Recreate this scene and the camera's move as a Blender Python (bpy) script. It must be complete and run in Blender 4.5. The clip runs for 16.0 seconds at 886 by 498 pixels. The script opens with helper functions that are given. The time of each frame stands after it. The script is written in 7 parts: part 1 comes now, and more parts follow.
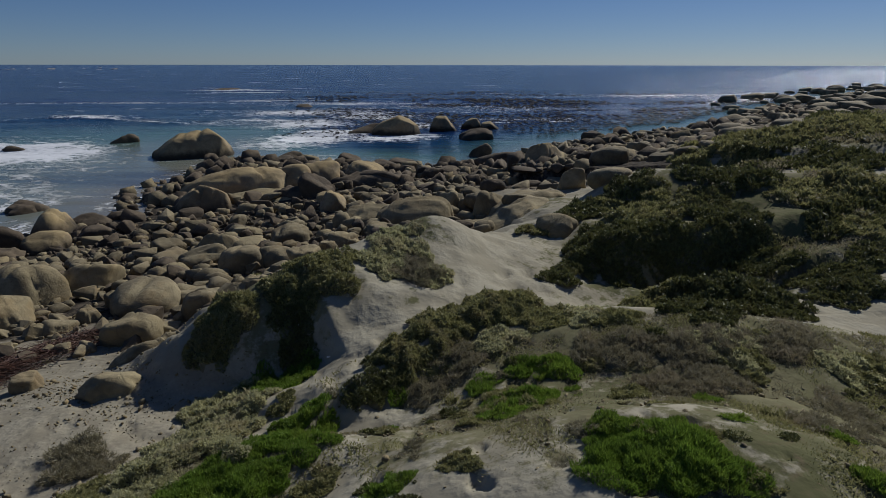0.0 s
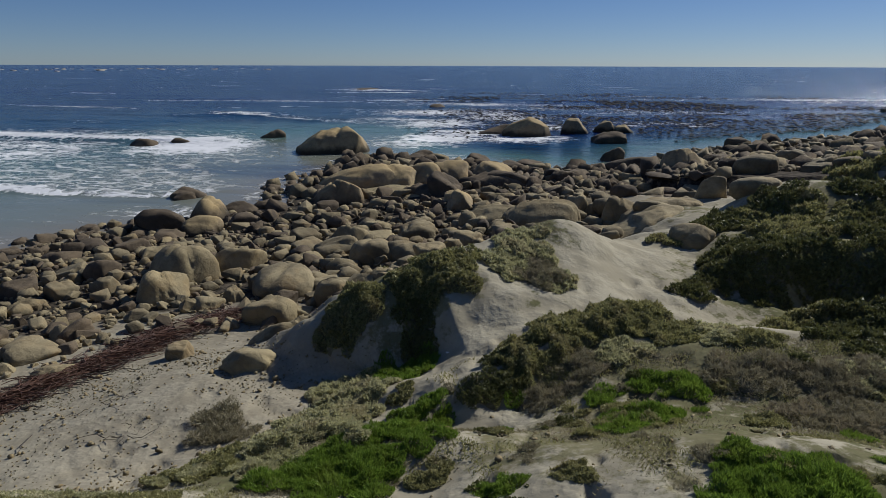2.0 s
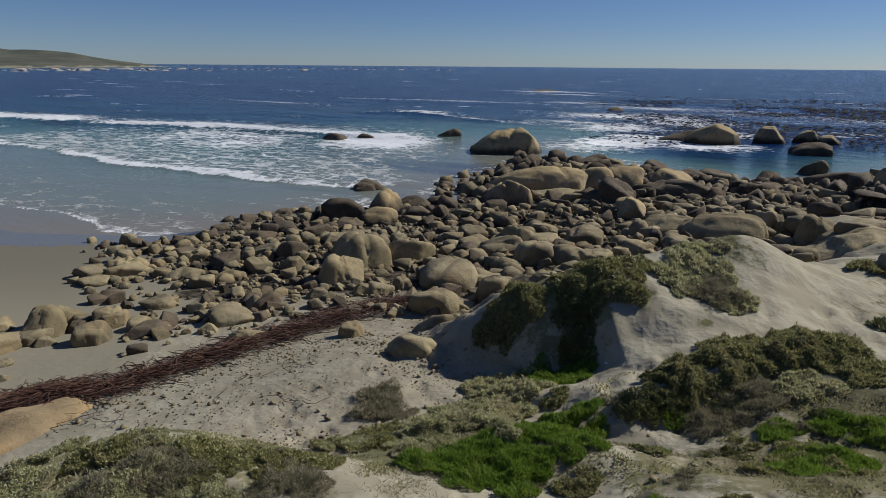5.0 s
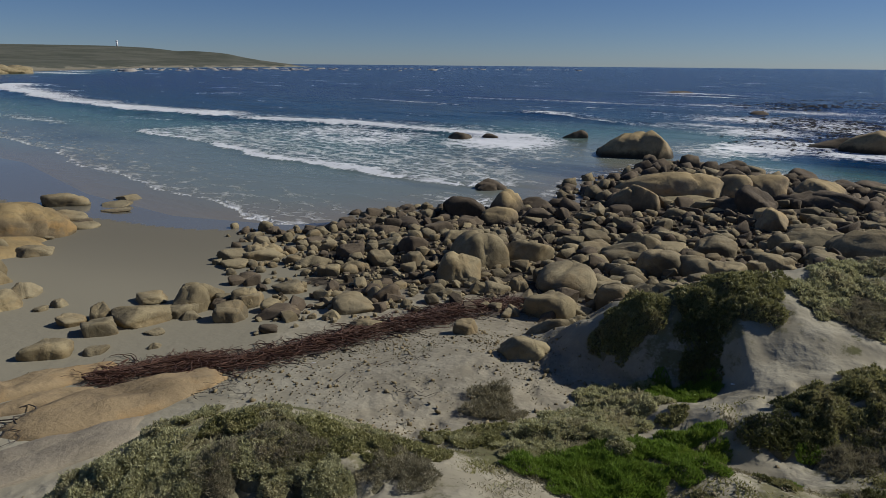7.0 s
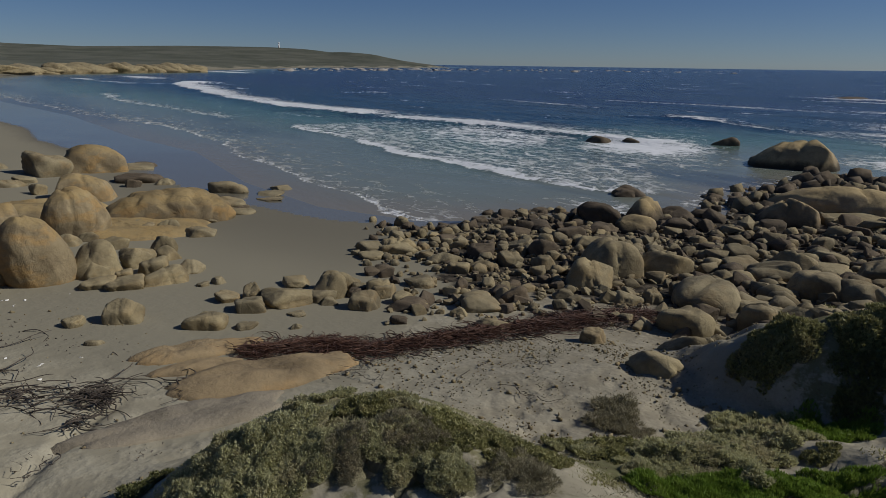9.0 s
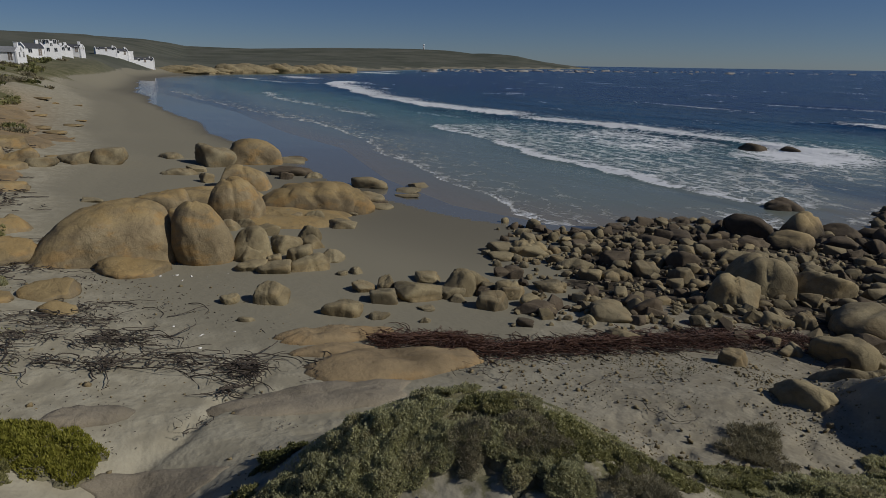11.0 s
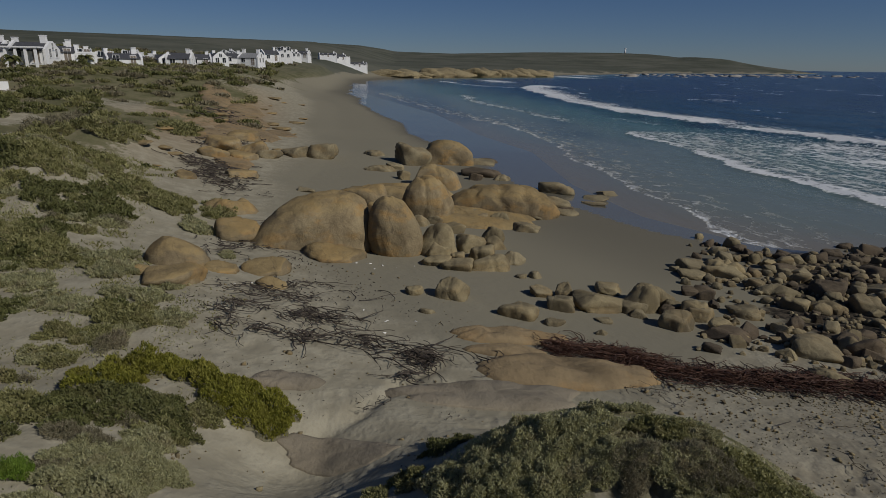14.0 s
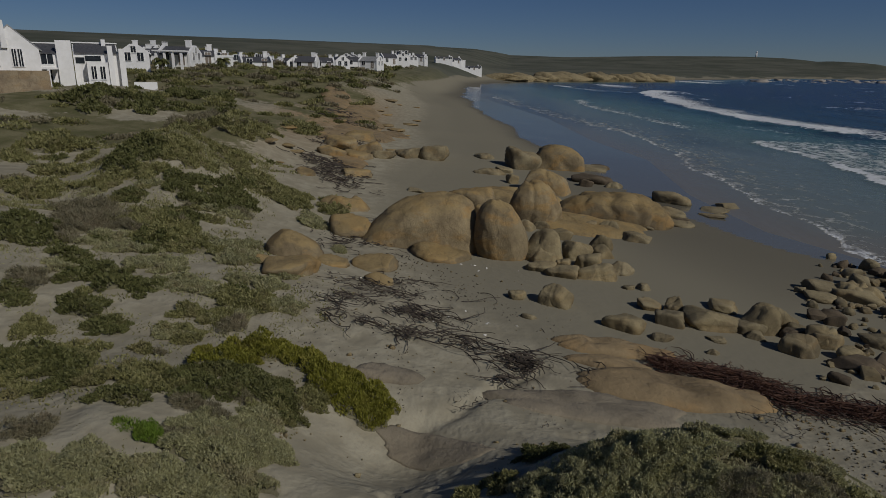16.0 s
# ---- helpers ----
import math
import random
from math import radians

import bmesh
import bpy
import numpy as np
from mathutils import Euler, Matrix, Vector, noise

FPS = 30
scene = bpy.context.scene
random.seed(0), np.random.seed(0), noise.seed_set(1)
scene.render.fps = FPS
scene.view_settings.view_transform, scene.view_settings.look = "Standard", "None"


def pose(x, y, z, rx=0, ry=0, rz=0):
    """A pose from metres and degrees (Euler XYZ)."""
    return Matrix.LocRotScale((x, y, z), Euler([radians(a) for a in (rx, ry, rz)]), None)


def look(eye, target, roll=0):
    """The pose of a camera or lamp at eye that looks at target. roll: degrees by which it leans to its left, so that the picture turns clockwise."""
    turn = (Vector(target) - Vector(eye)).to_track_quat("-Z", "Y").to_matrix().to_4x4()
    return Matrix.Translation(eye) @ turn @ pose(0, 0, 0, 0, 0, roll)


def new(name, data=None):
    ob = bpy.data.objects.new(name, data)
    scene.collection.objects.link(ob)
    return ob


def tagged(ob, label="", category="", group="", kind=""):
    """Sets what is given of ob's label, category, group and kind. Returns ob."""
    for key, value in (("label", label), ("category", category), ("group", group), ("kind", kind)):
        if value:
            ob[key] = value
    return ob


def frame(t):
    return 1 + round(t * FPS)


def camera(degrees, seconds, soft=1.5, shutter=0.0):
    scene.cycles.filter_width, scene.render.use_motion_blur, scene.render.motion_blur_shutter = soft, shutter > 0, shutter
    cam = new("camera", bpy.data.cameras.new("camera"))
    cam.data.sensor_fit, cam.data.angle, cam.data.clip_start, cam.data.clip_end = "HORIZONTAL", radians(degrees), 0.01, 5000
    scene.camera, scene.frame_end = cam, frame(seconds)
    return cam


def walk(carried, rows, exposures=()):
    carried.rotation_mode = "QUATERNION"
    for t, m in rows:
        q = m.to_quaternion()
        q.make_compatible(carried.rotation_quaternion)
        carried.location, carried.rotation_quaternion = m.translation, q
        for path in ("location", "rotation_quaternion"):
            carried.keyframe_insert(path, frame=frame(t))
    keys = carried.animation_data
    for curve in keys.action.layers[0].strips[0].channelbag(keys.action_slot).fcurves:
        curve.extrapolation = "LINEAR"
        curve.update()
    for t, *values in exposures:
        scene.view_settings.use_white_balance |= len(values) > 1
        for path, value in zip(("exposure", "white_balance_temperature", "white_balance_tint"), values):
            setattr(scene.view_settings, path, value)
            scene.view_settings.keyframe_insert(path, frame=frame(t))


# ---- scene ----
# the camera hovers nine metres above the sea and turns to its left, drifting by a hand's width
cam = camera(70.80, 16.0, soft=0.62)
PATH = [  # seconds, eye, yaw to the left, pitch, roll
    (0.0, 0.000, 0.000, 9.000, 0.00, -16.54, 0.09),
    (0.5, -0.019, 0.004, 8.993, 3.02, -16.51, 0.09),
    (1.0, -0.031, 0.003, 8.989, 5.82, -16.49, 0.15),
    (1.5, -0.036, -0.002, 8.992, 8.67, -16.48, 0.15),
    (2.0, -0.038, -0.017, 8.998, 11.72, -16.47, 0.18),
    (2.5, -0.038, -0.036, 9.006, 14.57, -16.47, 0.22),
    (3.0, -0.038, -0.055, 9.013, 17.23, -16.47, 0.27),
    (5.5, -0.045, -0.138, 9.012, 30.05, -16.46, 0.50),
    (6.0, -0.050, -0.143, 9.012, 32.92, -16.50, 0.50),
    (6.5, -0.047, -0.146, 9.013, 35.69, -16.49, 0.52),
    (7.0, -0.032, -0.153, 9.020, 38.60, -16.51, 0.52),
    (7.5, -0.016, -0.177, 9.030, 41.85, -16.51, 0.54),
    (8.0, -0.020, -0.206, 9.042, 45.14, -16.54, 0.60),
    (8.5, -0.029, -0.234, 9.047, 48.00, -16.54, 0.69),
    (11.0, 0.011, -0.350, 9.076, 63.24, -16.60, 0.82),
    (11.5, 0.020, -0.357, 9.082, 66.27, -16.59, 0.78),
    (12.0, 0.034, -0.358, 9.090, 68.97, -16.58, 0.73),
    (12.5, 0.054, -0.355, 9.095, 71.72, -16.54, 0.71),
    (13.0, 0.065, -0.358, 9.104, 74.79, -16.52, 0.70),
    (13.5, 0.085, -0.364, 9.112, 77.70, -16.50, 0.73),
    (14.0, 0.120, -0.368, 9.117, 80.52, -16.47, 0.79),
    (14.5, 0.146, -0.364, 9.122, 82.84, -16.42, 0.84),
    (15.0, 0.163, -0.365, 9.126, 85.12, -16.37, 0.90),
    (15.5, 0.174, -0.375, 9.132, 87.67, -16.37, 0.93),
    (16.0, 0.195, -0.382, 9.136, 90.53, -16.32, 1.01),
]


def aimed(x, y, z, yaw, pitch, roll):
    a, p = radians(yaw), radians(pitch)
    way = Vector((-math.sin(a) * math.cos(p), math.cos(a) * math.cos(p), math.sin(p)))
    return look((x, y, z), Vector((x, y, z)) + way, roll)


EXPOSURES = [(0.0, -0.05, 6050, 10), (1.0, 0.08, 6100, 10), (3.0, 0.48, 6200, 10), (5.5, 0.38, 6250, 10), (8.5, -0.03, 6300, 10), (11.0, -0.34, 6300, 10), (13.5, -0.46, 6350, 10), (14.5, -0.55, 6350, 10), (16.0, -0.79, 6350, 10)]
walk(cam, [(t, aimed(*row)) for t, *row in PATH], EXPOSURES)

# ---- light: a clear sky and a sun over the sea ----
SUN_AZ, SUN_EL = 40.0, 36.0  # degrees to the right of the first view, and above the horizon
world = bpy.data.worlds.new("sky")
scene.world = world
world.use_nodes = True
wn, wl = world.node_tree.nodes, world.node_tree.links
sky = wn.new("ShaderNodeTexSky")
sky.sky_type, sky.sun_disc = "NISHITA", False
sky.sun_elevation, sky.sun_rotation = radians(SUN_EL), radians(SUN_AZ)
sky.altitude, sky.air_density, sky.dust_density, sky.ozone_density = 500.0, 0.75, 0.2, 8.0
haze = wn.new("ShaderNodeGamma")  # sea haze evens the sky out
haze.inputs[1].default_value = 0.8
wl.new(sky.outputs[0], haze.inputs[0])
deep = wn.new("ShaderNodeHueSaturation")
deep.inputs["Saturation"].default_value = 1.12
deep.inputs["Hue"].default_value = 0.510
wl.new(haze.outputs[0], deep.inputs["Color"])
wl.new(deep.outputs[0], wn["Background"].inputs[0])
wn["Background"].inputs[1].default_value = 0.064
sun = new("sun", bpy.data.lights.new("sun", "SUN"))
sun.data.energy, sun.data.angle, sun.data.color = 3.45, radians(0.53), (1.0, 0.955, 0.885)
SUN_WAY = Vector((math.sin(radians(SUN_AZ)) * math.cos(radians(SUN_EL)), math.cos(radians(SUN_AZ)) * math.cos(radians(SUN_EL)), math.sin(radians(SUN_EL))))
sun.matrix_world = look((60, 60, 80), Vector((60, 60, 80)) - SUN_WAY)

# ---- materials ----


class Mat:
    """A node material with a Principled shader, and short ways to add nodes."""

    def __init__(self, name, rough=0.8, metal=0.0, spec=0.5):
        self.m = bpy.data.materials.new(name)
        self.m.use_nodes = True
        self.nodes, self.links = self.m.node_tree.nodes, self.m.node_tree.links
        self.b = self.nodes["Principled BSDF"]
        self.b.inputs["Roughness"].default_value, self.b.inputs["Metallic"].default_value = rough, metal
        self.b.inputs["Specular IOR Level"].default_value = spec
        self.where = self.nodes.new("ShaderNodeNewGeometry").outputs["Position"]

    def plug(self, value, socket):
        if isinstance(value, bpy.types.NodeSocket):
            self.links.new(value, socket)
        elif isinstance(value, (tuple, list)):
            socket.default_value = (*value, 1.0)[:4] if len(socket.default_value) == 4 else value
        else:
            socket.default_value = value

    def noise(self, scale, detail=4.0, rough=0.55, vec=None, squash=None):
        n = self.nodes.new("ShaderNodeTexNoise")
        n.inputs["Scale"].default_value, n.inputs["Detail"].default_value, n.inputs["Roughness"].default_value = scale, detail, rough
        v = vec or self.where
        if squash:
            mp = self.nodes.new("ShaderNodeMapping")
            mp.inputs["Scale"].default_value = squash
            self.links.new(v, mp.inputs["Vector"])
            v = mp.outputs[0]
        self.links.new(v, n.inputs["Vector"])
        return n.outputs["Fac"]

    def cells(self, scale, feature="F1", out="Distance", vec=None):
        n = self.nodes.new("ShaderNodeTexVoronoi")
        n.feature = feature
        n.inputs["Scale"].default_value = scale
        self.links.new(vec or self.where, n.inputs["Vector"])
        return n.outputs[out]

    def local(self):
        return self.nodes.new("ShaderNodeTexCoord").outputs["Object"]

    def chance(self):
        return self.nodes.new("ShaderNodeObjectInfo").outputs["Random"]

    def island(self):
        return self.nodes.new("ShaderNodeNewGeometry").outputs["Random Per Island"]

    def attr(self, name):
        n = self.nodes.new("ShaderNodeAttribute")
        n.attribute_name = name
        return n.outputs["Fac"]

    def span(self, v, a, b, c=0.0, d=1.0):
        n = self.nodes.new("ShaderNodeMapRange")
        n.interpolation_type = "SMOOTHSTEP"
        for i, val in enumerate((v, a, b, c, d)):
            self.plug(val, n.inputs[i])
        return n.outputs[0]

    def calc(self, op, a, b=0.0):
        n = self.nodes.new("ShaderNodeMath")
        n.operation = op
        self.plug(a, n.inputs[0])
        self.plug(b, n.inputs[1])
        return n.outputs[0]

    def mix(self, fac, a, b):
        n = self.nodes.new("ShaderNodeMix")
        n.data_type = "RGBA"
        self.plug(fac, n.inputs[0])
        self.plug(a, n.inputs[6])
        self.plug(b, n.inputs[7])
        return n.outputs[2]

    def axis(self, which, vec=None):
        n = self.nodes.new("ShaderNodeSeparateXYZ")
        self.links.new(vec or self.where, n.inputs[0])
        return n.outputs[which]

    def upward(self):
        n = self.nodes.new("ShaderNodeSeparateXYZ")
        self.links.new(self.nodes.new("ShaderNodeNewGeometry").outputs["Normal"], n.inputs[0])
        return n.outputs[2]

    def bump(self, h, strength=0.5, dist=0.05):
        n = self.nodes.new("ShaderNodeBump")
        n.inputs["Strength"].default_value, n.inputs["Distance"].default_value = strength, dist
        self.links.new(h, n.inputs["Height"])
        self.links.new(n.outputs[0], self.b.inputs["Normal"])

    def done(self, color, rough=None):
        self.plug(color, self.b.inputs["Base Color"])
        if rough is not None:
            self.plug(rough, self.b.inputs["Roughness"])
        return self.m


def ground_material():
    k = Mat("sand_and_scrub", 0.95, spec=0.2)
    big, mid, fine = k.noise(0.15), k.noise(1.3, 5), k.noise(24, 3)
    dry = k.mix(k.span(mid, 0.35, 0.7), (0.292, 0.262, 0.186), (0.376, 0.343, 0.252))
    dry = k.mix(k.calc("MULTIPLY", k.span(fine, 0.45, 0.75), 0.35), dry, (0.29, 0.245, 0.18))
    specks = k.span(k.noise(9, 4, 0.7), 0.62, 0.70)
    dry = k.mix(k.calc("MULTIPLY", specks, k.span(big, 0.4, 0.6, 0.1, 0.6)), dry, (0.13, 0.10, 0.07))
    dry = k.mix(k.calc("MULTIPLY", k.attr("coarse"), k.span(k.noise(7, 5, 0.75), 0.38, 0.62, 0.25, 0.9)), dry, (0.175, 0.145, 0.108))
    wet = k.attr("wet")
    damp = k.mix(k.span(wet, 0.0, 0.45), dry, (0.243, 0.220, 0.158))
    damp = k.mix(k.span(wet, 0.55, 1.0), damp, (0.160, 0.146, 0.110))
    ochre = k.mix(k.span(mid, 0.3, 0.7), (0.30, 0.19, 0.09), (0.36, 0.26, 0.15))
    damp = k.mix(k.calc("MULTIPLY", k.attr("ochre"), 0.85), damp, ochre)
    # dark cobble tone between the boulders, near black to imitate shade in the gaps
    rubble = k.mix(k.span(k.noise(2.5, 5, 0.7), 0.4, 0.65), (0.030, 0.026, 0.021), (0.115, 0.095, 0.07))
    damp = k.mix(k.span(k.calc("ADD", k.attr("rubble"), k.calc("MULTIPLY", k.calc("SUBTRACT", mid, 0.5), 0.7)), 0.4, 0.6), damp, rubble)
    veg = k.attr("veg")
    tuft = k.noise(2.2, 6, 0.7)
    cover = k.span(k.calc("ADD", veg, k.calc("MULTIPLY", k.calc("SUBTRACT", tuft, 0.5), 1.3)), 0.42, 0.62)
    hue = k.mix(k.span(k.noise(0.35, 5), 0.35, 0.65), (0.110, 0.109, 0.051), (0.198, 0.180, 0.102))
    hue = k.mix(k.span(k.noise(5, 4, 0.7), 0.5, 0.72), hue, (0.15, 0.125, 0.07))
    # scrub turns greyer with distance, imitating haze over the hills in its colour
    hue = k.mix(k.attr("far"), hue, k.mix(k.span(k.noise(0.010, 8, 0.7), 0.35, 0.65), (0.080, 0.086, 0.064), (0.135, 0.134, 0.104)))
    color = k.mix(cover, damp, hue)
    k.plug(k.span(wet, 0.93, 1.0, 0.03, 0.42), k.b.inputs["Specular IOR Level"])
    relief = k.calc("ADD", k.calc("MULTIPLY", k.noise(2.6, 2, 0.5), 0.8), k.calc("MULTIPLY", k.noise(6.5, 2, 0.5), k.span(mid, 0.40, 0.60, 0.12, 0.7)))
    relief = k.calc("ADD", relief, k.calc("MULTIPLY", k.noise(30, 2), 0.05))
    relief = k.calc("MULTIPLY", relief, k.span(wet, 0.12, 0.6, 1.0, 0.03))
    k.bump(relief, 0.65, 0.06)
    return k.done(color, k.span(wet, 0.90, 1.0, 0.95, 0.14))


def water_material():
    k = Mat("sea_water", 0.12, spec=0.19)
    k.b.inputs["IOR"].default_value = 1.33
    d, foam = k.attr("depth"), k.attr("foam")
    color = k.mix(k.span(d, 0.0, 0.50), (0.20, 0.18, 0.140), (0.17, 0.19, 0.155))
    color = k.mix(k.span(d, 0.5, 1.7), color, (0.072, 0.148, 0.138))
    color = k.mix(k.span(d, 1.45, 2.9), color, (0.005, 0.044, 0.104))
    color = k.mix(k.span(d, 2.7, 4.6), color, (0.001, 0.014, 0.084))
    patch = k.noise(0.016, 5, 0.65, squash=(0.4, 2.2, 1))
    color = k.mix(k.calc("MULTIPLY", k.span(patch, 0.48, 0.60), 0.55), color, (0.005, 0.020, 0.050))
    chop = k.noise(0.11, 6, 0.7, squash=(0.5, 1.6, 1))
    color = k.mix(k.calc("MULTIPLY", k.span(chop, 0.50, 0.62), k.span(d, 0.8, 2.5, 0.0, 0.75)), color, (0.004, 0.014, 0.040))
    color = k.mix(k.calc("MULTIPLY", k.span(chop, 0.48, 0.36), k.span(d, 0.8, 2.5, 0.0, 0.5)), color, (0.016, 0.062, 0.125))
    warp = k.nodes.new("ShaderNodeVectorMath")
    warp.operation = "MULTIPLY_ADD"
    wob = k.nodes.new("ShaderNodeTexNoise")
    wob.inputs["Scale"].default_value, wob.inputs["Detail"].default_value = 0.9, 4.0
    k.links.new(k.where, wob.inputs["Vector"])
    k.links.new(wob.outputs["Color"], warp.inputs[0])
    warp.inputs[1].default_value = (1.6, 1.6, 0.0)
    k.links.new(k.where, warp.inputs[2])
    net = k.calc("MAXIMUM", k.span(k.cells(0.42, "DISTANCE_TO_EDGE", vec=warp.outputs[0]), 0.16, 0.0), k.calc("MULTIPLY", k.span(k.cells(1.1, "DISTANCE_TO_EDGE", vec=warp.outputs[0]), 0.2, 0.0), 0.8))
    caps = k.calc("MULTIPLY", k.span(k.noise(0.045, 6, 0.72, squash=(0.55, 1.7, 1)), 0.58, 0.66), k.span(d, 1.5, 3.0, 0.0, 0.42))
    all_foam = k.calc("ADD", foam, caps)
    lace = k.calc("ADD", k.calc("MULTIPLY", k.calc("SUBTRACT", net, 0.5), 0.30), k.calc("MULTIPLY", k.calc("SUBTRACT", k.noise(0.6, 7, 0.72, squash=(0.7, 1.5, 1)), 0.5), 1.25))
    white = k.span(k.calc("ADD", all_foam, lace), 0.34, 0.74)
    white = k.calc("MULTIPLY", white, k.span(all_foam, 0.03, 0.16))
    color = k.mix(white, color, (0.72, 0.73, 0.73))
    waves = k.calc("ADD", k.noise(0.30, 6, 0.62, squash=(0.6, 1.4, 1)), k.calc("MULTIPLY", k.noise(1.9, 4, 0.6), 0.32))
    waves = k.calc("ADD", waves, k.calc("MULTIPLY", k.noise(0.09, 5, 0.6, squash=(0.5, 1.6, 1)), 2.4))
    k.bump(k.calc("ADD", k.calc("MULTIPLY", waves, k.span(d, 0.5, 2.6, 0.07, 1.0)), k.calc("MULTIPLY", white, 0.12)), 0.9, 0.8)
    return k.done(color, k.span(white, 0.0, 0.6, 0.16, 0.85))


def rock_material(name, light, dark, stain, stain_amount, tide=False, cracks=0.35, crown=None):
    k = Mat(name, 0.9, spec=0.2)
    big = k.noise(0.8, 6, 0.65)
    color = k.mix(k.span(big, 0.36, 0.64), dark, light)
    color = k.mix(k.calc("MULTIPLY", k.chance(), 0.42), color, tuple(0.62 * c for c in dark))
    color = k.mix(k.calc("MULTIPLY", k.span(k.noise(0.6, 5, 0.65, squash=(1, 1, 2.2)), 0.47, 0.62), stain_amount), color, stain)
    # upturned faces are coloured lighter, like sunlit tops; crown gives them an ochre tone
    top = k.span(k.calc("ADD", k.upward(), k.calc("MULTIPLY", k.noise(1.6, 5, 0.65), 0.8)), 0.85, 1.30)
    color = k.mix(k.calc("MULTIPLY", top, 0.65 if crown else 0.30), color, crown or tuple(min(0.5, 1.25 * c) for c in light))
    color = k.mix(k.calc("MULTIPLY", k.span(k.noise(0.45, 4, 0.6), 0.5, 0.66), 0.5), color, tuple(0.55 * c for c in dark))
    streak = k.span(k.noise(1.9, 6, 0.7, squash=(1, 1, 0.45)), 0.54, 0.72)
    color = k.mix(k.calc("MULTIPLY", streak, 0.42), color, (0.070, 0.055, 0.040))
    color = k.mix(k.calc("MULTIPLY", k.span(k.noise(38, 3, 0.7), 0.50, 0.68), 0.22), color, tuple(0.45 * c for c in dark))
    if tide:
        edge = k.calc("ADD", k.axis(2), k.calc("MULTIPLY", k.noise(0.9, 5, 0.65), 1.3))
        color = k.mix(k.span(edge, 0.85, 1.55, 0.92, 0.0), color, (0.030, 0.025, 0.018))
    warp = k.nodes.new("ShaderNodeVectorMath")
    warp.operation = "MULTIPLY_ADD"
    wob = k.nodes.new("ShaderNodeTexNoise")
    wob.inputs["Scale"].default_value = 1.1
    k.links.new(k.where, wob.inputs["Vector"])
    k.links.new(wob.outputs["Color"], warp.inputs[0])
    warp.inputs[1].default_value = (0.9, 0.9, 0.9)
    k.links.new(k.where, warp.inputs[2])
    crack = k.span(k.cells(0.55, "DISTANCE_TO_EDGE", vec=warp.outputs[0]), 0.0, 0.022)
    color = k.mix(k.calc("MULTIPLY", k.calc("SUBTRACT", 1.0, crack), 0.45 * cracks), color, (0.04, 0.032, 0.024))
    h = k.calc("ADD", k.calc("MULTIPLY", k.noise(2.2, 8, 0.68), 1.0), k.calc("MULTIPLY", k.noise(40, 4, 0.7), 0.05))
    k.bump(k.calc("ADD", h, k.calc("MULTIPLY", crack, 0.15 * cracks)), 0.9, 0.085)
    return k.done(color)


def leaf_material(name, low, high, dry, dry_share=0.15, thinness=0.38):
    k = Mat(name, 0.6, spec=0.3)
    color = k.mix(k.island(), low, high)
    color = k.mix(k.calc("MULTIPLY", k.chance(), 0.35), color, tuple(0.5 * c for c in high))
    color = k.mix(k.calc("MULTIPLY", k.span(k.noise(1.7, 4), 0.5, 0.66), dry_share * 2.5), color, dry)
    k.plug(0.0, k.b.inputs["Metallic"])
    thin = k.nodes.new("ShaderNodeBsdfTranslucent")
    k.links.new(color, thin.inputs[0])
    both = k.nodes.new("ShaderNodeMixShader")
    both.inputs[0].default_value = thinness
    k.links.new(k.b.outputs[0], both.inputs[1])
    k.links.new(thin.outputs[0], both.inputs[2])
    k.links.new(both.outputs[0], k.nodes["Material Output"].inputs[0])
    return k.done(color)


def plain_material(name, color, other, rough=0.7, scale=6.0, relief=0.02, metal=0.0):
    k = Mat(name, rough, metal, 0.4)
    c = k.mix(k.span(k.noise(scale, 5, 0.6), 0.3, 0.7), color, other)
    c = k.mix(k.calc("MULTIPLY", k.span(k.noise(scale * 0.2, 4), 0.5, 0.75), 0.4), c, tuple(0.8 * v for v in other))
    if relief:
        k.bump(k.noise(scale * 4, 4), 0.5, relief)
    return k.done(c)


GROUND, WATER = ground_material(), water_material()
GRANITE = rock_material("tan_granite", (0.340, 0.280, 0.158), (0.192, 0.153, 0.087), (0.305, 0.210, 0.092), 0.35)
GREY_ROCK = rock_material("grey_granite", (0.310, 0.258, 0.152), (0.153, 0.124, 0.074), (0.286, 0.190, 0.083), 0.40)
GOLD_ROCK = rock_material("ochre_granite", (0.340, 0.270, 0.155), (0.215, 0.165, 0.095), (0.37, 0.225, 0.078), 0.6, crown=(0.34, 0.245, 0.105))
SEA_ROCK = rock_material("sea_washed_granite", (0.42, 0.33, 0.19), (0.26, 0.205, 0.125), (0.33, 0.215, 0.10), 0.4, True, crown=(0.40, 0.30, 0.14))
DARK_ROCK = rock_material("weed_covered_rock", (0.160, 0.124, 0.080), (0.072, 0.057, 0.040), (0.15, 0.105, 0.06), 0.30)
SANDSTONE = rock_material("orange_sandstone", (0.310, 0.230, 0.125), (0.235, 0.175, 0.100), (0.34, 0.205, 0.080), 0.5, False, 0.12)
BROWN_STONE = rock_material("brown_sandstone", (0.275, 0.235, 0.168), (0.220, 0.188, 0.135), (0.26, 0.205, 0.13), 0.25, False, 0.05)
LEAF_DARK = leaf_material("dark_scrub_leaves", (0.085, 0.092, 0.028), (0.195, 0.195, 0.070), (0.20, 0.165, 0.08), 0.10, 0.25)
LEAF_OLIVE = leaf_material("olive_scrub_leaves", (0.185, 0.182, 0.064), (0.390, 0.366, 0.158), (0.31, 0.25, 0.14), 0.15)
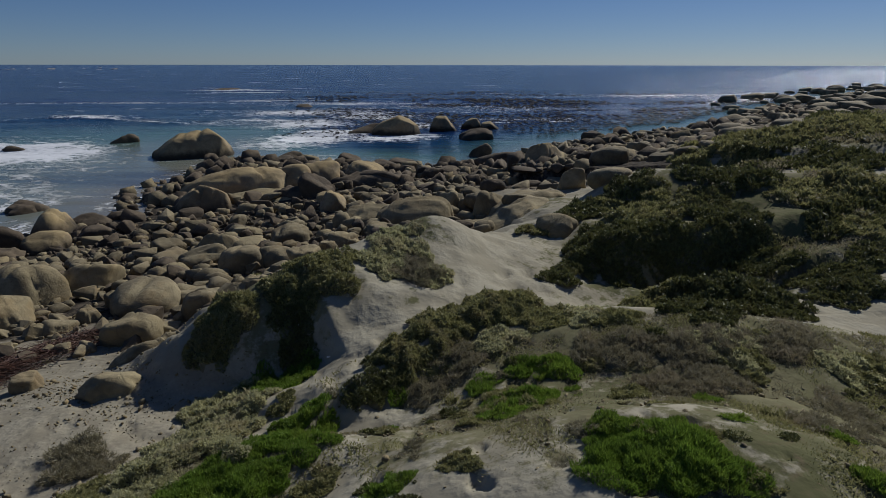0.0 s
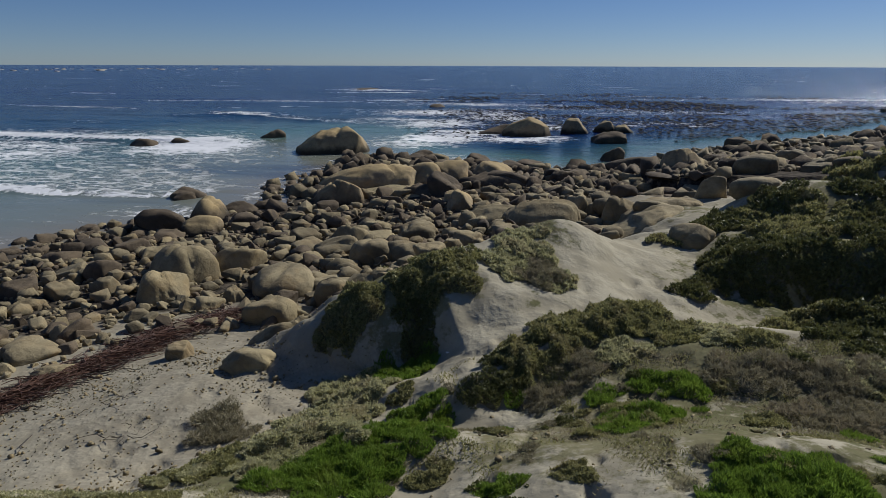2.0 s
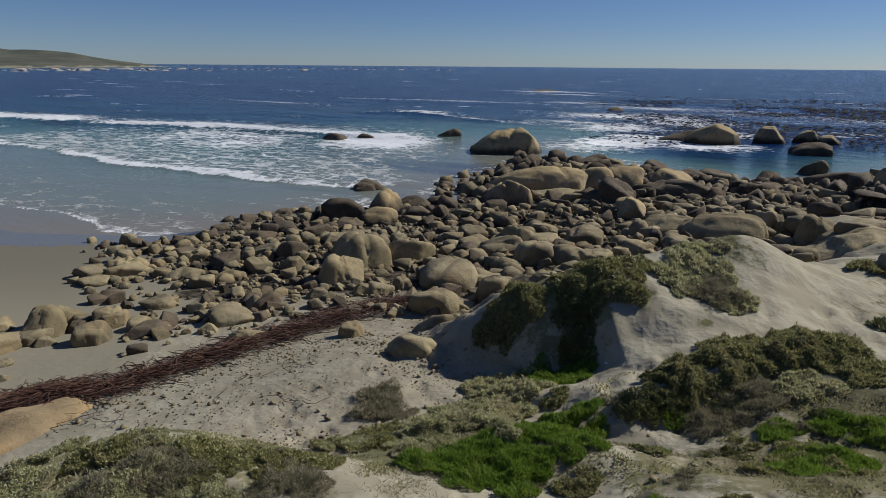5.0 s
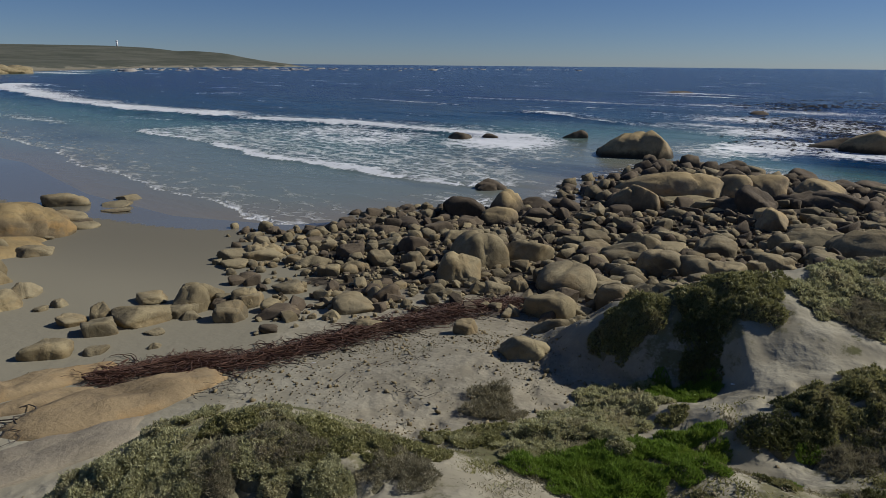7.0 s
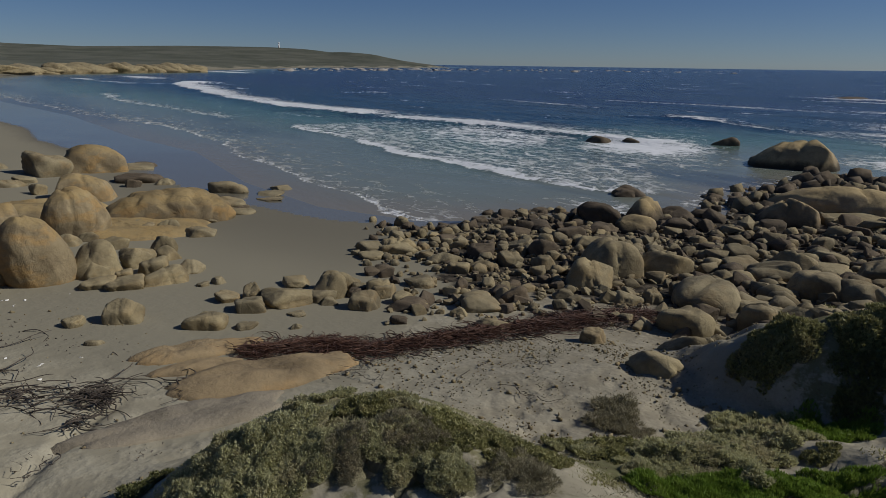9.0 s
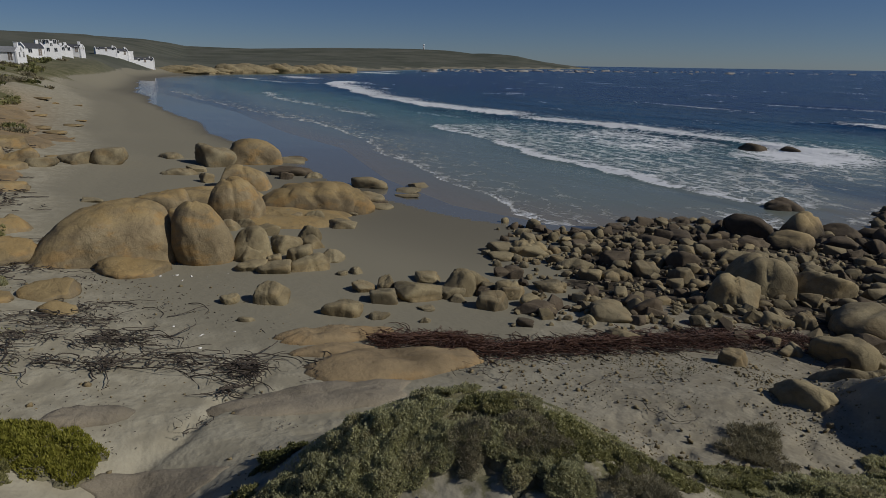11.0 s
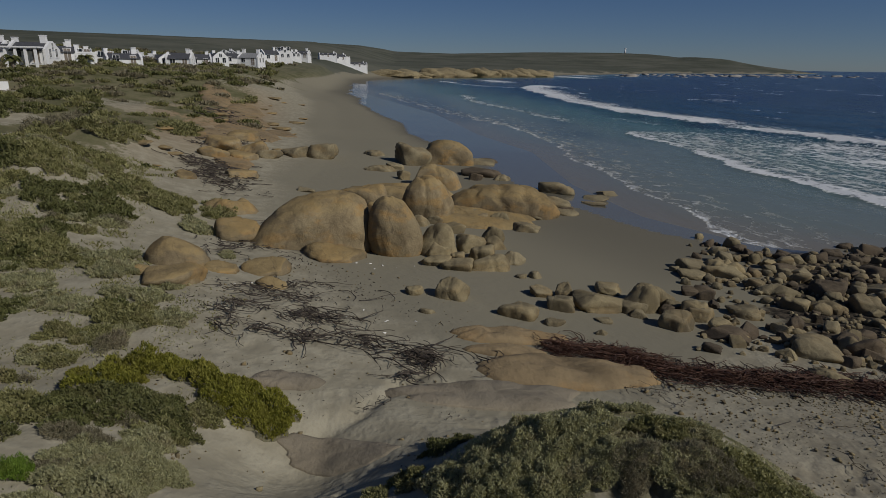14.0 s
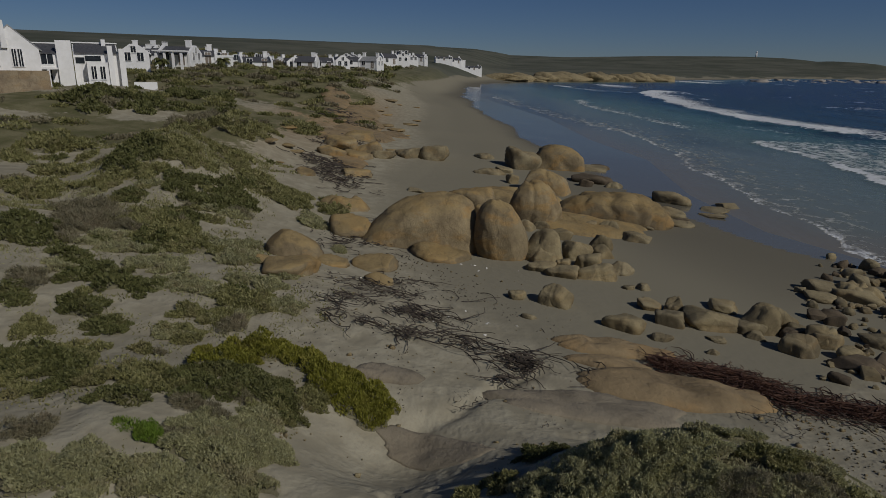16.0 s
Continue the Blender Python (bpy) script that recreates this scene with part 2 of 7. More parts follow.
LEAF_GREY = leaf_material("silvery_saltbush_leaves", (0.325, 0.315, 0.160), (0.590, 0.565, 0.315), (0.42, 0.36, 0.22), 0.22, 0.5)
LEAF_MAT = leaf_material("bright_succulent_leaves", (0.100, 0.165, 0.016), (0.240, 0.345, 0.052), (0.23, 0.24, 0.05), 0.10)
LEAF_LIME = leaf_material("yellow_green_leaves", (0.185, 0.190, 0.022), (0.360, 0.335, 0.062), (0.26, 0.21, 0.07), 0.10)
LEAF_DRY = leaf_material("dry_brown_twigs", (0.190, 0.165, 0.095), (0.34, 0.305, 0.19), (0.30, 0.25, 0.16), 0.3)
TWIG = plain_material("twigs_and_litter", (0.115, 0.105, 0.06), (0.19, 0.17, 0.10), 0.9, 9.0, 0.04)
KELP = plain_material("dry_red_brown_kelp", (0.045, 0.020, 0.012), (0.105, 0.050, 0.028), 0.55, 5.0, 0.02)
KELP_DARK = plain_material("dark_dried_kelp", (0.036, 0.028, 0.021), (0.095, 0.074, 0.053), 0.6, 5.0, 0.02)
KELP_WET = plain_material("wet_floating_kelp", (0.007, 0.007, 0.006), (0.018, 0.015, 0.011), 1.0, 3.0, 0.0)
WHITEWASH = plain_material("whitewashed_plaster", (0.74, 0.73, 0.70), (0.82, 0.81, 0.79), 0.85, 1.5, 0.006)
ROOFING = plain_material("dark_slate_roof", (0.055, 0.056, 0.062), (0.095, 0.095, 0.10), 0.75, 4.0, 0.02)
GREY_ROOF = plain_material("grey_sheet_roof", (0.20, 0.20, 0.20), (0.30, 0.30, 0.29), 0.6, 3.0, 0.01)
TIMBER = plain_material("weathered_timber", (0.16, 0.13, 0.10), (0.26, 0.22, 0.18), 0.8, 8.0, 0.01)
GLASS = plain_material("dark_window_glass", (0.012, 0.015, 0.02), (0.03, 0.035, 0.04), 0.08, 2.0, 0.0)
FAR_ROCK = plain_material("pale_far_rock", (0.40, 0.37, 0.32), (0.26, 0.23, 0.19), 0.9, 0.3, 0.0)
SHELL = plain_material("bleached_shell", (0.70, 0.67, 0.60), (0.8, 0.78, 0.72), 0.6, 8.0, 0.0)
STONE_WALL = rock_material("rubble_stone_wall", (0.42, 0.34, 0.22), (0.27, 0.21, 0.14), (0.30, 0.20, 0.10), 0.4)

# ---- the lie of the land ----
SHORE = np.array([(6000, 5000), (900, 1000), (400, 480), (160, 236), (77, 140), (44, 95), (26, 80), (15, 70), (6, 57), (-1, 54), (-10, 57), (-19, 58), (-21, 46),
                  (-18, 37), (-19, 32), (-24.5, 28.5), (-29, 21.5), (-36, 18.5), (-47, 18), (-66, 20.5), (-84, 18.4), (-121, 18), (-205, 8), (-285, 12), (-350, 15),
                  (-434, 38), (-495, 110), (-551, 190), (-590, 185), (-650, 235), (-779, 338), (-1000, 520), (-1150, 860), (-1350, 1120), (-1900, 1300), (-6000, 2500), (-6000, -6000), (6000, -6000)], float)


def inland(x, y):
    """Metres from the shoreline, positive on land."""
    best, inside = np.full(x.shape, 1e12), np.zeros(x.shape, bool)
    for (ax, ay), (bx, by) in zip(SHORE, np.roll(SHORE, -1, 0)):
        dx, dy = bx - ax, by - ay
        t = np.clip(((x - ax) * dx + (y - ay) * dy) / (dx * dx + dy * dy), 0, 1)
        best = np.minimum(best, (x - ax - t * dx) ** 2 + (y - ay - t * dy) ** 2)
        if dy:
            inside ^= ((ay > y) != (by > y)) & (x < dx * (y - ay) / dy + ax)
    return np.where(inside, 1, -1) * np.sqrt(best)


def lattice(ix, iy, seed):
    h = (ix * 374761393 + iy * 668265263 + seed * 974711) & 0x7FFFFFFF
    h = ((h ^ (h >> 13)) * 1274126177) & 0x7FFFFFFF
    return ((h ^ (h >> 16)) & 0xFFFF) / 65535.0


def grain(x, y, size, seed=0):
    """Smooth noise from 0 to 1 with features of that size."""
    u, v = x / size, y / size
    iu, iv = np.floor(u).astype(np.int64), np.floor(v).astype(np.int64)
    fu, fv = u - iu, v - iv
    fu, fv = fu * fu * (3 - 2 * fu), fv * fv * (3 - 2 * fv)
    a, b = lattice(iu, iv, seed), lattice(iu + 1, iv, seed)
    c, e = lattice(iu, iv + 1, seed), lattice(iu + 1, iv + 1, seed)
    return (a * (1 - fu) + b * fu) * (1 - fv) + (c * (1 - fu) + e * fu) * fv


def rough(x, y, size, seed=0, octaves=3):
    return sum(grain(x + 17.3 * k, y - 9.1 * k, size / 2**k, seed + k) / 2**k for k in range(octaves)) / sum(0.5**k for k in range(octaves))


def step(a, b, v):
    t = np.clip((v - a) / (b - a), 0, 1)
    return t * t * (3 - 2 * t)


def near_line(x, y, pts):
    """Distance from a polyline, the side (positive to its left) and how far along."""
    best, side, along, run = np.full(x.shape, 1e9), np.zeros(x.shape), np.zeros(x.shape), 0.0
    for (ax, ay), (bx, by) in zip(pts, pts[1:]):
        dx, dy = bx - ax, by - ay
        ln = math.hypot(dx, dy)
        t = np.clip(((x - ax) * dx + (y - ay) * dy) / ln**2, 0, 1)
        dist = np.hypot(x - ax - t * dx, y - ay - t * dy)
        closer = dist < best
        side = np.where(closer, np.sign(dx * (y - ay) - dy * (x - ax)), side)
        along = np.where(closer, run + t * ln, along)
        best = np.minimum(best, dist)
        run += ln
    return best, side, along / run


# dunes: centre, half lengths along and across, heading of the long axis, height, flatness of the top
DUNES = [
    (-1.1, 16.9, 2.6, 2.4, 55, 1.55, 2.2), (-0.2, 18.7, 2.0, 2.2, 60, 1.75, 2.4), (-3.7, 15.2, 1.9, 1.5, 50, 0.45, 2.4), (2.6, 22.0, 3.0, 2.7, 19, 1.55, 2.2), (1.8, 12.1, 3.6, 2.5, 20, 1.0, 2.4),
    (5.6, 10.8, 2.9, 2.2, 1, 0.85, 2.4), (2.1, 5.9, 4.1, 3.1, 4, 1.68, 2.3), (8.8, 22.8, 4.2, 3.2, 28, 0.75, 2.2), (7.8, 25.6, 3.4, 3.1, 19, 2.03, 2.2),
    (14.6, 23.6, 4.8, 4.0, 35, 1.38, 2.2), (28.6, 46.3, 18.4, 8.9, 53, 3.37, 2.2), (18.7, 45.0, 5.6, 5.1, 20, 0.97, 2.2), (11.0, 16.4, 4.0, 3.0, 1, 0.40, 2.0), (7.4, 16.5, 3.6, 1.5, 20, -1.15, 2.2),
]
DUNES += [
    (-7.3, 3.5, 3.0, 2.1, 95, 1.85, 2.5), (-4.2, 4.6, 2.2, 2.6, 40, 1.24, 2.4), (-4.2, 8.3, 1.9, 1.5, 36, 0.73, 2.2), (-2.0, 8.0, 1.5, 1.0, -1, 0.55, 2.2),
    (-8.3, 11.4, 3.0, 2.5, 29, 0.45, 2.0), (-8.3, -5.9, 3.4, 2.4, 26, 0.53, 2.2), (-9.8, -1.3, 1.5, 1.5, 30, -0.80, 2.0), (-32.7, -15.4, 7.1, 3.1, 26, 1.86, 2.1),
    (-45.6, -16.5, 7.6, 3.5, 12, 1.27, 2.4), (-17.0, -13.5, 7.2, 4.4, -5, 0.27, 2.1), (-56.9, -34.4, 14.0, 8.4, 17, 0.40, 2.3), (-5.8, 14.9, 1.9, 1.3, -1, 0.77, 2.0),
]
# scarps: crest points from left to right (x, y, height, fall on the near side), fall on the far side
SCARPS = [
    ([(-6.5, 12.5, 2.2, 0.8), (-5.92, 13.2, 2.85, 0.9), (-5.11, 13.8, 3.65, 0.98), (-3.93, 14.47, 4.0, 0.95), (-3.4, 14.75, 4.1, 0.45), (-2.6, 15.4, 4.22, 0.32), (-1.45, 17.2, 4.35, 0.27), (0.1, 19.0, 4.05, 0.27)], 0.50),
    ([(-1.5, 10.5, 3.4, 0.8), (-0.71, 11.44, 3.75, 0.85), (0.19, 12.12, 3.85, 0.75), (1.19, 12.89, 3.9, 0.6), (2.8, 13.3, 3.7, 0.5)], 0.45),
    ([(3.6, 18.0, 3.0, 1.2), (4.6, 18.2, 3.4, 1.6), (5.8, 18.5, 3.95, 1.9), (7.2, 18.9, 4.15, 1.9), (9.4, 19.2, 4.2, 1.8), (12.5, 20.0, 4.4, 1.6)], 0.12),
    ([(4.4, 14.4, 3.2, 0.6), (5.6, 14.6, 3.7, 0.6), (6.9, 14.1, 3.9, 0.55), (8.2, 13.7, 3.75, 0.5)], 0.7),
    ([(11.3, 17.3, 3.9, 1.2), (13.6, 18.2, 4.4, 0.9)], 0.4),
    ([(14.5, 39.0, 2.9, 1.4), (17.2, 37.6, 3.7, 1.6), (20.0, 36.6, 4.3, 1.6), (25.0, 35.0, 4.9, 1.4)], 0.12),
]
HILL_AZ = np.array([-180, 46, 50, 57, 61, 66, 73, 80, 86, 92, 98, 104, 180], float)
HILL_FAR = np.array([0, 0, 30, 74, 40, 43, 39, 29, 32, 20, 19, 19, 19], float)


def ground(x, y):
    """Height of the ground over the sea."""
    s = inland(x, y)
    r, az = np.hypot(x, y), np.degrees(np.arctan2(-x, y))
    s2 = s + np.where(r < 400, (rough(x, y, 14.0, 3) - 0.5) * np.clip(np.abs(s), 0, 14) * 0.5, 0)
    z = np.interp(s2, [-600, -60, -12, 0, 10, 20, 26, 32, 40, 60, 100, 200, 500, 1500], [-15, -3, -0.7, 0, 0.5, 1.15, 1.9, 3.0, 4.0, 6.0, 7.2, 8.0, 13, 22])
    for cx, cy, a, b, turn, h, p in DUNES:
        c, sn = math.cos(radians(turn)), math.sin(radians(turn))
        u, v = ((x - cx) * c + (y - cy) * sn) / a, ((y - cy) * c - (x - cx) * sn) / b
        z = z + h * np.exp(-np.hypot(u, v) ** p)
    wavy = (rough(x, y, 1.7, 17, 3) - 0.5) * step(60, 20, r)
    for pts, far in SCARPS:
        box = (x > pts[0][0] - 9) & (x < pts[-1][0] + 9) & (y > min(p[1] for p in pts) - 9) & (y < max(p[1] for p in pts) + 14)
        if not box.any():
            continue
        dist, side, along = near_line(x[box], y[box], [p[:2] for p in pts])
        run = np.concatenate([[0.0], np.cumsum([math.dist(a[:2], b[:2]) for a, b in zip(pts, pts[1:])])])
        top = np.interp(along, run / run[-1], [p[2] for p in pts])
        fall = np.interp(along, run / run[-1], [p[3] for p in pts])
        bank = top + 0.5 * wavy[box] - np.where(side < 0, fall, far) * (np.sqrt(dist**2 + 0.09) - 0.3)
        gap = np.clip((bank - z[box]) / 0.35, -1, 1)
        z[box] = np.where(gap > -1, np.maximum(z[box], bank) + 0.08 * (1 - gap**2), z[box])
    up = step(24, 40, s) * (r < 500)
    z = z + up * ((rough(x, y, 5.0, 11, 4) - 0.5) * 0.9 + (rough(x, y, 16.0, 21) - 0.5) * 1.3 * step(18, 40, r))
    z = z + 7.5 * np.exp(-((x + 440) / 110) ** 2 - ((y + 10) / 55) ** 2) * step(3, 40, s)  # bluff over the headland
    edge = np.interp(x, [-230, -150], [8, 18])
    z = z + step(edge, edge + np.interp(x, [-230, -150], [13, 22]), s) * np.interp(x, [-400, -330, -300, -250, -200, -140, -110, -85], [0, 4, 6.3, 5.3, 3.8, 2.4, 2.1, 0]) * (y > -200)  # village terrace
    z = z + step(350, 1300, r) * step(60, 500, s) * np.interp(az, [-180, 85, 88, 92, 105, 126, 160, 180], [0, 0, 20, 33, 36, 37, 40, 0])
    z = z + step(1250, 2300, r) * step(5, 330, s) * np.interp(az, HILL_AZ, HILL_FAR)
    return z


def height(x, y):
    return float(ground(np.array([float(x)]), np.array([float(y)]))[0])

# ---- mesh helpers ----


def quad_mesh(name, verts, quads, material, smooth=True, masks=None):
    """A mesh of many four-cornered faces out of arrays."""
    me = bpy.data.meshes.new(name)
    verts, quads = np.asarray(verts, np.float32), np.asarray(quads, np.int32)
    me.vertices.add(len(verts))
    me.vertices.foreach_set("co", verts.ravel())
    me.loops.add(quads.size)
    me.loops.foreach_set("vertex_index", quads.ravel())
    me.polygons.add(len(quads))
    me.polygons.foreach_set("loop_start", np.arange(0, quads.size, quads.shape[1], dtype=np.int32))
    me.update(calc_edges=True)
    me.polygons.foreach_set("use_smooth", np.full(len(quads), smooth))
    for key, values in (masks or {}).items():
        me.attributes.new(key, "FLOAT", "POINT").data.foreach_set("value", np.asarray(values, np.float32))
    me.materials.append(material)
    me.validate()
    return me


def bm_mesh(name, bm, material, smooth=False):
    me = bpy.data.meshes.new(name)
    bmesh.ops.recalc_face_normals(bm, faces=bm.faces)
    bm.to_mesh(me)
    bm.free()
    me.materials.append(material)
    me.polygons.foreach_set("use_smooth", np.full(len(me.polygons), smooth))
    return me


def part(name, me, parent, m=None, label=""):
    ob = new(name, me)
    ob.parent = parent
    if m is not None:
        ob.matrix_basis = m
    return tagged(ob, label)


def polar(az, rr):
    """Corners and faces of a ring sheet round the origin; az in degrees to the left of +y."""
    a, r = np.meshgrid(np.radians(az), rr, indexing="ij")
    n, m = a.shape
    idx = np.arange(n * m).reshape(n, m)
    quads = np.stack([idx[:-1, :-1], idx[:-1, 1:], idx[1:, 1:], idx[1:, :-1]], -1).reshape(-1, 4)[:, ::-1]
    return (-np.sin(a) * r).ravel(), (np.cos(a) * r).ravel(), quads


# ---- ground sheet ----
# scrub on the sand: centre, half lengths, heading, how dense
SCRUB = [(2.2, 10.6, 3.4, 2.6, 20, 1.0), (6.2, 10.2, 3.6, 2.6, 0, 1.0), (9.8, 20.5, 7.5, 5.0, 35, 1.3), (17, 23, 8, 6, 35, 1.3), (30, 42, 14, 8, 20, 1.3), (-3.9, 14.2, 2.0, 2.0, 60, 1.0),
         (-4.0, 7.3, 2.3, 1.5, 35, 1.0), (-6.6, 4.0, 3.0, 2.6, 40, 0.9), (-1.0, 17.8, 1.0, 1.6, 60, 0.9), (4, 28, 4, 4, 0, 0.8), (1.2, 8.2, 3.0, 2.4, 0, 1.0), (5.0, 8.2, 3.6, 2.8, 0, 1.0), (3.4, 6.0, 3.4, 2.4, 0, 0.85), (-1.0, 14.0, 1.6, 1.6, 0, 0.55)]


def scrubby(x, y):
    r, s = np.hypot(x, y), inland(x, y)
    v = np.zeros(x.shape)
    for cx, cy, a, b, turn, k in SCRUB:
        c, sn = math.cos(radians(turn)), math.sin(radians(turn))
        v = np.maximum(v, k * np.exp(-((((x - cx) * c + (y - cy) * sn) / a) ** 2 + (((y - cy) * c - (x - cx) * sn) / b) ** 2) * 0.8) * 0.75)
    back = step(25, 38, s + (rough(x, y, 18, 5) - 0.5) * 16 + 12 * step(-120, -220, x)) * step(10, 26, r + 40 * step(2, 8, x + 3 * (rough(x, y, 3, 6) - 0.5)))
    patchy = np.where(r < 42, 0.14, 0.14 + 0.40 * step(55, 95, r)) + np.where(r < 42, 0.86, 0.86 - 0.40 * step(55, 95, r)) * step(0.40, 0.62, rough(x, y, 7.0, 8))
    v = np.maximum(v, back * np.where(r < 88, patchy, np.maximum(patchy, step(30, 48, s))))
    return np.clip(v, 0, 1)


def rubble_shade(x, y, s):
    """Where dark cobbles and weed lie between the boulders; the tone also paints shade into the gaps."""
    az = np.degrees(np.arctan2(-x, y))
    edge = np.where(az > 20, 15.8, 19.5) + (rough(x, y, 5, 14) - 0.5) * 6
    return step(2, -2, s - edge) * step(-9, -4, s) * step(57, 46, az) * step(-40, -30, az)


az_seen = np.arange(-42.0, 131.0, 0.36)
az_all = np.concatenate([az_seen, np.arange(132.0, 318.0, 3.0), [318.0]])
rr = np.concatenate([[0.02, 0.5], np.geomspace(1.0, 3.9, 12), np.geomspace(4, 45, 215), np.geomspace(45.7, 400, 105), np.geomspace(410, 4800, 45)])
gx, gy, gq = polar(az_all, rr)
gz = ground(gx, gy)
gs = inland(gx, gy)
gr = np.hypot(gx, gy)
# footprints and wind hollows on the near dunes
gz += step(20, 27, gs) * step(70, 30, gr) * np.where(gx < -8.6, 0.45, 1.0) * ((rough(gx, gy, 0.9, 31, 2) - 0.5) * 0.14 - 0.10 * step(0.66, 0.80, rough(gx, gy, 0.42, 33, 2)))
# the little gully that the rain has cut through the upper sand
GULLY = [(-10.53, -1.57), (-11.01, -0.9), (-11.32, -0.29), (-11.84, 0.14), (-12.64, 0.69), (-13.61, 1.33), (-14.2, 2.06)]
gully_d, gully_side, gully_at = near_line(gx, gy, GULLY)
gz -= 0.16 * np.exp(-((gully_d + 0.22 * (rough(gx, gy, 0.5, 47, 2) - 0.5)) / 0.20) ** 2) * step(0, 0.08, gully_at) * step(1, 0.9, gully_at) * (0.4 + rough(gx, gy, 0.8, 48, 2))
beach = step(62, 48, np.degrees(np.arctan2(-gx, gy))) 
FILM = [(-330, 6), (-205, 2.5), (-160, 2.5), (-116, 4.5), (-80, 6.5), (-62, 9.5), (-47, 13), (-38, 14), (-31, 16), (-25, 20), (-23, 24)]
film_d, film_side, _ = near_line(gx, gy, FILM)
film = step(-1.5, 2.5, film_d * np.where(film_side > 0, 1, -1) + (rough(gx, gy, 12, 45) - 0.5) * 5) * ((gx < -24) & (gx > -300) & (gz < 1.0))
wet = 0.42 * step(25, 21.5, gs + 10 * beach + (rough(gx, gy, 9, 41) - 0.5) * 3) + 0.36 * step(20, 9, gs + 6 * beach) + 0.22 * step(13, 4, gs + 6 * beach)
wet = np.maximum(wet * np.where(film > 0.5, 1, 0.92), film)
ochre = np.exp(-(((gx + 80) / 26) ** 2 + ((gy + 14.5) / 5) ** 2)) * 1.3
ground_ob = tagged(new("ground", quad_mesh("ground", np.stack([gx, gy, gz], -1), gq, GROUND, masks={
    "rubble": rubble_shade(gx, gy, gs), "veg": np.maximum(scrubby(gx, gy), step(3.2, 5.5, gz) * step(120, 200, gr)), "wet": wet, "coarse": step(2.9, 2.3, gz) * step(58, 44, np.degrees(np.arctan2(-gx, gy))) * (0.45 + 0.55 * step(10, 13, np.hypot(gx + 9.5, gy - 8) + 6 * rough(gx, gy, 4, 43))), "far": step(150, 400, gr), "ochre": np.clip(ochre, 0, 1)})), "pale dune sand with scrub, wet beach and distant hills", "ground", kind="structure")

# ---- sea ----
BREAKERS = [  # the line of the white front, height, width of the solid foam behind it, reach of the lace behind that, strength
    ([(-90, 41), (-69, 40), (-52, 38), (-42, 37.5), (-33, 37.5), (-28, 39), (-23, 43)], 0.22, 1.6, 34.0, 0.85),
    ([(-97, 60), (-84, 63), (-69, 66), (-56, 68), (-46, 67), (-37, 70)], 0.5, 3.5, 14.0, 1.0),
    ([(-300, 94), (-245, 72), (-165, 59), (-122, 57), (-102, 60), (-84, 67)], 0.7, 9.0, 12.0, 1.1),
    ([(-203, 38), (-172, 34), (-144, 35), (-120, 36), (-99, 37)], 0.15, 1.2, 5.0, 0.6), ([(-277, 57), (-264, 70)], 0.2, 2.0, 4.0, 0.6), ([(-111, 48), (-97, 51)], 0.15, 1.0, 4.0, 0.5),
    ([(-359, 55), (-300, 58), (-250, 72)], 0.3, 3.0, 6.0, 0.6), ([(-72, 101), (-64, 108), (-52, 107)], 0.2, 1.0, 7.0, 0.5), ([(-71, 110), (-55, 106), (-42, 96)], 0.25, 1.0, 8.0, 0.55),
    ([(40, 178), (67, 184), (110, 205)], 0.4, 4.0, 12.0, 0.7), ([(66, 162), (95, 176)], 0.3, 3.0, 8.0, 0.7), ([(-90, 235), (-84, 236), (-62, 217), (-48, 214)], 0.3, 2.5, 6.0, 0.7),
]
FOAMY = [(-43, 64, 8, 9, 0.75), (-19, 73, 8, 7, 0.40), (-7, 80, 8, 6, 0.50), (-15, 84, 7, 9, 0.46), (-25, 122, 24, 12, 0.46), (-22, 100, 12, 12, 0.52), (-12, 112, 14, 9, 0.48), (-4, 97, 8, 5, 0.52), (-17, 78, 7, 6, 0.6), (-30, 106, 10, 4, 0.55), (-20, 97, 8, 5, 0.48), (12, 108, 14, 4, 0.36), (-75, 150, 30, 4, 0.42), (-40, 165, 30, 4, 0.40), (-110, 120, 24, 3, 0.42), (5, 135, 60, 18, 0.26), (-20, 150, 40, 14, 0.36), (-28, 43, 6, 4, 0.36), (-21, 41, 3, 7, 0.42),
         (-72, 224, 22, 7, 0.5), (-33, 100, 12, 6, 0.34), (70, 190, 50, 25, 0.30), (-24, 33.5, 5, 2.5, 0.48), (-380, 95, 40, 10, 0.6), (100, 175, 40, 25, 0.36), (-14, 62, 10, 3, 0.36), (-60, 205, 20, 4, 0.5), (-58, 57, 34, 12, 0.44),
         (-545, 205, 60, 14, 0.6), (-640, 250, 90, 12, 0.5)]
sea_az = np.concatenate([np.arange(-42.0, 100.0, 0.30), np.arange(100.0, 319.0, 4.0)])
sx, sy, sq = polar(sea_az, np.concatenate([np.geomspace(20, 110, 215), np.geomspace(110.9, 500, 120), np.geomspace(512, 4950, 55)]))
ss, sb = inland(sx, sy), ground(sx, sy)
far_r = np.hypot(sx, sy)
sz = np.zeros(len(sx))
foam = np.zeros(len(sx))
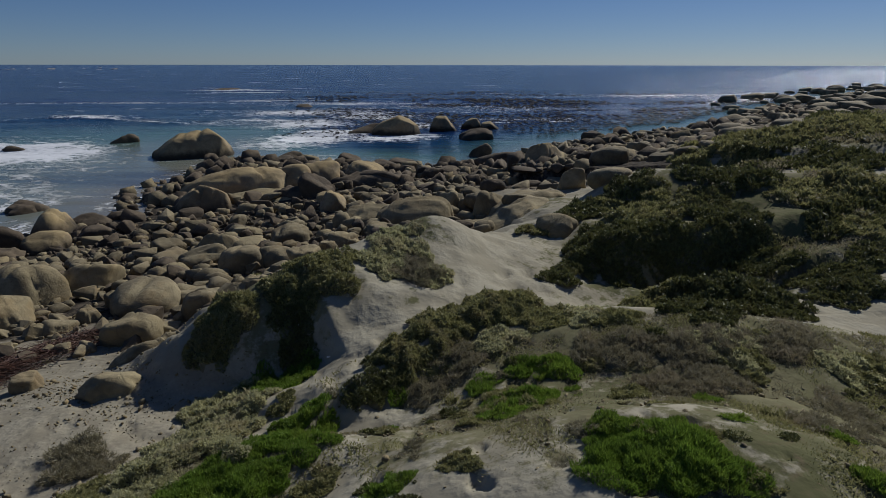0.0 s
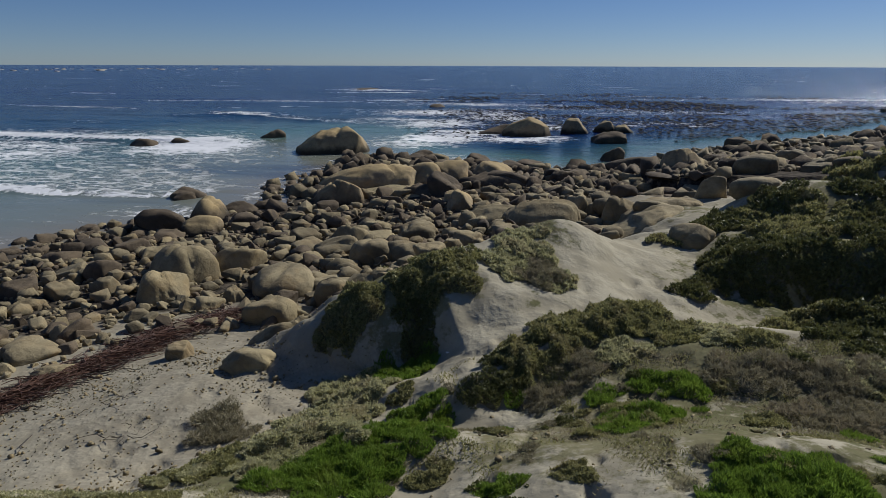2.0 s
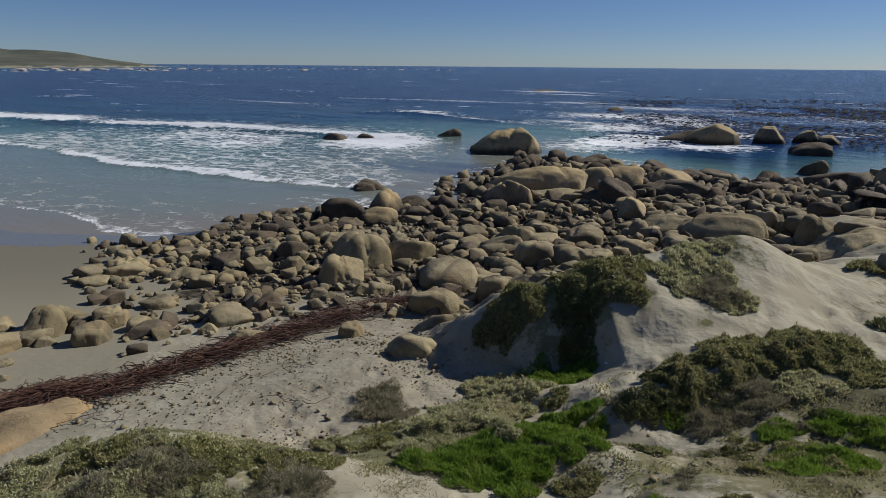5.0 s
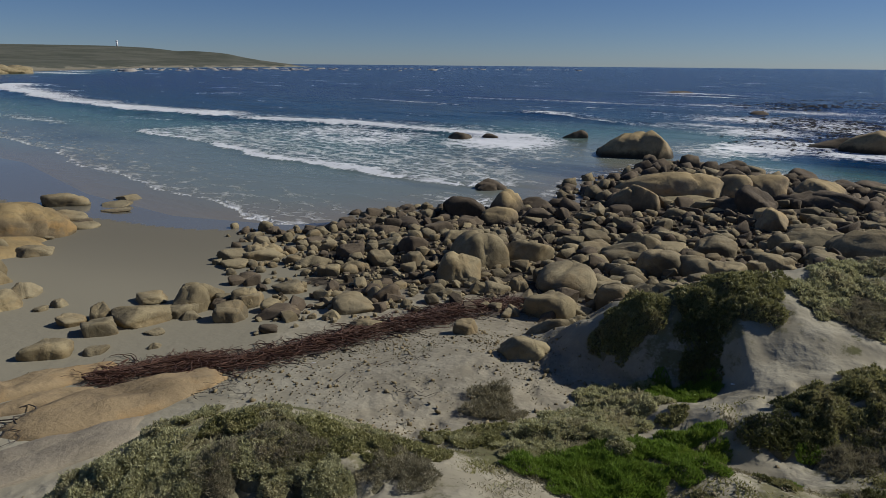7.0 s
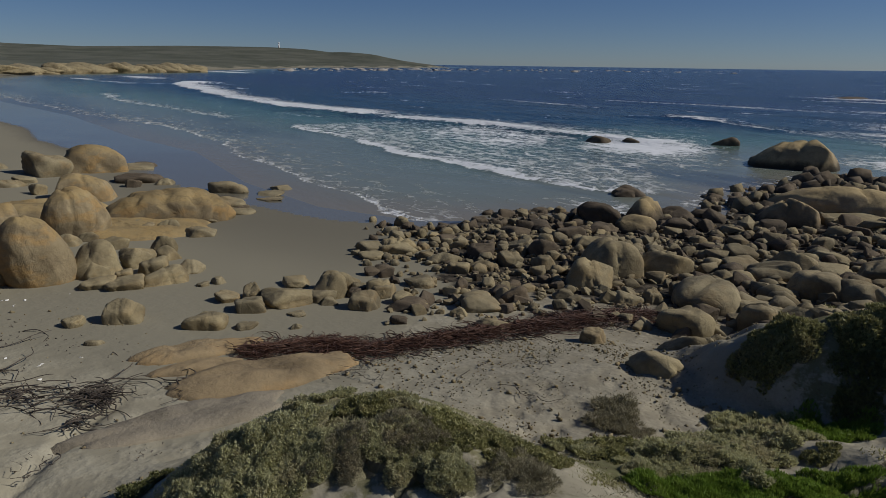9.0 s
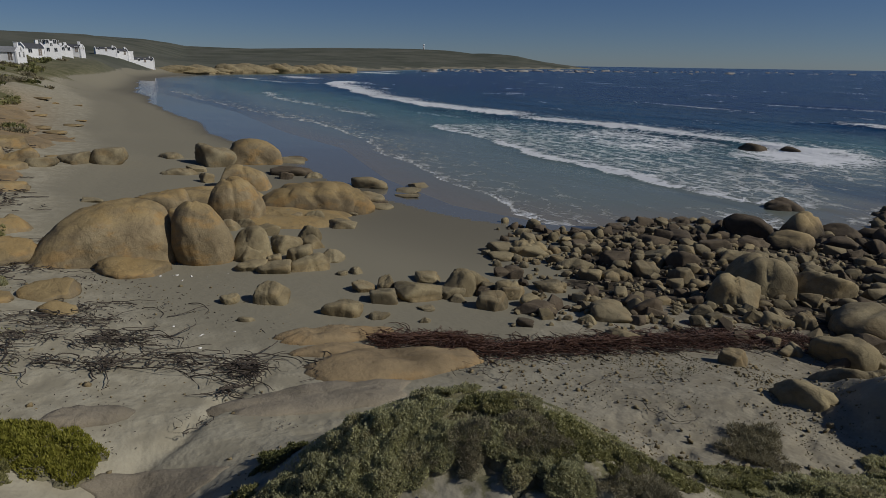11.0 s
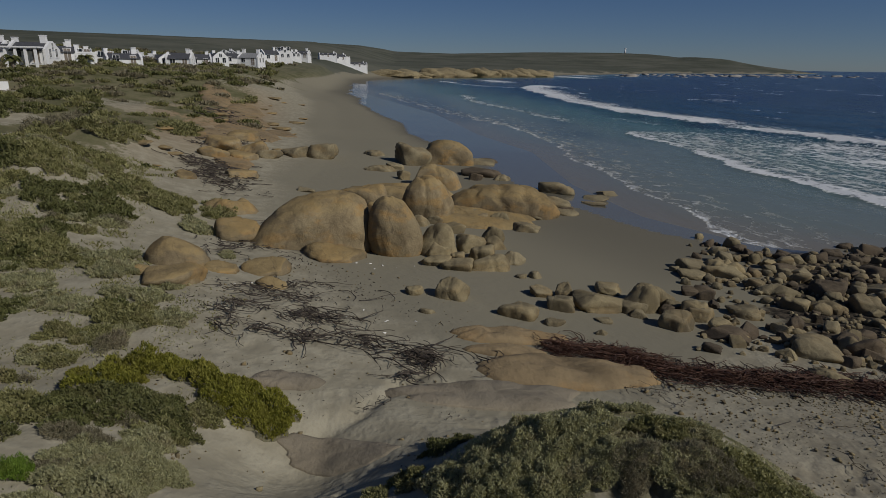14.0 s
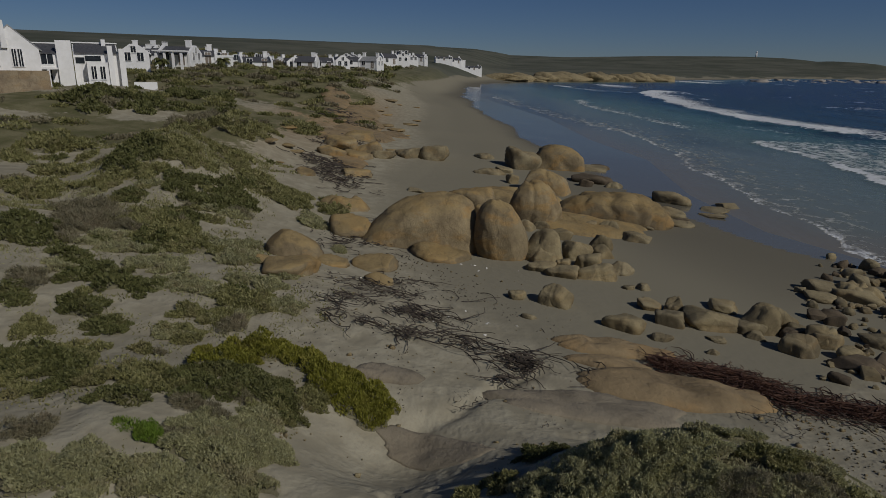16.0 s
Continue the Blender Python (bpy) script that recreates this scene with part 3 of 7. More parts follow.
for line, h, width, reach, k in BREAKERS:
    wob = (rough(sx, sy, 14, 51) - 0.5) * 4 + (rough(sx, sy, 3.0, 52) - 0.5) * 1.6
    dist, side, along = near_line(sx, sy, line)
    off = dist * side + wob  # positive out to sea
    ends = step(0, 0.10, along) * step(1.0, 0.90, along) * (0.50 + 0.75 * rough(sx, sy, 10, 53))
    fine = np.maximum(0.35, 0.009 * far_r)
    sz += h * ends * np.exp(-((off - 0.8) / np.where(off < 0.8, 2 * fine, 3.2 + 4 * fine)) ** 2)
    back = np.clip(off, 0, 999)
    front = step(-fine, 0.15 * fine, off)
    foam = np.maximum(foam, front * np.maximum(k * ends * np.exp(-(back / (width + fine)) ** 1.5), 0.43 * min(1.0, k + 0.2) * step(0, 0.06, along) * step(1, 0.94, along) * np.exp(-(back / reach) ** 2)))
for cx, cy, a, b, k in FOAMY:
    ragged = 0.55 + 0.95 * rough(sx, sy, 7, 91)
    foam = np.maximum(foam, 1.2 * k * ragged * np.exp(-(((sx - cx) / a) ** 2 + ((sy - cy) / b) ** 2)))
# the thin sheet running up the sand, and the wash among the rocks
RUNUP = [(-205, 12), (-119, 20.5), (-89, 27), (-71, 25), (-56, 23), (-45, 22), (-38, 22), (-33, 21.5), (-28, 22.5)]
dist, side, along = near_line(sx, sy, RUNUP)
off = dist * side + (rough(sx, sy, 9, 61) - 0.5) * 3.0 + (rough(sx, sy, 2.5, 62) - 0.5) * 0.8
on_sand = (sx < -24) & (sy < 62)
foam = np.where(on_sand, np.maximum(foam, step(-0.25, 0.0, off) * (0.20 * np.exp(-(np.clip(off, 0, 99) / 0.35) ** 2) + 0.36 * np.exp(-np.clip(off, 0, 99) / 11.0))), np.maximum(foam, 0.33 * np.exp(-((ss + 2) / 3.5) ** 2)))
foam = np.maximum(foam, 0.17 * step(0.60, 0.78, rough(sx, sy, 38, 71)) * step(300, 80, far_r))
sz += (rough(sx, sy, 9, 81) - 0.5) * 0.16 * step(-2, -20, ss) + np.sin((sy * 0.9 + sx * 0.3) / 9 + 3 * rough(sx, sy, 60, 83)) * 0.12 * step(-15, -50, ss)
keep = (ss[sq] < 5).any(1)
tagged(new("sea", quad_mesh("sea", np.stack([sx, sy, sz], -1), sq[keep], WATER, masks={"depth": np.clip(-sb * (1 + 2.5 * step(-24, -10, sx) * step(42, 60, sy)), 0, 20), "foam": np.clip(foam, 0, 1)})),
       "blue sea with breaking waves and white foam", "sea", kind="structure")

# ---- rocks ----


def rock_mesh(name, seed, level, cuts, lumps, material, edge=9.0):
    """A weathered boulder of half-size one: a block with its corners and edges worn round, lumps and a few clefts."""
    rng = random.Random(seed)
    bm = bmesh.new()
    bmesh.ops.create_icosphere(bm, subdivisions=level, radius=1.0)
    co = np.array([v.co[:] for v in bm.verts])
    flats = [(1, 0, 0), (-1, 0, 0), (0, 1, 0), (0, -1, 0), (0, 0, 1), (0, 0, -1)]
    planes = [(np.array(n) + [rng.gauss(0, 0.33) for _ in range(3)], rng.uniform(0.62, 0.9)) for n in flats]
    planes += [(np.array([rng.gauss(0, 1), rng.gauss(0, 1), rng.gauss(0, 0.9)]), rng.uniform(0.78, 1.05)) for _ in range(cuts - 3)]
    total = sum(np.clip(co @ (n / np.linalg.norm(n)) / d, 0, None) ** edge for n, d in planes)
    total = total + (1 / 1.18) ** edge
    co = co * (total ** (-1 / edge))[:, None]
    for _ in range(2 if level > 3 else 0):
        n = np.array([rng.gauss(0, 1), rng.gauss(0, 1), rng.gauss(0, 0.3)])
        n /= np.linalg.norm(n)
        gap = co @ n - rng.uniform(-0.4, 0.4)
        co *= 1 - 0.10 * np.exp(-(gap / 0.05) ** 2)[:, None]
    at = Vector((seed * 3.7, seed * 1.3, 0))
    for v, c in zip(bm.verts, co):
        p = Vector(c)
        k = noise.noise(p * 1.3 + at) * lumps + noise.noise(p * 3.1 + at) * lumps * 0.45 + noise.noise(p * 7.0 + at) * lumps * 0.14
        v.co = p * (1 + k)
    lim = np.array([v.co[:] for v in bm.verts])
    mid, half = (lim.max(0) + lim.min(0)) / 2, (lim.max(0) - lim.min(0)) / 2
    for v in bm.verts:
        v.co = Vector((np.array(v.co) - mid) / half)
    return bm_mesh(name, bm, material, True)


def chip_mesh(name, seed, points, soft, material):
    """An angular broken stone of half-size one: the hull of a few points, its edges worn off."""
    rng = random.Random(seed)
    bm = bmesh.new()
    for _ in range(points):
        p = Vector([rng.uniform(-1, 1) for _ in range(3)])
        k = max(abs(c) for c in p)
        bm.verts.new(p / k * rng.uniform(0.8, 1.0) * (1.25 / (0.45 + 0.8 * p.length / k)))
    got = bmesh.ops.convex_hull(bm, input=bm.verts)
    bmesh.ops.delete(bm, geom=[g for g in got["geom_interior"] if isinstance(g, bmesh.types.BMVert)], context="VERTS")
    bmesh.ops.dissolve_limit(bm, angle_limit=radians(14), verts=bm.verts, edges=bm.edges)
    if soft:
        bmesh.ops.bevel(bm, geom=bm.edges[:], offset=soft, segments=2 if points > 16 else 1, profile=0.6, affect="EDGES", clamp_overlap=True)
    bmesh.ops.triangulate(bm, faces=bm.faces)
    at = Vector((seed * 2.3, 0, seed))
    for v in bm.verts:
        v.co *= 1 + 0.05 * noise.noise(v.co * 2.5 + at)
    lim = np.array([v.co[:] for v in bm.verts])
    mid, half = (lim.max(0) + lim.min(0)) / 2, (lim.max(0) - lim.min(0)) / 2
    for v in bm.verts:
        v.co = Vector((np.array(v.co) - mid) / half)
    return bm_mesh(name, bm, material, False)


ROCK_POOL, PLACED = {}, []


def rock_from(material, style, rng):
    key = (material.name, style, rng.randrange({"": 7, "stone": 8, "small": 6}.get(style, 4)))
    if key not in ROCK_POOL:
        seed = 11 * len(ROCK_POOL) + key[2]
        if style == "tiny" or (style in ("stone", "small") and key[2] % 2):
            ROCK_POOL[key] = chip_mesh("stone", seed, *{"small": (15, 0.10), "tiny": (12, 0.0), "stone": (17, 0.13)}[style], material)
        else:
            level, cuts, lumps, edge = {"": (4, 12, 0.07, 40), "big": (4, 11, 0.10, 16), "cut": (4, 9, 0.08, 34), "egg": (4, 8, 0.09, 4.8), "stone": (3, 10, 0.08, 30), "small": (2, 9, 0.06, 30)}[style]
            ROCK_POOL[key] = rock_mesh("boulder", seed, level, cuts, lumps, material, edge)
    return ROCK_POOL[key]


LOOKS = {"tan_granite": "rounded tan granite boulder", "grey_granite": "rounded grey-brown granite boulder", "ochre_granite": "smooth ochre granite boulder",
         "sea_washed_granite": "sea-washed granite rock with a dark tide line", "weed_covered_rock": "low dark weed-covered rock", "orange_sandstone": "flat orange sandstone slab",
         "brown_sandstone": "flat brown sandstone slab"}
rock_rng = random.Random(5)


def boulder(material, x, y, w, dp, h, turn, style="", name="boulder", group="boulders on the shore"):
    """One rock resting in the ground; w across, dp deep, h over the ground."""
    if style == "" and w > 2.2:
        style = "big"
    if style in ("", "cut") and w < 2.2:
        h *= 0.78
    low = height(x, y)
    base = max(low, 0.0)
    sunk = 0.8 * h + base - low
    where = "on sand" if low > 0.9 and x < -15 else ("standing in the sea" if low < 0 else "among other rocks")
    ob = new(name, rock_from(material, style, rock_rng))
    flip = rock_rng.choice((0, 180)) if style != "slab" else 0
    ob.matrix_basis = pose(x, y, base + (h - sunk) / 2, rock_rng.uniform(-5, 5), rock_rng.uniform(-6, 6), turn + flip) @ Matrix.Diagonal((w / 2 * 1.12, dp / 2 * 1.25, (h + sunk) / 2, 1))
    PLACED.append((x, y, max(w, dp) / 2))
    return tagged(ob, LOOKS[material.name] + " " + where, "rock", group)


def outcrop(material, x, y, w, dp, h, turn, name="rock_slab", group="sandstone slabs"):
    """A low slab of bedrock showing through the sand, lying with the ground; w and dp are its full lengths."""
    rad, nr = np.linspace(0, 2 * math.pi, 65)[:-1], np.array([0.0, 0.2, 0.4, 0.55, 0.68, 0.78, 0.86, 0.92, 0.97, 1.02, 1.07])
    a, r = np.meshgrid(rad, nr, indexing="ij")
    c, sn = math.cos(radians(turn)), math.sin(radians(turn))
    edge = 0.72 + 0.5 * rough(x + np.cos(a) * 3, y + np.sin(a) * 3, 1.6, 201, 3)
    u, v = np.cos(a) * r * edge * w / 2, np.sin(a) * r * edge * dp / 2
    px, py = x + u * c - v * sn, y + u * sn + v * c
    lump = rough(px, py, max(0.5, dp * 0.35), 203, 3)
    rise = h * np.clip(1 - r**5, -0.5, 1) * (0.35 + 1.1 * lump) - 0.06 * (r > 1)
    step_up = np.round(lump * 4) / 4 - lump
    z = np.maximum(ground(px, py), 0) + rise + 0.3 * h * step_up * (r < 0.9)
    low = height(x, y)
    idx = np.arange(64 * 11).reshape(64, 11)
    nxt = np.roll(idx, -1, 0)
    quads = np.stack([idx[:, :-1], idx[:, 1:], nxt[:, 1:], nxt[:, :-1]], -1).reshape(-1, 4)
    ob = new(name, quad_mesh(name, np.stack([px - x, py - y, z - low], -1).reshape(-1, 3), quads, material))
    ob.matrix_basis = pose(x, y, low)
    PLACED.append((x, y, min(w, dp) / 2))
    return tagged(ob, LOOKS[material.name] + " low in the sand", "rock", group)


def hero(material, x, y, w, dp, h, turn, tops, clefts=(), boxy=3.2, lean=0.0, cuts=9, lift=-0.05):
    """A large rock with its own outline: tops are its heights from one end to the other, clefts cut down into it."""
    bm = bmesh.new()
    bmesh.ops.create_icosphere(bm, subdivisions=5, radius=1.0)
    at = Vector((x, y, 3.0))
    grid = np.linspace(-1, 1, len(tops))
    for v in bm.verts:
        a, b, c = v.co
        ring = math.sqrt(max(1e-6, 1 - a * a))
        full = math.sqrt(max(0.0, 1 - abs(a) ** boxy))
        top = float(np.interp(a, grid, tops)) if c > 0 else 0.6
        p = Vector((a, b / ring * full * 0.95, math.copysign(abs(c / ring) ** 0.8, c) * full * top))
        k = noise.noise(p * 1.2 + at) * 0.07 + noise.noise(p * 2.7 + at) * 0.045 + noise.noise(p * 6 + at) * 0.025
        for u, deep in clefts:
            k -= 0.5 * deep * math.exp(-((a - u - 0.25 * noise.noise(Vector((0, b * 1.5, c * 1.5)) + at)) / 0.045) ** 2)
        v.co = p * (1 + k)
    cut = random.Random(int(abs(x * 7 + y * 13)))
    for _ in range(cuts):
        n = Vector((cut.gauss(0, 1), cut.gauss(0, 1), abs(cut.gauss(0, 0.5)))).normalized()
        d = cut.uniform(0.78, 0.93)
        for v in bm.verts:
            over = v.co.dot(n) - d
            if over > 0:
                v.co -= n * over * 0.85
    for v in bm.verts:
        v.co.x += lean * v.co.z
    ob = new("boulder", bm_mesh("boulder", bm, material, True))
    low = height(x, y)
    base = max(low, 0.0)
    ob.matrix_basis = pose(x, y, base + lift * h, 0, 0, turn) @ Matrix.Diagonal((w / 2, dp / 2, h * 1.05, 1))
    PLACED.append((x, y, max(w, dp) / 2))
    return tagged(ob, "great " + LOOKS[material.name] + ("" if low < 0 else " on sand"), "rock", "boulders on the shore")


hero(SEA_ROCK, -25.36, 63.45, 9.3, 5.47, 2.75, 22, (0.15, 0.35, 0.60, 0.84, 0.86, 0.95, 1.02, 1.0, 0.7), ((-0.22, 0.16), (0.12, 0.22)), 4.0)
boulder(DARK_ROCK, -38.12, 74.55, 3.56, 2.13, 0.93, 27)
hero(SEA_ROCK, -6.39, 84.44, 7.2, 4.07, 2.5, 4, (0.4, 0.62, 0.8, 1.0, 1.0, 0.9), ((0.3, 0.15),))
boulder(DARK_ROCK, -11.0, 86.90, 8.0, 3.50, 1.3, 7)
boulder(SEA_ROCK, 0.05, 89.47, 3.71, 2.22, 2.00, -0)
boulder(SEA_ROCK, 4.07, 92.55, 3.09, 1.85, 1.45, -3)
boulder(SEA_ROCK, 6.72, 91.95, 2.98, 2.24, 1.01, -4)
boulder(DARK_ROCK, 4.12, 78.74, 3.90, 2.34, 1.25, -3)
boulder(DARK_ROCK, -76.82, 229.37, 11.67, 7.00, 0.9, 19)
boulder(DARK_ROCK, -28.00, 138.34, 8.0, 5.33, 0.55, 11)
boulder(DARK_ROCK, 18.82, 78.82, 2.84, 2.13, 0.99, -13)
boulder(DARK_ROCK, -26.59, 38.91, 2.21, 1.66, 0.55, 34)
boulder(DARK_ROCK, -45.70, 66.87, 2.32, 1.74, 0.61, 34)
boulder(DARK_ROCK, -48.64, 64.06, 2.89, 2.17, 0.72, 37)
boulder(DARK_ROCK, -26.31, 38.48, 1.92, 1.44, 0.63, 34)
boulder(DARK_ROCK, -15.31, 60.94, 3.03, 1.82, 0.85, 14)
boulder(DARK_ROCK, -3.49, 57.44, 2.85, 2.14, 0.65, 3)
boulder(GREY_ROCK, 11.71, 46.49, 2.11, 1.58, 1.04, -14)
boulder(GREY_ROCK, 21.03, 65.46, 2.36, 1.77, 1.05, -18)
boulder(GREY_ROCK, 17.61, 58.73, 2.65, 1.99, 0.93, -17)
boulder(GREY_ROCK, 14.35, 52.00, 2.58, 1.94, 0.94, -15)
boulder(GREY_ROCK, 15.75, 44.71, 1.82, 1.36, 0.80, -19)
boulder(GREY_ROCK, 12.17, 53.27, 2.41, 1.81, 0.84, -13)
boulder(GREY_ROCK, -42.97, 19.15, 1.52, 1.14, 0.28, 66, "stone")
boulder(GREY_ROCK, -41.20, 17.55, 1.69, 1.27, 0.23, 67, "stone")
boulder(GREY_ROCK, -39.58, 16.71, 1.55, 1.16, 0.14, 67, "stone")
boulder(GREY_ROCK, -36.37, 13.41, 1.70, 1.27, 0.34, 69, "stone")
boulder(GOLD_ROCK, -50.34, -7.92, 2.36, 1.77, 0.6, 99)
boulder(GOLD_ROCK, -38.86, -9.48, 1.06, 0.79, 0.36, 103)
boulder(GREY_ROCK, -56.84, 12.54, 2.64, 1.98, 0.32, 77, "stone")
boulder(GREY_ROCK, -50.03, 11.13, 3.03, 1.82, 0.43, 77, "stone")
boulder(GREY_ROCK, -43.77, 15.49, 2.52, 1.89, 0.76, 70)
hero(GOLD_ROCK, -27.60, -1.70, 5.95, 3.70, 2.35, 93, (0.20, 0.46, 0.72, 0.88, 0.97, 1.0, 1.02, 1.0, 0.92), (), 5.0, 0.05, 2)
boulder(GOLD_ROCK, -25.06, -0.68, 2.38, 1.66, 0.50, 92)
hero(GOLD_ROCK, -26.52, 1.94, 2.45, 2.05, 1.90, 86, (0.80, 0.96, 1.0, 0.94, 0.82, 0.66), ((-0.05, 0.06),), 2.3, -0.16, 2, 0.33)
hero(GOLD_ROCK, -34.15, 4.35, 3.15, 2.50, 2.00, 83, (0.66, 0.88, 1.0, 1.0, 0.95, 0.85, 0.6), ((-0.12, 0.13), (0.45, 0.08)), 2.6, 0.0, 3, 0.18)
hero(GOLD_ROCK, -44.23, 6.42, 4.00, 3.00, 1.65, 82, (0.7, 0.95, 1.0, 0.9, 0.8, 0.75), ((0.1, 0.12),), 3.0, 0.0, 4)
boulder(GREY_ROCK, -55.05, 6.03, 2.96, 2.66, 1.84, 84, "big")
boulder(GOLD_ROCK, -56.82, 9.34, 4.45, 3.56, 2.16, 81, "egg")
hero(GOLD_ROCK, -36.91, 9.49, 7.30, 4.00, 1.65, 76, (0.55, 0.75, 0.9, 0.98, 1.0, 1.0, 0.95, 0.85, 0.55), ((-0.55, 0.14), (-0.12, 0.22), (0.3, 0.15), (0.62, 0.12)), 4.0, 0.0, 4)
boulder(GOLD_ROCK, -36.64, 0.83, 2.78, 2.23, 1.41, 89, "big")
boulder(GOLD_ROCK, -33.07, 1.55, 1.53, 1.22, 1.22, 87, "cut")
boulder(GRANITE, -33.36, 8.51, 1.13, 0.90, 0.86, 76, "cut")
boulder(DARK_ROCK, -49.94, 11.11, 3.05, 1.83, 0.63, 77)
boulder(DARK_ROCK, -58.14, 13.53, 1.90, 1.52, 0.34, 77)
boulder(GREY_ROCK, -48.28, 12.45, 1.28, 1.02, 0.66, 76)
boulder(GREY_ROCK, -37.21, 13.18, 1.82, 1.09, 1.08, 70)
boulder(GRANITE, -26.62, 3.88, 1.71, 1.54, 1.30, 82, "big")
boulder(GRANITE, -27.13, 5.50, 1.29, 1.03, 1.03, 79, "cut")
boulder(GRANITE, -28.81, 6.91, 1.12, 0.90, 1.18, 77, "cut")
boulder(GRANITE, -25.69, 5.64, 1.18, 0.94, 0.83, 78)
boulder(GRANITE, -24.80, 3.44, 1.32, 1.05, 0.42, 82)
boulder(GRANITE, -24.24, 4.20, 1.46, 1.17, 0.47, 80)
boulder(GRANITE, -24.21, 5.73, 1.53, 1.22, 0.60, 77, "big")
boulder(GREY_ROCK, -25.16, 6.95, 1.07, 0.86, 0.63, 75)
boulder(GREY_ROCK, -32.00, 9.59, 1.47, 1.18, 0.55, 73)
boulder(GRANITE, -34.98, 6.69, 1.50, 1.20, 0.57, 79)
boulder(GREY_ROCK, -32.44, 3.68, 1.16, 0.93, 0.78, 84)
boulder(GRANITE, -31.19, 5.33, 1.34, 1.07, 0.63, 80, "cut")
boulder(GRANITE, -20.52, 2.07, 0.60, 0.48, 0.34, 84)
boulder(GRANITE, -20.29, 3.40, 1.12, 0.90, 0.68, 80, "big")
boulder(GRANITE, -18.62, 5.32, 1.33, 0.93, 0.54, 74, "cut")
boulder(GREY_ROCK, -17.85, 6.35, 0.67, 0.53, 0.25, 70)
boulder(GREY_ROCK, -22.96, 7.30, 0.51, 0.41, 0.33, 72)
boulder(GREY_ROCK, -20.70, 6.83, 0.84, 0.67, 0.42, 72)
boulder(GRANITE, -20.47, 7.70, 0.72, 0.57, 0.71, 69)
boulder(GREY_ROCK, -19.34, 7.09, 0.88, 0.70, 0.57, 70, "cut")
boulder(GRANITE, -19.41, 8.50, 1.71, 1.19, 0.67, 66, "cut")
boulder(GRANITE, -21.24, 9.73, 1.02, 0.81, 0.39, 65)
boulder(GRANITE, -19.34, 10.17, 1.28, 1.02, 0.85, 62, "big")
boulder(GREY_ROCK, -16.98, 7.60, 0.36, 0.29, 0.21, 66)
boulder(DARK_ROCK, -20.93, 13.02, 0.68, 0.54, 0.42, 58, "cut")
boulder(GREY_ROCK, -24.40, 15.24, 1.56, 0.93, 0.54, 58)
outcrop(GRANITE, -24.06, 16.42, 2.07, 1.24, 0.57, 56, group="granite slabs")
boulder(GRANITE, -23.38, 14.52, 1.20, 0.96, 0.31, 58)
hero(GOLD_ROCK, -21.40, -5.98, 2.10, 1.90, 0.92, 106, (0.8, 1.0, 0.95, 0.75, 0.55), (), 2.8, -0.12, 3)
boulder(GOLD_ROCK, -27.43, -4.91, 1.85, 1.70, 0.78, 100, "big")
boulder(GOLD_ROCK, -21.20, -4.60, 1.20, 1.00, 0.36, 102)
boulder(GOLD_ROCK, -22.08, -3.14, 1.63, 1.31, 0.50, 98)
boulder(GOLD_ROCK, -20.02, -2.74, 0.96, 0.77, 0.36, 98)
boulder(GOLD_ROCK, -18.78, -5.40, 1.74, 1.50, 0.44, 106, "big")
boulder(GOLD_ROCK, -19.23, -6.52, 0.78, 0.62, 0.26, 109)
boulder(GREY_ROCK, -55.03, -1.87, 2.52, 2.02, 1.28, 92, "cut")
boulder(GREY_ROCK, -54.25, -3.97, 2.28, 1.82, 0.79, 94)
boulder(GREY_ROCK, -52.58, -6.08, 2.05, 1.64, 0.78, 97, "cut")
boulder(GOLD_ROCK, -58.22, -8.92, 2.78, 2.22, 0.70, 99)
boulder(GOLD_ROCK, -52.83, -9.77, 2.79, 2.23, 1.05, 100, "cut")
boulder(GOLD_ROCK, -53.21, -7.46, 2.29, 1.83, 1.01, 98)
boulder(GOLD_ROCK, -49.40, -9.85, 2.10, 1.68, 0.88, 101, "cut")
boulder(GOLD_ROCK, -39.37, -9.74, 1.00, 0.80, 0.46, 104)
boulder(GOLD_ROCK, -42.62, -6.85, 2.07, 1.66, 0.63, 99)
outcrop(GOLD_ROCK, -32.57, -6.03, 2.74, 2.19, 0.55, 100, group="granite slabs")
boulder(GREY_ROCK, -58.12, 2.80, 1.82, 1.46, 0.53, 87)
outcrop(GREY_ROCK, -50.43, 2.90, 2.74, 1.37, 0.36, 87, group="granite slabs")
boulder(GREY_ROCK, -40.49, -2.61, 1.08, 0.87, 0.36, 94)
boulder(DARK_ROCK, -22.66, 30.24, 2.36, 1.89, 1.25, 37, "big")
boulder(SEA_ROCK, -21.39, 32.99, 2.41, 2.17, 1.34, 33, "egg")
boulder(DARK_ROCK, -20.18, 34.79, 1.86, 1.49, 0.99, 30)
boulder(SEA_ROCK, -19.73, 29.76, 2.00, 1.60, 0.95, 34, "egg")
boulder(DARK_ROCK, -18.58, 32.56, 1.95, 1.17, 0.82, 30)
boulder(GRANITE, -15.51, 21.77, 2.52, 2.27, 1.39, 35, "egg")
boulder(GRANITE, -13.92, 23.34, 2.27, 1.36, 1.05, 31, "big")
boulder(GRANITE, -14.47, 19.01, 1.75, 1.57, 1.06, 37, "big")
boulder(GRANITE, -18.89, 24.67, 1.41, 1.13, 0.65, 37)
boulder(GREY_ROCK, -17.26, 19.45, 1.04, 0.83, 0.78, 42)
boulder(DARK_ROCK, -18.87, 21.15, 1.34, 1.07, 1.10, 42)
boulder(GREY_ROCK, -18.68, 18.77, 1.10, 0.88, 0.79, 45)
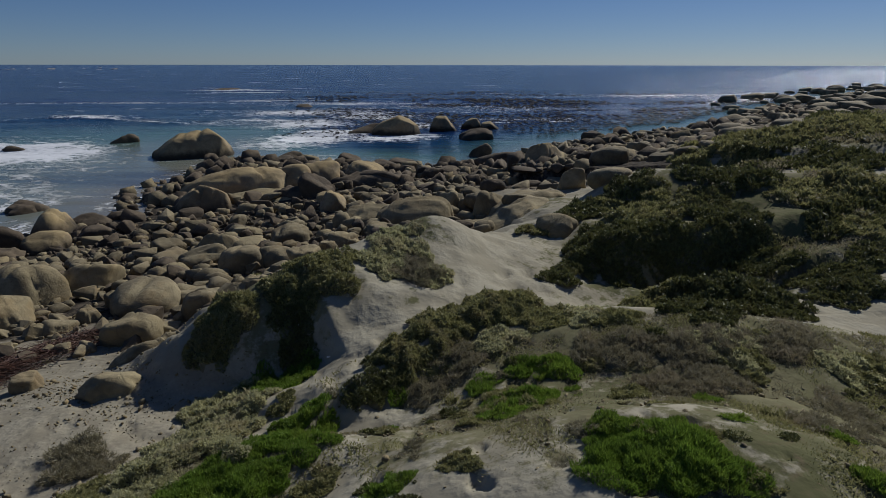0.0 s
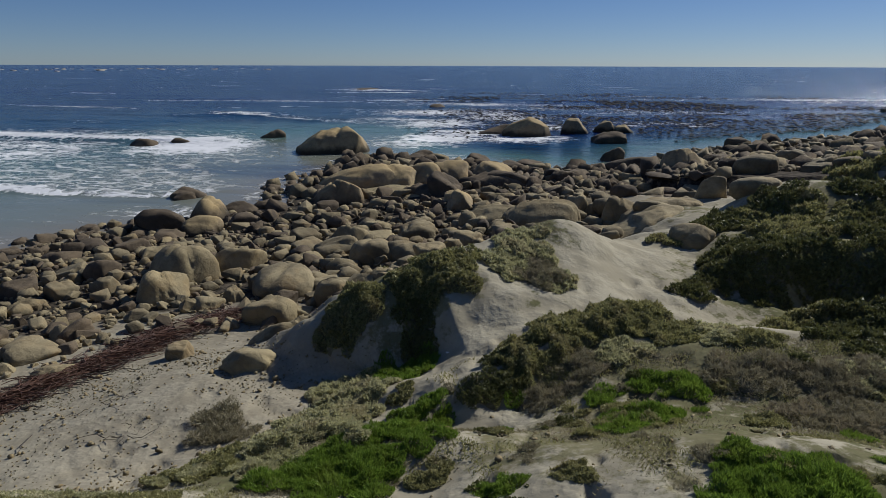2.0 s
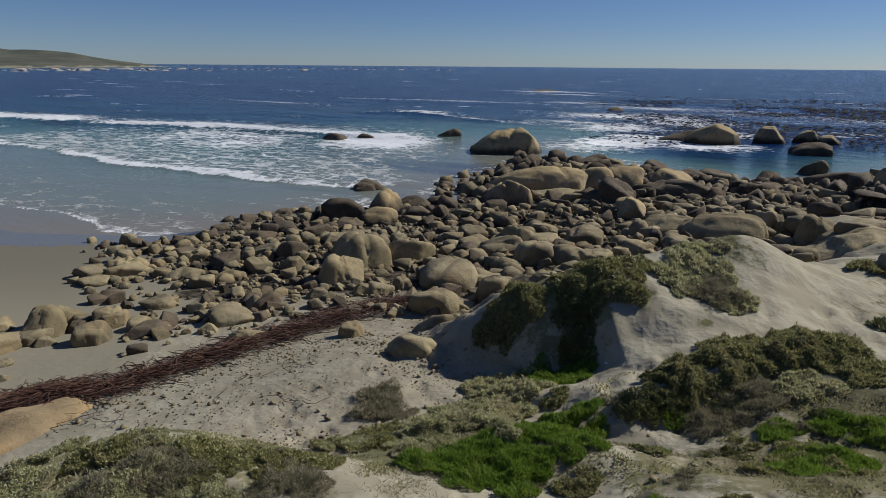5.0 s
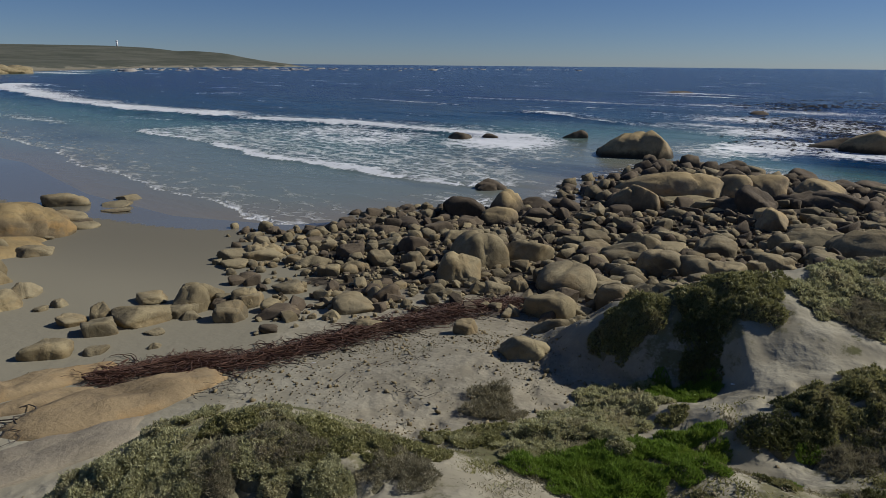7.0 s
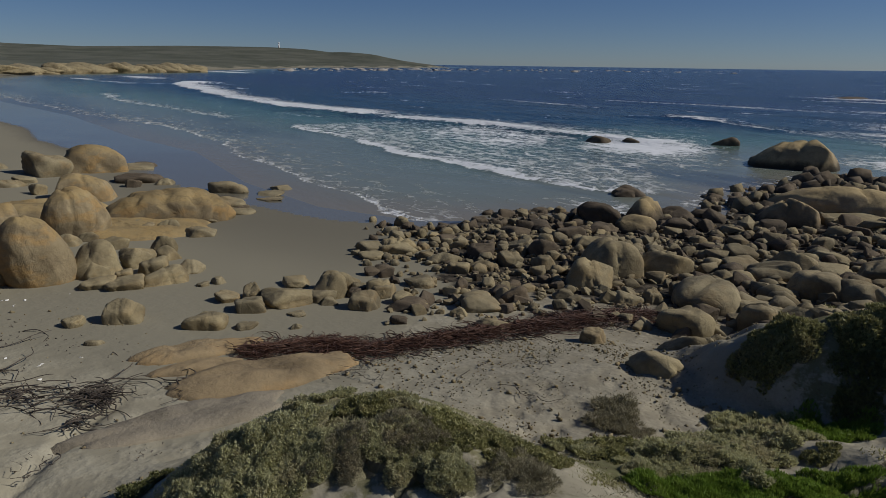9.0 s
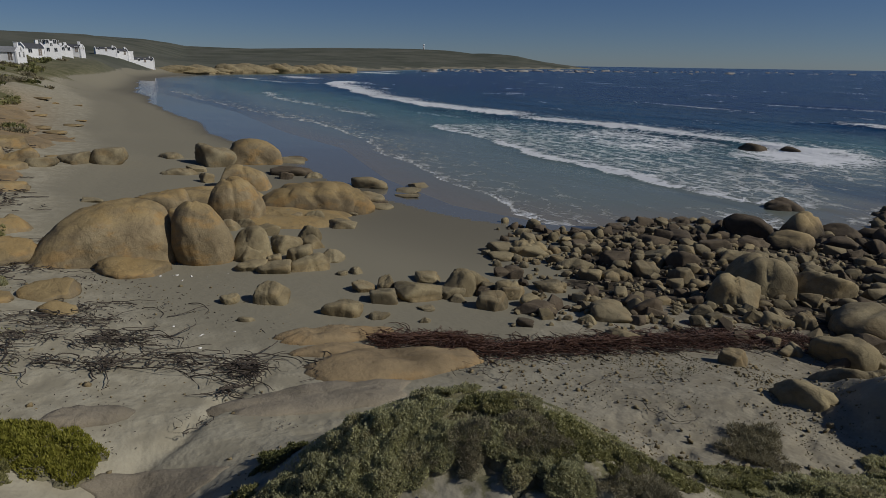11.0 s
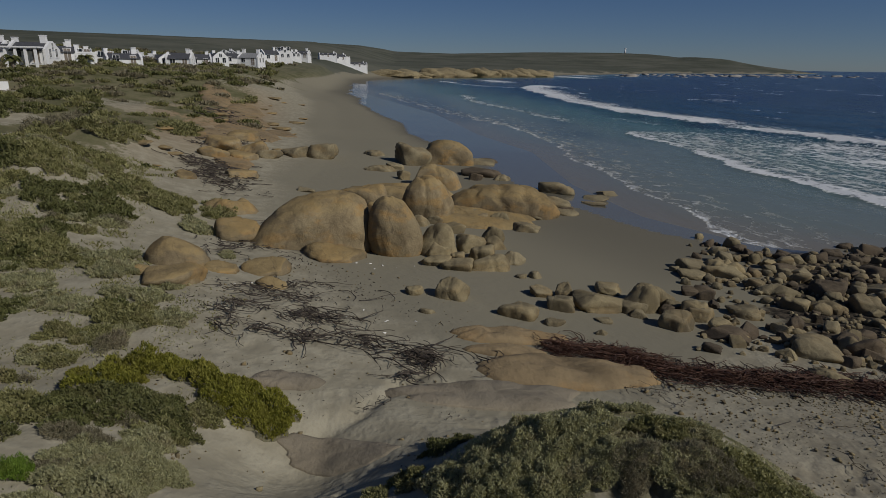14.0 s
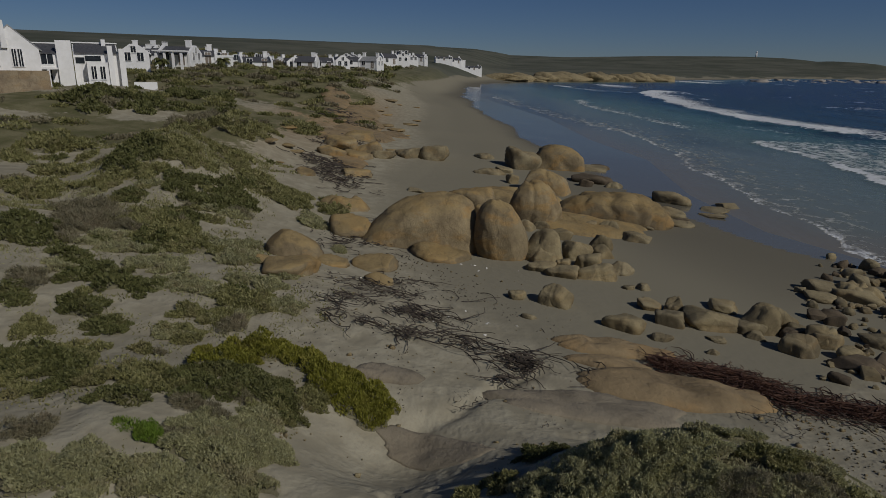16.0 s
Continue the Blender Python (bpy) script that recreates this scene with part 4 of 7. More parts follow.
boulder(GREY_ROCK, -14.95, 13.60, 1.35, 1.10, 0.62, 48, "cut")
boulder(GRANITE, -13.15, 12.48, 1.10, 0.85, 0.38, 47, "cut")
boulder(GRANITE, -25.03, 15.45, 1.24, 0.75, 0.40, 58)
boulder(GRANITE, -23.60, 16.14, 1.90, 0.95, 0.54, 56)
boulder(DARK_ROCK, -20.40, 13.30, 0.62, 0.49, 0.49, 57, "cut")
boulder(GRANITE, -19.98, 10.81, 1.56, 0.93, 0.75, 62, "big")
boulder(GREY_ROCK, -19.20, 9.62, 1.08, 0.87, 0.55, 63)
boulder(DARK_ROCK, -18.82, 10.89, 0.62, 0.50, 0.42, 60)
boulder(GREY_ROCK, -17.52, 10.47, 1.03, 0.83, 0.70, 59, "cut")
boulder(GRANITE, -18.29, 11.68, 0.95, 0.76, 0.77, 57)
boulder(DARK_ROCK, -16.53, 11.63, 1.35, 0.81, 0.42, 55)
boulder(GREY_ROCK, -18.58, 13.63, 1.11, 0.88, 0.44, 54)
boulder(GREY_ROCK, -21.06, 16.97, 1.50, 1.20, 0.61, 51)
boulder(DARK_ROCK, -20.59, 18.71, 1.30, 1.04, 0.75, 48, "cut")
boulder(GRANITE, -19.29, 16.15, 1.05, 0.84, 0.56, 50)
boulder(GREY_ROCK, -19.03, 17.49, 1.33, 1.07, 0.56, 47)
boulder(DARK_ROCK, -23.23, 23.70, 1.54, 1.23, 0.52, 44)
boulder(DARK_ROCK, -23.19, 25.49, 1.61, 1.28, 0.58, 42)
boulder(DARK_ROCK, -20.72, 25.50, 1.54, 1.23, 0.83, 39, "cut")
boulder(DARK_ROCK, -20.67, 28.04, 1.63, 1.31, 0.62, 36)
boulder(GREY_ROCK, -20.75, 21.52, 1.40, 1.12, 0.61, 44)
boulder(DARK_ROCK, -23.88, 19.34, 1.12, 0.90, 0.48, 51)
boulder(DARK_ROCK, -26.97, 24.49, 1.00, 0.80, 0.31, 48)
boulder(DARK_ROCK, -26.67, 29.45, 1.17, 0.94, 0.28, 42)
boulder(GRANITE, -9.40, 17.33, 1.66, 1.41, 0.98, 28, "cut")
boulder(GREY_ROCK, -8.96, 17.77, 1.46, 0.73, 0.47, 27)
boulder(GREY_ROCK, -10.34, 20.44, 2.27, 1.82, 0.97, 27, "egg")
boulder(GREY_ROCK, -11.45, 20.68, 0.95, 0.76, 0.72, 29)
boulder(GREY_ROCK, -8.81, 21.07, 1.51, 1.21, 0.58, 23)
boulder(GREY_ROCK, -7.90, 18.90, 1.15, 0.90, 1.00, 23, "egg")
boulder(GRANITE, -7.43, 12.43, 1.25, 0.95, 0.62, 31, "cut")
boulder(GREY_ROCK, -10.31, 13.84, 0.68, 0.55, 0.53, 37, "cut")
outcrop(GREY_ROCK, -8.10, 15.40, 1.70, 1.20, 0.30, 26, group="granite slabs")
boulder(GREY_ROCK, -12.26, 18.38, 1.07, 0.86, 0.57, 34)
outcrop(GREY_ROCK, -11.73, 19.15, 0.87, 0.69, 0.53, 31, group="granite slabs")
boulder(GREY_ROCK, -13.90, 16.85, 0.84, 0.68, 0.40, 40)
hero(SEA_ROCK, -15.13, 38.41, 3.57, 2.85, 1.77, 21, (0.3, 0.6, 0.85, 1.0, 1.0, 0.8), ((-0.1, 0.3), (0.4, 0.3)), 3.6)
hero(SEA_ROCK, -14.42, 43.09, 8.20, 3.90, 1.80, 19, (0.30, 0.58, 0.80, 0.95, 1.0, 1.0, 0.95, 0.8), ((-0.2, 0.10), (0.35, 0.18)), 5.0, 0.0, 4)
boulder(SEA_ROCK, -10.79, 44.49, 2.47, 2.22, 1.53, 14, "egg")
boulder(SEA_ROCK, -9.47, 45.87, 3.39, 2.37, 1.49, 12, "egg")
boulder(SEA_ROCK, -6.18, 49.53, 3.23, 2.59, 1.15, 7, "big")
boulder(DARK_ROCK, -8.62, 58.33, 2.21, 1.76, 1.03, 8)
boulder(DARK_ROCK, -14.94, 59.17, 2.07, 1.66, 0.72, 14)
boulder(DARK_ROCK, -8.47, 47.13, 1.99, 1.59, 0.98, 10)
outcrop(DARK_ROCK, -4.84, 45.26, 6.60, 3.30, 0.91, 6, group="granite slabs")
outcrop(DARK_ROCK, -9.50, 41.37, 4.35, 2.18, 0.65, 13, group="granite slabs")
boulder(DARK_ROCK, -0.83, 49.16, 1.72, 1.38, 1.22, 1)
boulder(SEA_ROCK, -6.51, 36.47, 1.56, 1.25, 1.02, 10, "big")
boulder(GRANITE, -4.16, 38.37, 1.95, 1.56, 0.75, 6)
boulder(GREY_ROCK, -2.39, 38.72, 1.23, 0.98, 0.55, 4)
boulder(GRANITE, -3.74, 31.22, 2.76, 1.93, 0.91, 7, "egg")
boulder(GRANITE, -1.26, 29.84, 3.22, 1.93, 1.22, 2, "egg")
boulder(GRANITE, -3.03, 27.65, 1.38, 1.11, 0.65, 6)
boulder(GREY_ROCK, -2.00, 30.30, 2.30, 1.50, 0.80, 3, "egg")
boulder(GREY_ROCK, -8.57, 25.35, 1.96, 1.66, 1.03, 19, "egg")
boulder(GREY_ROCK, -10.57, 26.23, 1.83, 1.46, 0.88, 22, "big")
boulder(GREY_ROCK, -12.11, 26.73, 1.69, 1.35, 0.65, 24)
boulder(GREY_ROCK, -13.21, 28.80, 1.47, 1.17, 0.84, 25)
boulder(GRANITE, -10.77, 28.75, 1.68, 1.35, 1.12, 21, "cut")
boulder(GREY_ROCK, -6.98, 25.29, 1.65, 1.32, 0.92, 15, "egg")
boulder(GRANITE, -5.20, 22.32, 1.18, 0.94, 0.53, 13)
boulder(GRANITE, -4.56, 23.29, 0.66, 0.53, 0.58, 11)
boulder(GREY_ROCK, -7.55, 29.54, 1.72, 1.38, 0.88, 14, "big")
boulder(GRANITE, -11.36, 24.71, 1.32, 1.06, 0.53, 25)
boulder(GRANITE, -10.21, 31.30, 1.48, 1.18, 0.63, 18, "cut")
boulder(GRANITE, -4.00, 24.59, 1.28, 0.77, 0.62, 9)
boulder(GRANITE, -9.34, 29.21, 1.66, 1.33, 0.43, 18)
hero(SEA_ROCK, 7.73, 48.08, 3.37, 2.36, 1.73, -9, (0.5, 0.9, 1.0, 0.95, 0.8, 0.5), ((-0.2, 0.3), (0.3, 0.2)), 3.6)
boulder(GREY_ROCK, 11.75, 44.20, 2.44, 1.71, 1.29, -15, "egg")
boulder(GREY_ROCK, 19.03, 60.91, 2.81, 1.97, 1.36, -17, "egg")
boulder(GREY_ROCK, 16.28, 45.96, 2.11, 1.69, 1.01, -20)
boulder(GREY_ROCK, 6.91, 25.64, 1.65, 0.99, 0.61, -15, "egg")
boulder(GREY_ROCK, 6.73, 32.30, 1.37, 1.09, 1.08, -12, "big")
boulder(DARK_ROCK, 10.57, 46.05, 1.60, 1.28, 1.22, -13)
boulder(GREY_ROCK, 7.70, 42.05, 1.49, 1.19, 0.93, -10, "cut")
boulder(GRANITE, 0.45, 33.01, 1.45, 1.16, 1.20, -1, "big")
boulder(GRANITE, 2.25, 29.27, 1.44, 1.15, 0.94, -4, "big")
boulder(GREY_ROCK, 3.32, 28.23, 1.12, 0.89, 0.48, -7, "cut")
boulder(DARK_ROCK, 2.71, 33.81, 1.28, 1.02, 0.83, -5)
boulder(DARK_ROCK, 6.17, 44.19, 2.36, 1.88, 0.28, -8)
boulder(GREY_ROCK, 1.27, 32.49, 1.04, 0.83, 0.82, -2)
boulder(GREY_ROCK, 16.92, 42.98, 1.81, 1.45, 0.63, -21, "egg")
boulder(GREY_ROCK, 18.27, 42.36, 1.77, 1.42, 0.53, -23, "egg")
boulder(GRANITE, 4.06, 21.56, 1.35, 1.10, 0.52, -11, "egg")
boulder(DARK_ROCK, 3.76, 64.11, 2.28, 1.82, 1.24, -3)
boulder(DARK_ROCK, -1.33, 50.46, 2.06, 1.65, 1.19, 2)
boulder(DARK_ROCK, -5.46, 56.27, 2.57, 2.06, 0.63, 6)
boulder(DARK_ROCK, 4.74, 58.35, 3.63, 2.90, 1.10, -5, "cut")
boulder(DARK_ROCK, -8.47, 41.32, 2.33, 1.86, 1.40, 12)
boulder(DARK_ROCK, -4.83, 45.61, 2.94, 2.35, 1.12, 6)
boulder(SEA_ROCK, -6.81, 37.59, 1.77, 1.41, 1.12, 10, "cut")
boulder(GRANITE, -29.96, 2.74, 1.41, 1.27, 0.69, 85, "cut")
boulder(GRANITE, -26.09, 3.70, 1.00, 0.90, 0.80, 82, "cut")
boulder(GRANITE, -25.33, 4.48, 0.69, 0.62, 0.49, 80)
boulder(GRANITE, -27.86, 6.84, 0.98, 0.88, 0.70, 76, "cut")
boulder(GREY_ROCK, -34.00, 7.45, 1.04, 0.94, 0.57, 78, "cut")
boulder(GREY_ROCK, -34.91, 11.03, 0.85, 0.77, 0.41, 72)
boulder(GREY_ROCK, -33.07, 4.64, 0.94, 0.84, 0.55, 82)
boulder(GREY_ROCK, -51.79, 4.16, 1.41, 1.13, 0.63, 85)
boulder(GRANITE, -46.81, 4.39, 0.94, 0.75, 0.89, 85, "cut")
boulder(DARK_ROCK, -47.85, 10.18, 1.12, 0.79, 0.75, 78)
boulder(DARK_ROCK, -36.78, 13.57, 1.01, 0.81, 0.51, 70, "cut")
boulder(GREY_ROCK, -18.11, 8.16, 0.57, 0.46, 0.15, 66)
boulder(GREY_ROCK, -19.14, 11.27, 0.62, 0.56, 0.47, 59, "cut")
boulder(GREY_ROCK, -18.29, 11.74, 0.90, 0.81, 0.62, 57, "cut")
boulder(GREY_ROCK, -18.59, 9.65, 0.60, 0.48, 0.27, 63)
boulder(GREY_ROCK, -22.92, 6.69, 0.46, 0.37, 0.19, 74)
outcrop(GREY_ROCK, -18.43, 2.23, 0.55, 0.33, 0.16, 83, group="granite slabs")
for row in ((-16.4, 4.5, 3.9, 1.4, 0.24, 95), (-13.8, 5.3, 5.4, 2.2, 0.30, 86), (-15.2, 4.0, 2.6, 0.9, 0.16, 88), (-66, -9.5, 15, 6, 0.16, 8), (-58, -11, 10, 4, 0.2, 12), (-78, -11, 15, 5, 0.16, 6),
            (-90, -13, 17, 5, 0.2, 8), (-98, -18, 20, 5, 0.4, 12), (-48, -8.2, 6, 3.0, 0.16, 14), (-70, -6.5, 9, 3, 0.14, 10), (-62, -7.0, 6, 2, 0.14, 4)):
    outcrop(SANDSTONE, *row)
for row in ((-12.4, 3.0, 4.6, 1.6, 0.14, 86), (-10.3, -0.6, 2.4, 1.0, 0.10, 71), (-12.5, -1.7, 1.6, 0.9, 0.16, 100)):
    outcrop(BROWN_STONE, *row)
for row in ((2.6, 27.5, 4.6, 4.2, 0.3, 8), (4.6, 30.5, 3.6, 2.8, 0.3, 8), (-34.5, 6.6, 9.0, 5.0, 0.5, 80), (-40.5, 4.0, 7.0, 4.0, 0.8, 82), (-12.5, 42.5, 8.0, 6.0, 0.4, 15), (-30.0, 0.6, 4.0, 4.5, 0.5, 90)):
    outcrop(GRANITE if row[0] > -25 else GOLD_ROCK, *row, group="granite slabs")

# the boulder beach between: rounded stones of every size, the nearer ones things of their own
field = random.Random(9)
stones = []
tries = np.array([(field.uniform(-32, 75), field.uniform(6, 140), field.random(), field.random()) for _ in range(105000)])
t_s, t_h = inland(tries[:, 0], tries[:, 1]), ground(tries[:, 0], tries[:, 1])
t_az, t_r = np.degrees(np.arctan2(-tries[:, 0], tries[:, 1])), np.hypot(tries[:, 0], tries[:, 1])
cells = {}


def crowded(x, y, r):
    cx, cy = int(x // 3), int(y // 3)
    return any((x - a) ** 2 + (y - b) ** 2 < (0.64 * (r + c)) ** 2 for i in (-1, 0, 1) for j in (-1, 0, 1) for a, b, c in cells.get((cx + i, cy + j), ()))


for x, y, r in PLACED:
    for i in range(int((x - r) // 3), int((x + r) // 3) + 1):
        for j in range(int((y - r) // 3), int((y + r) // 3) + 1):
            cells.setdefault((i, j), []).append((x, y, r * 0.85))
for (x, y, a, b), s, h, az, r in zip(tries, t_s, t_h, t_az, t_r):
    edge = 16.8 if az > 20 else 21.0
    if not (-31 < az < 60 and -2.5 < s < edge + 3 * (b - 0.5) and h < 2.2):
        continue
    if az > 47 and (s < 1.5 or b < (az - 47) / 13):
        continue
    if 7 < az < 27 and r > 39 and b < 0.75:
        continue
    size = (0.11 + (0.38 if az > 28 else 0.52) * a**2.8) * (1.0 if r < 30 else 1.0 + min(1.5, (r - 30) / 32))
    if crowded(x, y, size * 0.62):
        continue
    cells.setdefault((int(x // 3), int(y // 3)), []).append((x, y, size * 0.62))
    stones.append((x, y, h, size, r, s))
stones.sort(key=lambda k: math.hypot(k[0] + 8, k[1] - 8))
SMALL = [rock_from(m, "small", field) for m in (GREY_ROCK,) * 9 + (GRANITE,) * 2]
SMALL_FAR = [rock_from(m, "tiny", field) for m in (GREY_ROCK, GREY_ROCK, GREY_ROCK, GRANITE)]
DARKS_FAR = [rock_from(DARK_ROCK, "tiny", field) for _ in range(3)]
DARKS = [rock_from(DARK_ROCK, "small", field) for _ in range(4)]
rest = {}
for n, (x, y, h, size, r, s) in enumerate(stones):
    dark = field.random() < (0.65 if s < 3 else (0.40 if y > 30 else 0.24))
    me = rock_from(DARK_ROCK if dark else field.choice((GREY_ROCK, GREY_ROCK, GRANITE)), "stone", field) if n < 290 else field.choice((DARKS_FAR if dark else SMALL_FAR) if r > 44 or size < 0.17 else (DARKS if dark else SMALL))
    tall = field.uniform(0.55, 0.85)
    m = pose(x, y, h + size * tall * 0.28, field.uniform(-14, 14), field.uniform(-14, 14), field.uniform(0, 360)) @ Matrix.Diagonal((size * field.uniform(0.8, 1.1), size * field.uniform(0.6, 0.85), size * tall, 1))
    if n < 290:
        ob = new("stone", me)
        ob.matrix_basis = m
        tagged(ob, "dark wet beach stone among boulders" if dark else "rounded grey-brown beach stone among boulders", "stone", "stones of the boulder beach")
    else:
        rest.setdefault(me.materials[0].name, []).append((me, m))


def joined(name, items, material):
    """Many placed meshes as one."""
    vs, fs, base = [], [], 0
    cache = {}
    for me, m in items:
        if me.name not in cache:
            co = np.empty(len(me.vertices) * 3, np.float32)
            me.vertices.foreach_get("co", co)
            ix = np.empty(len(me.loops), np.int32)
            me.loops.foreach_get("vertex_index", ix)
            cache[me.name] = (co.reshape(-1, 3), ix.reshape(len(me.polygons), -1))
        co, ix = cache[me.name]
        mm = np.array(m)
        vs.append(co @ mm[:3, :3].T + mm[:3, 3])
        fs.append(ix + base)
        base += len(co)
    return quad_mesh(name, np.concatenate(vs), np.concatenate(fs), material)


for key, items in rest.items():
    tagged(new("boulder_scree", joined("boulder_scree", items, bpy.data.materials[key])), "rounded granite stones packed along the rocky shore", "rocks", kind="stuff")

# headland across the bay, skerries off the far point
far = random.Random(21)
for n in range(22):
    k = n / 21
    x, y = -436 - 108 * k + far.uniform(-4, 4), 36 + 148 * k + far.uniform(-3, 3)
    w = far.uniform(16, 32)
    boulder(GRANITE, x - 8, y - 4, w, w * 0.7, far.uniform(4.5, 7.0) * (1 if k > 0.2 else 0.7), far.gauss(52, 12), "big", "headland_rock", "headland rocks")
skerry = []
for _ in range(420):
    a = far.uniform(26, 66)
    r = far.uniform(640, 900) + (66 - a) * far.uniform(8, 22)
    x, y = -math.sin(radians(a)) * r, math.cos(radians(a)) * r
    if a < 48 and far.random() < 0.55:
        continue
    w = far.uniform(1.5, 5) * (1.0 + (far.random() < 0.10) * 1.0)
    skerry.append((rock_from(GREY_ROCK if far.random() < 0.75 else DARK_ROCK, "small", far), pose(x, y, max(height(x, y), -0.4), 0, 0, far.uniform(0, 360)) @ Matrix.Diagonal((w, w * 0.7, w * far.uniform(0.15, 0.4), 1))))
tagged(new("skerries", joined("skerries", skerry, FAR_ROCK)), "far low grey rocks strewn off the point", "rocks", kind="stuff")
more = []
for _ in range(260):
    a, s = far.uniform(-38, -22), far.uniform(-16, 12)
    r = far.uniform(70, 420)
    x, y = -math.sin(radians(a)) * r, math.cos(radians(a)) * r
    if -18 < float(inland(np.array([x]), np.array([y]))[0]) < 14:
        w = far.uniform(1.0, 3.2)
        more.append((rock_from(GREY_ROCK, "small", far), pose(x, y, max(height(x, y), 0) + 0.1 * w, 0, 0, far.uniform(0, 360)) @ Matrix.Diagonal((w, w * 0.7, w * 0.5, 1))))
tagged(new("shore_rocks", joined("shore_rocks", more, GREY_ROCK)), "grey boulders strewn along the far rocky shore", "rocks", kind="stuff")
ledge = []
for _ in range(60):
    x, y = far.uniform(-150, -40), far.uniform(-17, -4)
    w = far.uniform(0.3, 1.5)
    if 17 < float(inland(np.array([x]), np.array([y]))[0]) < 34 and far.random() < math.exp(-((x + 62) / 35) ** 2):
        ledge.append((rock_from(GOLD_ROCK, "small", far), pose(x, y, height(x, y) + 0.05, 0, 0, far.uniform(0, 360)) @ Matrix.Diagonal((w, w * 0.7, w * 0.16, 1))))
tagged(new("ledge_rocks", joined("ledge_rocks", ledge, GOLD_ROCK)), "ochre rock ledge broken into lumps behind the beach", "rocks", kind="stuff")

# clods and pebbles on the pocket beach and the upper sand, shells among them
bits = random.Random(63)
loose = []
for x0, x1, y0, y1, n, zlo, zhi in ((-13, -3.5, 6.5, 14.5, 2600, 1.2, 3.0), (-12, -5, 14, 20, 500, 0.8, 2.6), (-24, -9, -5, 5, 700, 1.2, 3.2), (-2, 8, 4.5, 10.5, 700, 2.6, 5.0)):
    at = np.array([(bits.uniform(x0, x1), bits.uniform(y0, y1)) for _ in range(n)])
    thick = 0.25 + 0.75 * step(0.42, 0.6, rough(at[:, 0], at[:, 1], 1.5, 207))
    for (x, y), h, k in zip(at, ground(at[:, 0], at[:, 1]), thick):
        if zlo < h < zhi and bits.random() < k:
            w = bits.uniform(0.010, 0.030) * (1 + 2.2 * bits.random() ** 6)
            loose.append((rock_from(GRANITE, "tiny", bits), pose(x, y, h + 0.2 * w, bits.uniform(-30, 30), bits.uniform(-30, 30), bits.uniform(0, 360)) @ Matrix.Diagonal((w, w * 0.8, w * 0.7, 1))))
tagged(new("beach_pebbles", joined("beach_pebbles", loose, GRANITE)), "small pale pebbles and sand clods on the beach", "pebbles", kind="stuff")
SHELL_BITS = [chip_mesh("shell", 300 + k, 10, 0.0, SHELL) for k in range(3)]
for cx, cy, n in ((-24.5, 1.2, 9), (-17, 0.5, 7), (-20, -3.0, 6), (-12.5, 8.5, 5), (-3.9, 12.2, 5)):
    for _ in range(n):
        x, y = bits.gauss(cx, 0.9), bits.gauss(cy, 0.9)
        w = bits.uniform(0.03, 0.07)
        ob = new("shell", bits.choice(SHELL_BITS))
        ob.matrix_basis = pose(x, y, height(x, y) + 0.01, 0, 0, bits.uniform(0, 360)) @ Matrix.Diagonal((w, w * 0.7, w * 0.4, 1))
        tagged(ob, "bleached white shell lying on sand", "shell", "shells on the beach")

# ---- scrub ----


def leaf_cloud(co, way, size, rng, wide=0.42, flat=False):
    """Leaf-shaped faces at those places, pointing that way."""
    n = len(co)
    way = way / np.linalg.norm(way, axis=1, keepdims=True)
    side = np.cross(way, rng.normal(size=(n, 3)) if not flat else (0, 0, 1.0))
    side /= np.linalg.norm(side, axis=1, keepdims=True) + 1e-9
    ln = (size * rng.uniform(0.65, 1.35, n))[:, None]
    root, tip = co - way * ln * 0.3, co + way * ln * 0.7
    broad = side * ln * wide * 0.62
    verts = np.stack([root + broad, tip, root - broad], 1).reshape(-1, 3)
    return verts, np.arange(3 * n).reshape(n, 3)


KINDS = {  # leaves, height over width, leaf length factor, leaf width, name, label
    "olive": (LEAF_OLIVE, 0.28, 1.0, 0.45, "scrub_bush", "low olive-green coastal scrub bush on dune sand"),
    "dark": (LEAF_DARK, 0.30, 1.0, 0.50, "dark_bush", "dense dark green dune bush"),
    "salt": (LEAF_GREY, 0.28, 1.05, 0.42, "saltbush", "silvery grey-green saltbush with small leaves"),
    "mat": (LEAF_MAT, 0.26, 1.25, 0.22, "succulent_mat", "low bright green succulent ground cover"),
    "lime": (LEAF_LIME, 0.45, 0.9, 0.45, "yellow_bush", "yellow-green upright bush on the beach edge"),
    "dry": (LEAF_DRY, 0.34, 1.4, 0.12, "dry_bush", "dry brown twiggy dune bush"),
}
veg_rng = np.random.default_rng(4)
EYE_AT = np.array((0.0, 0.0, 9.0))


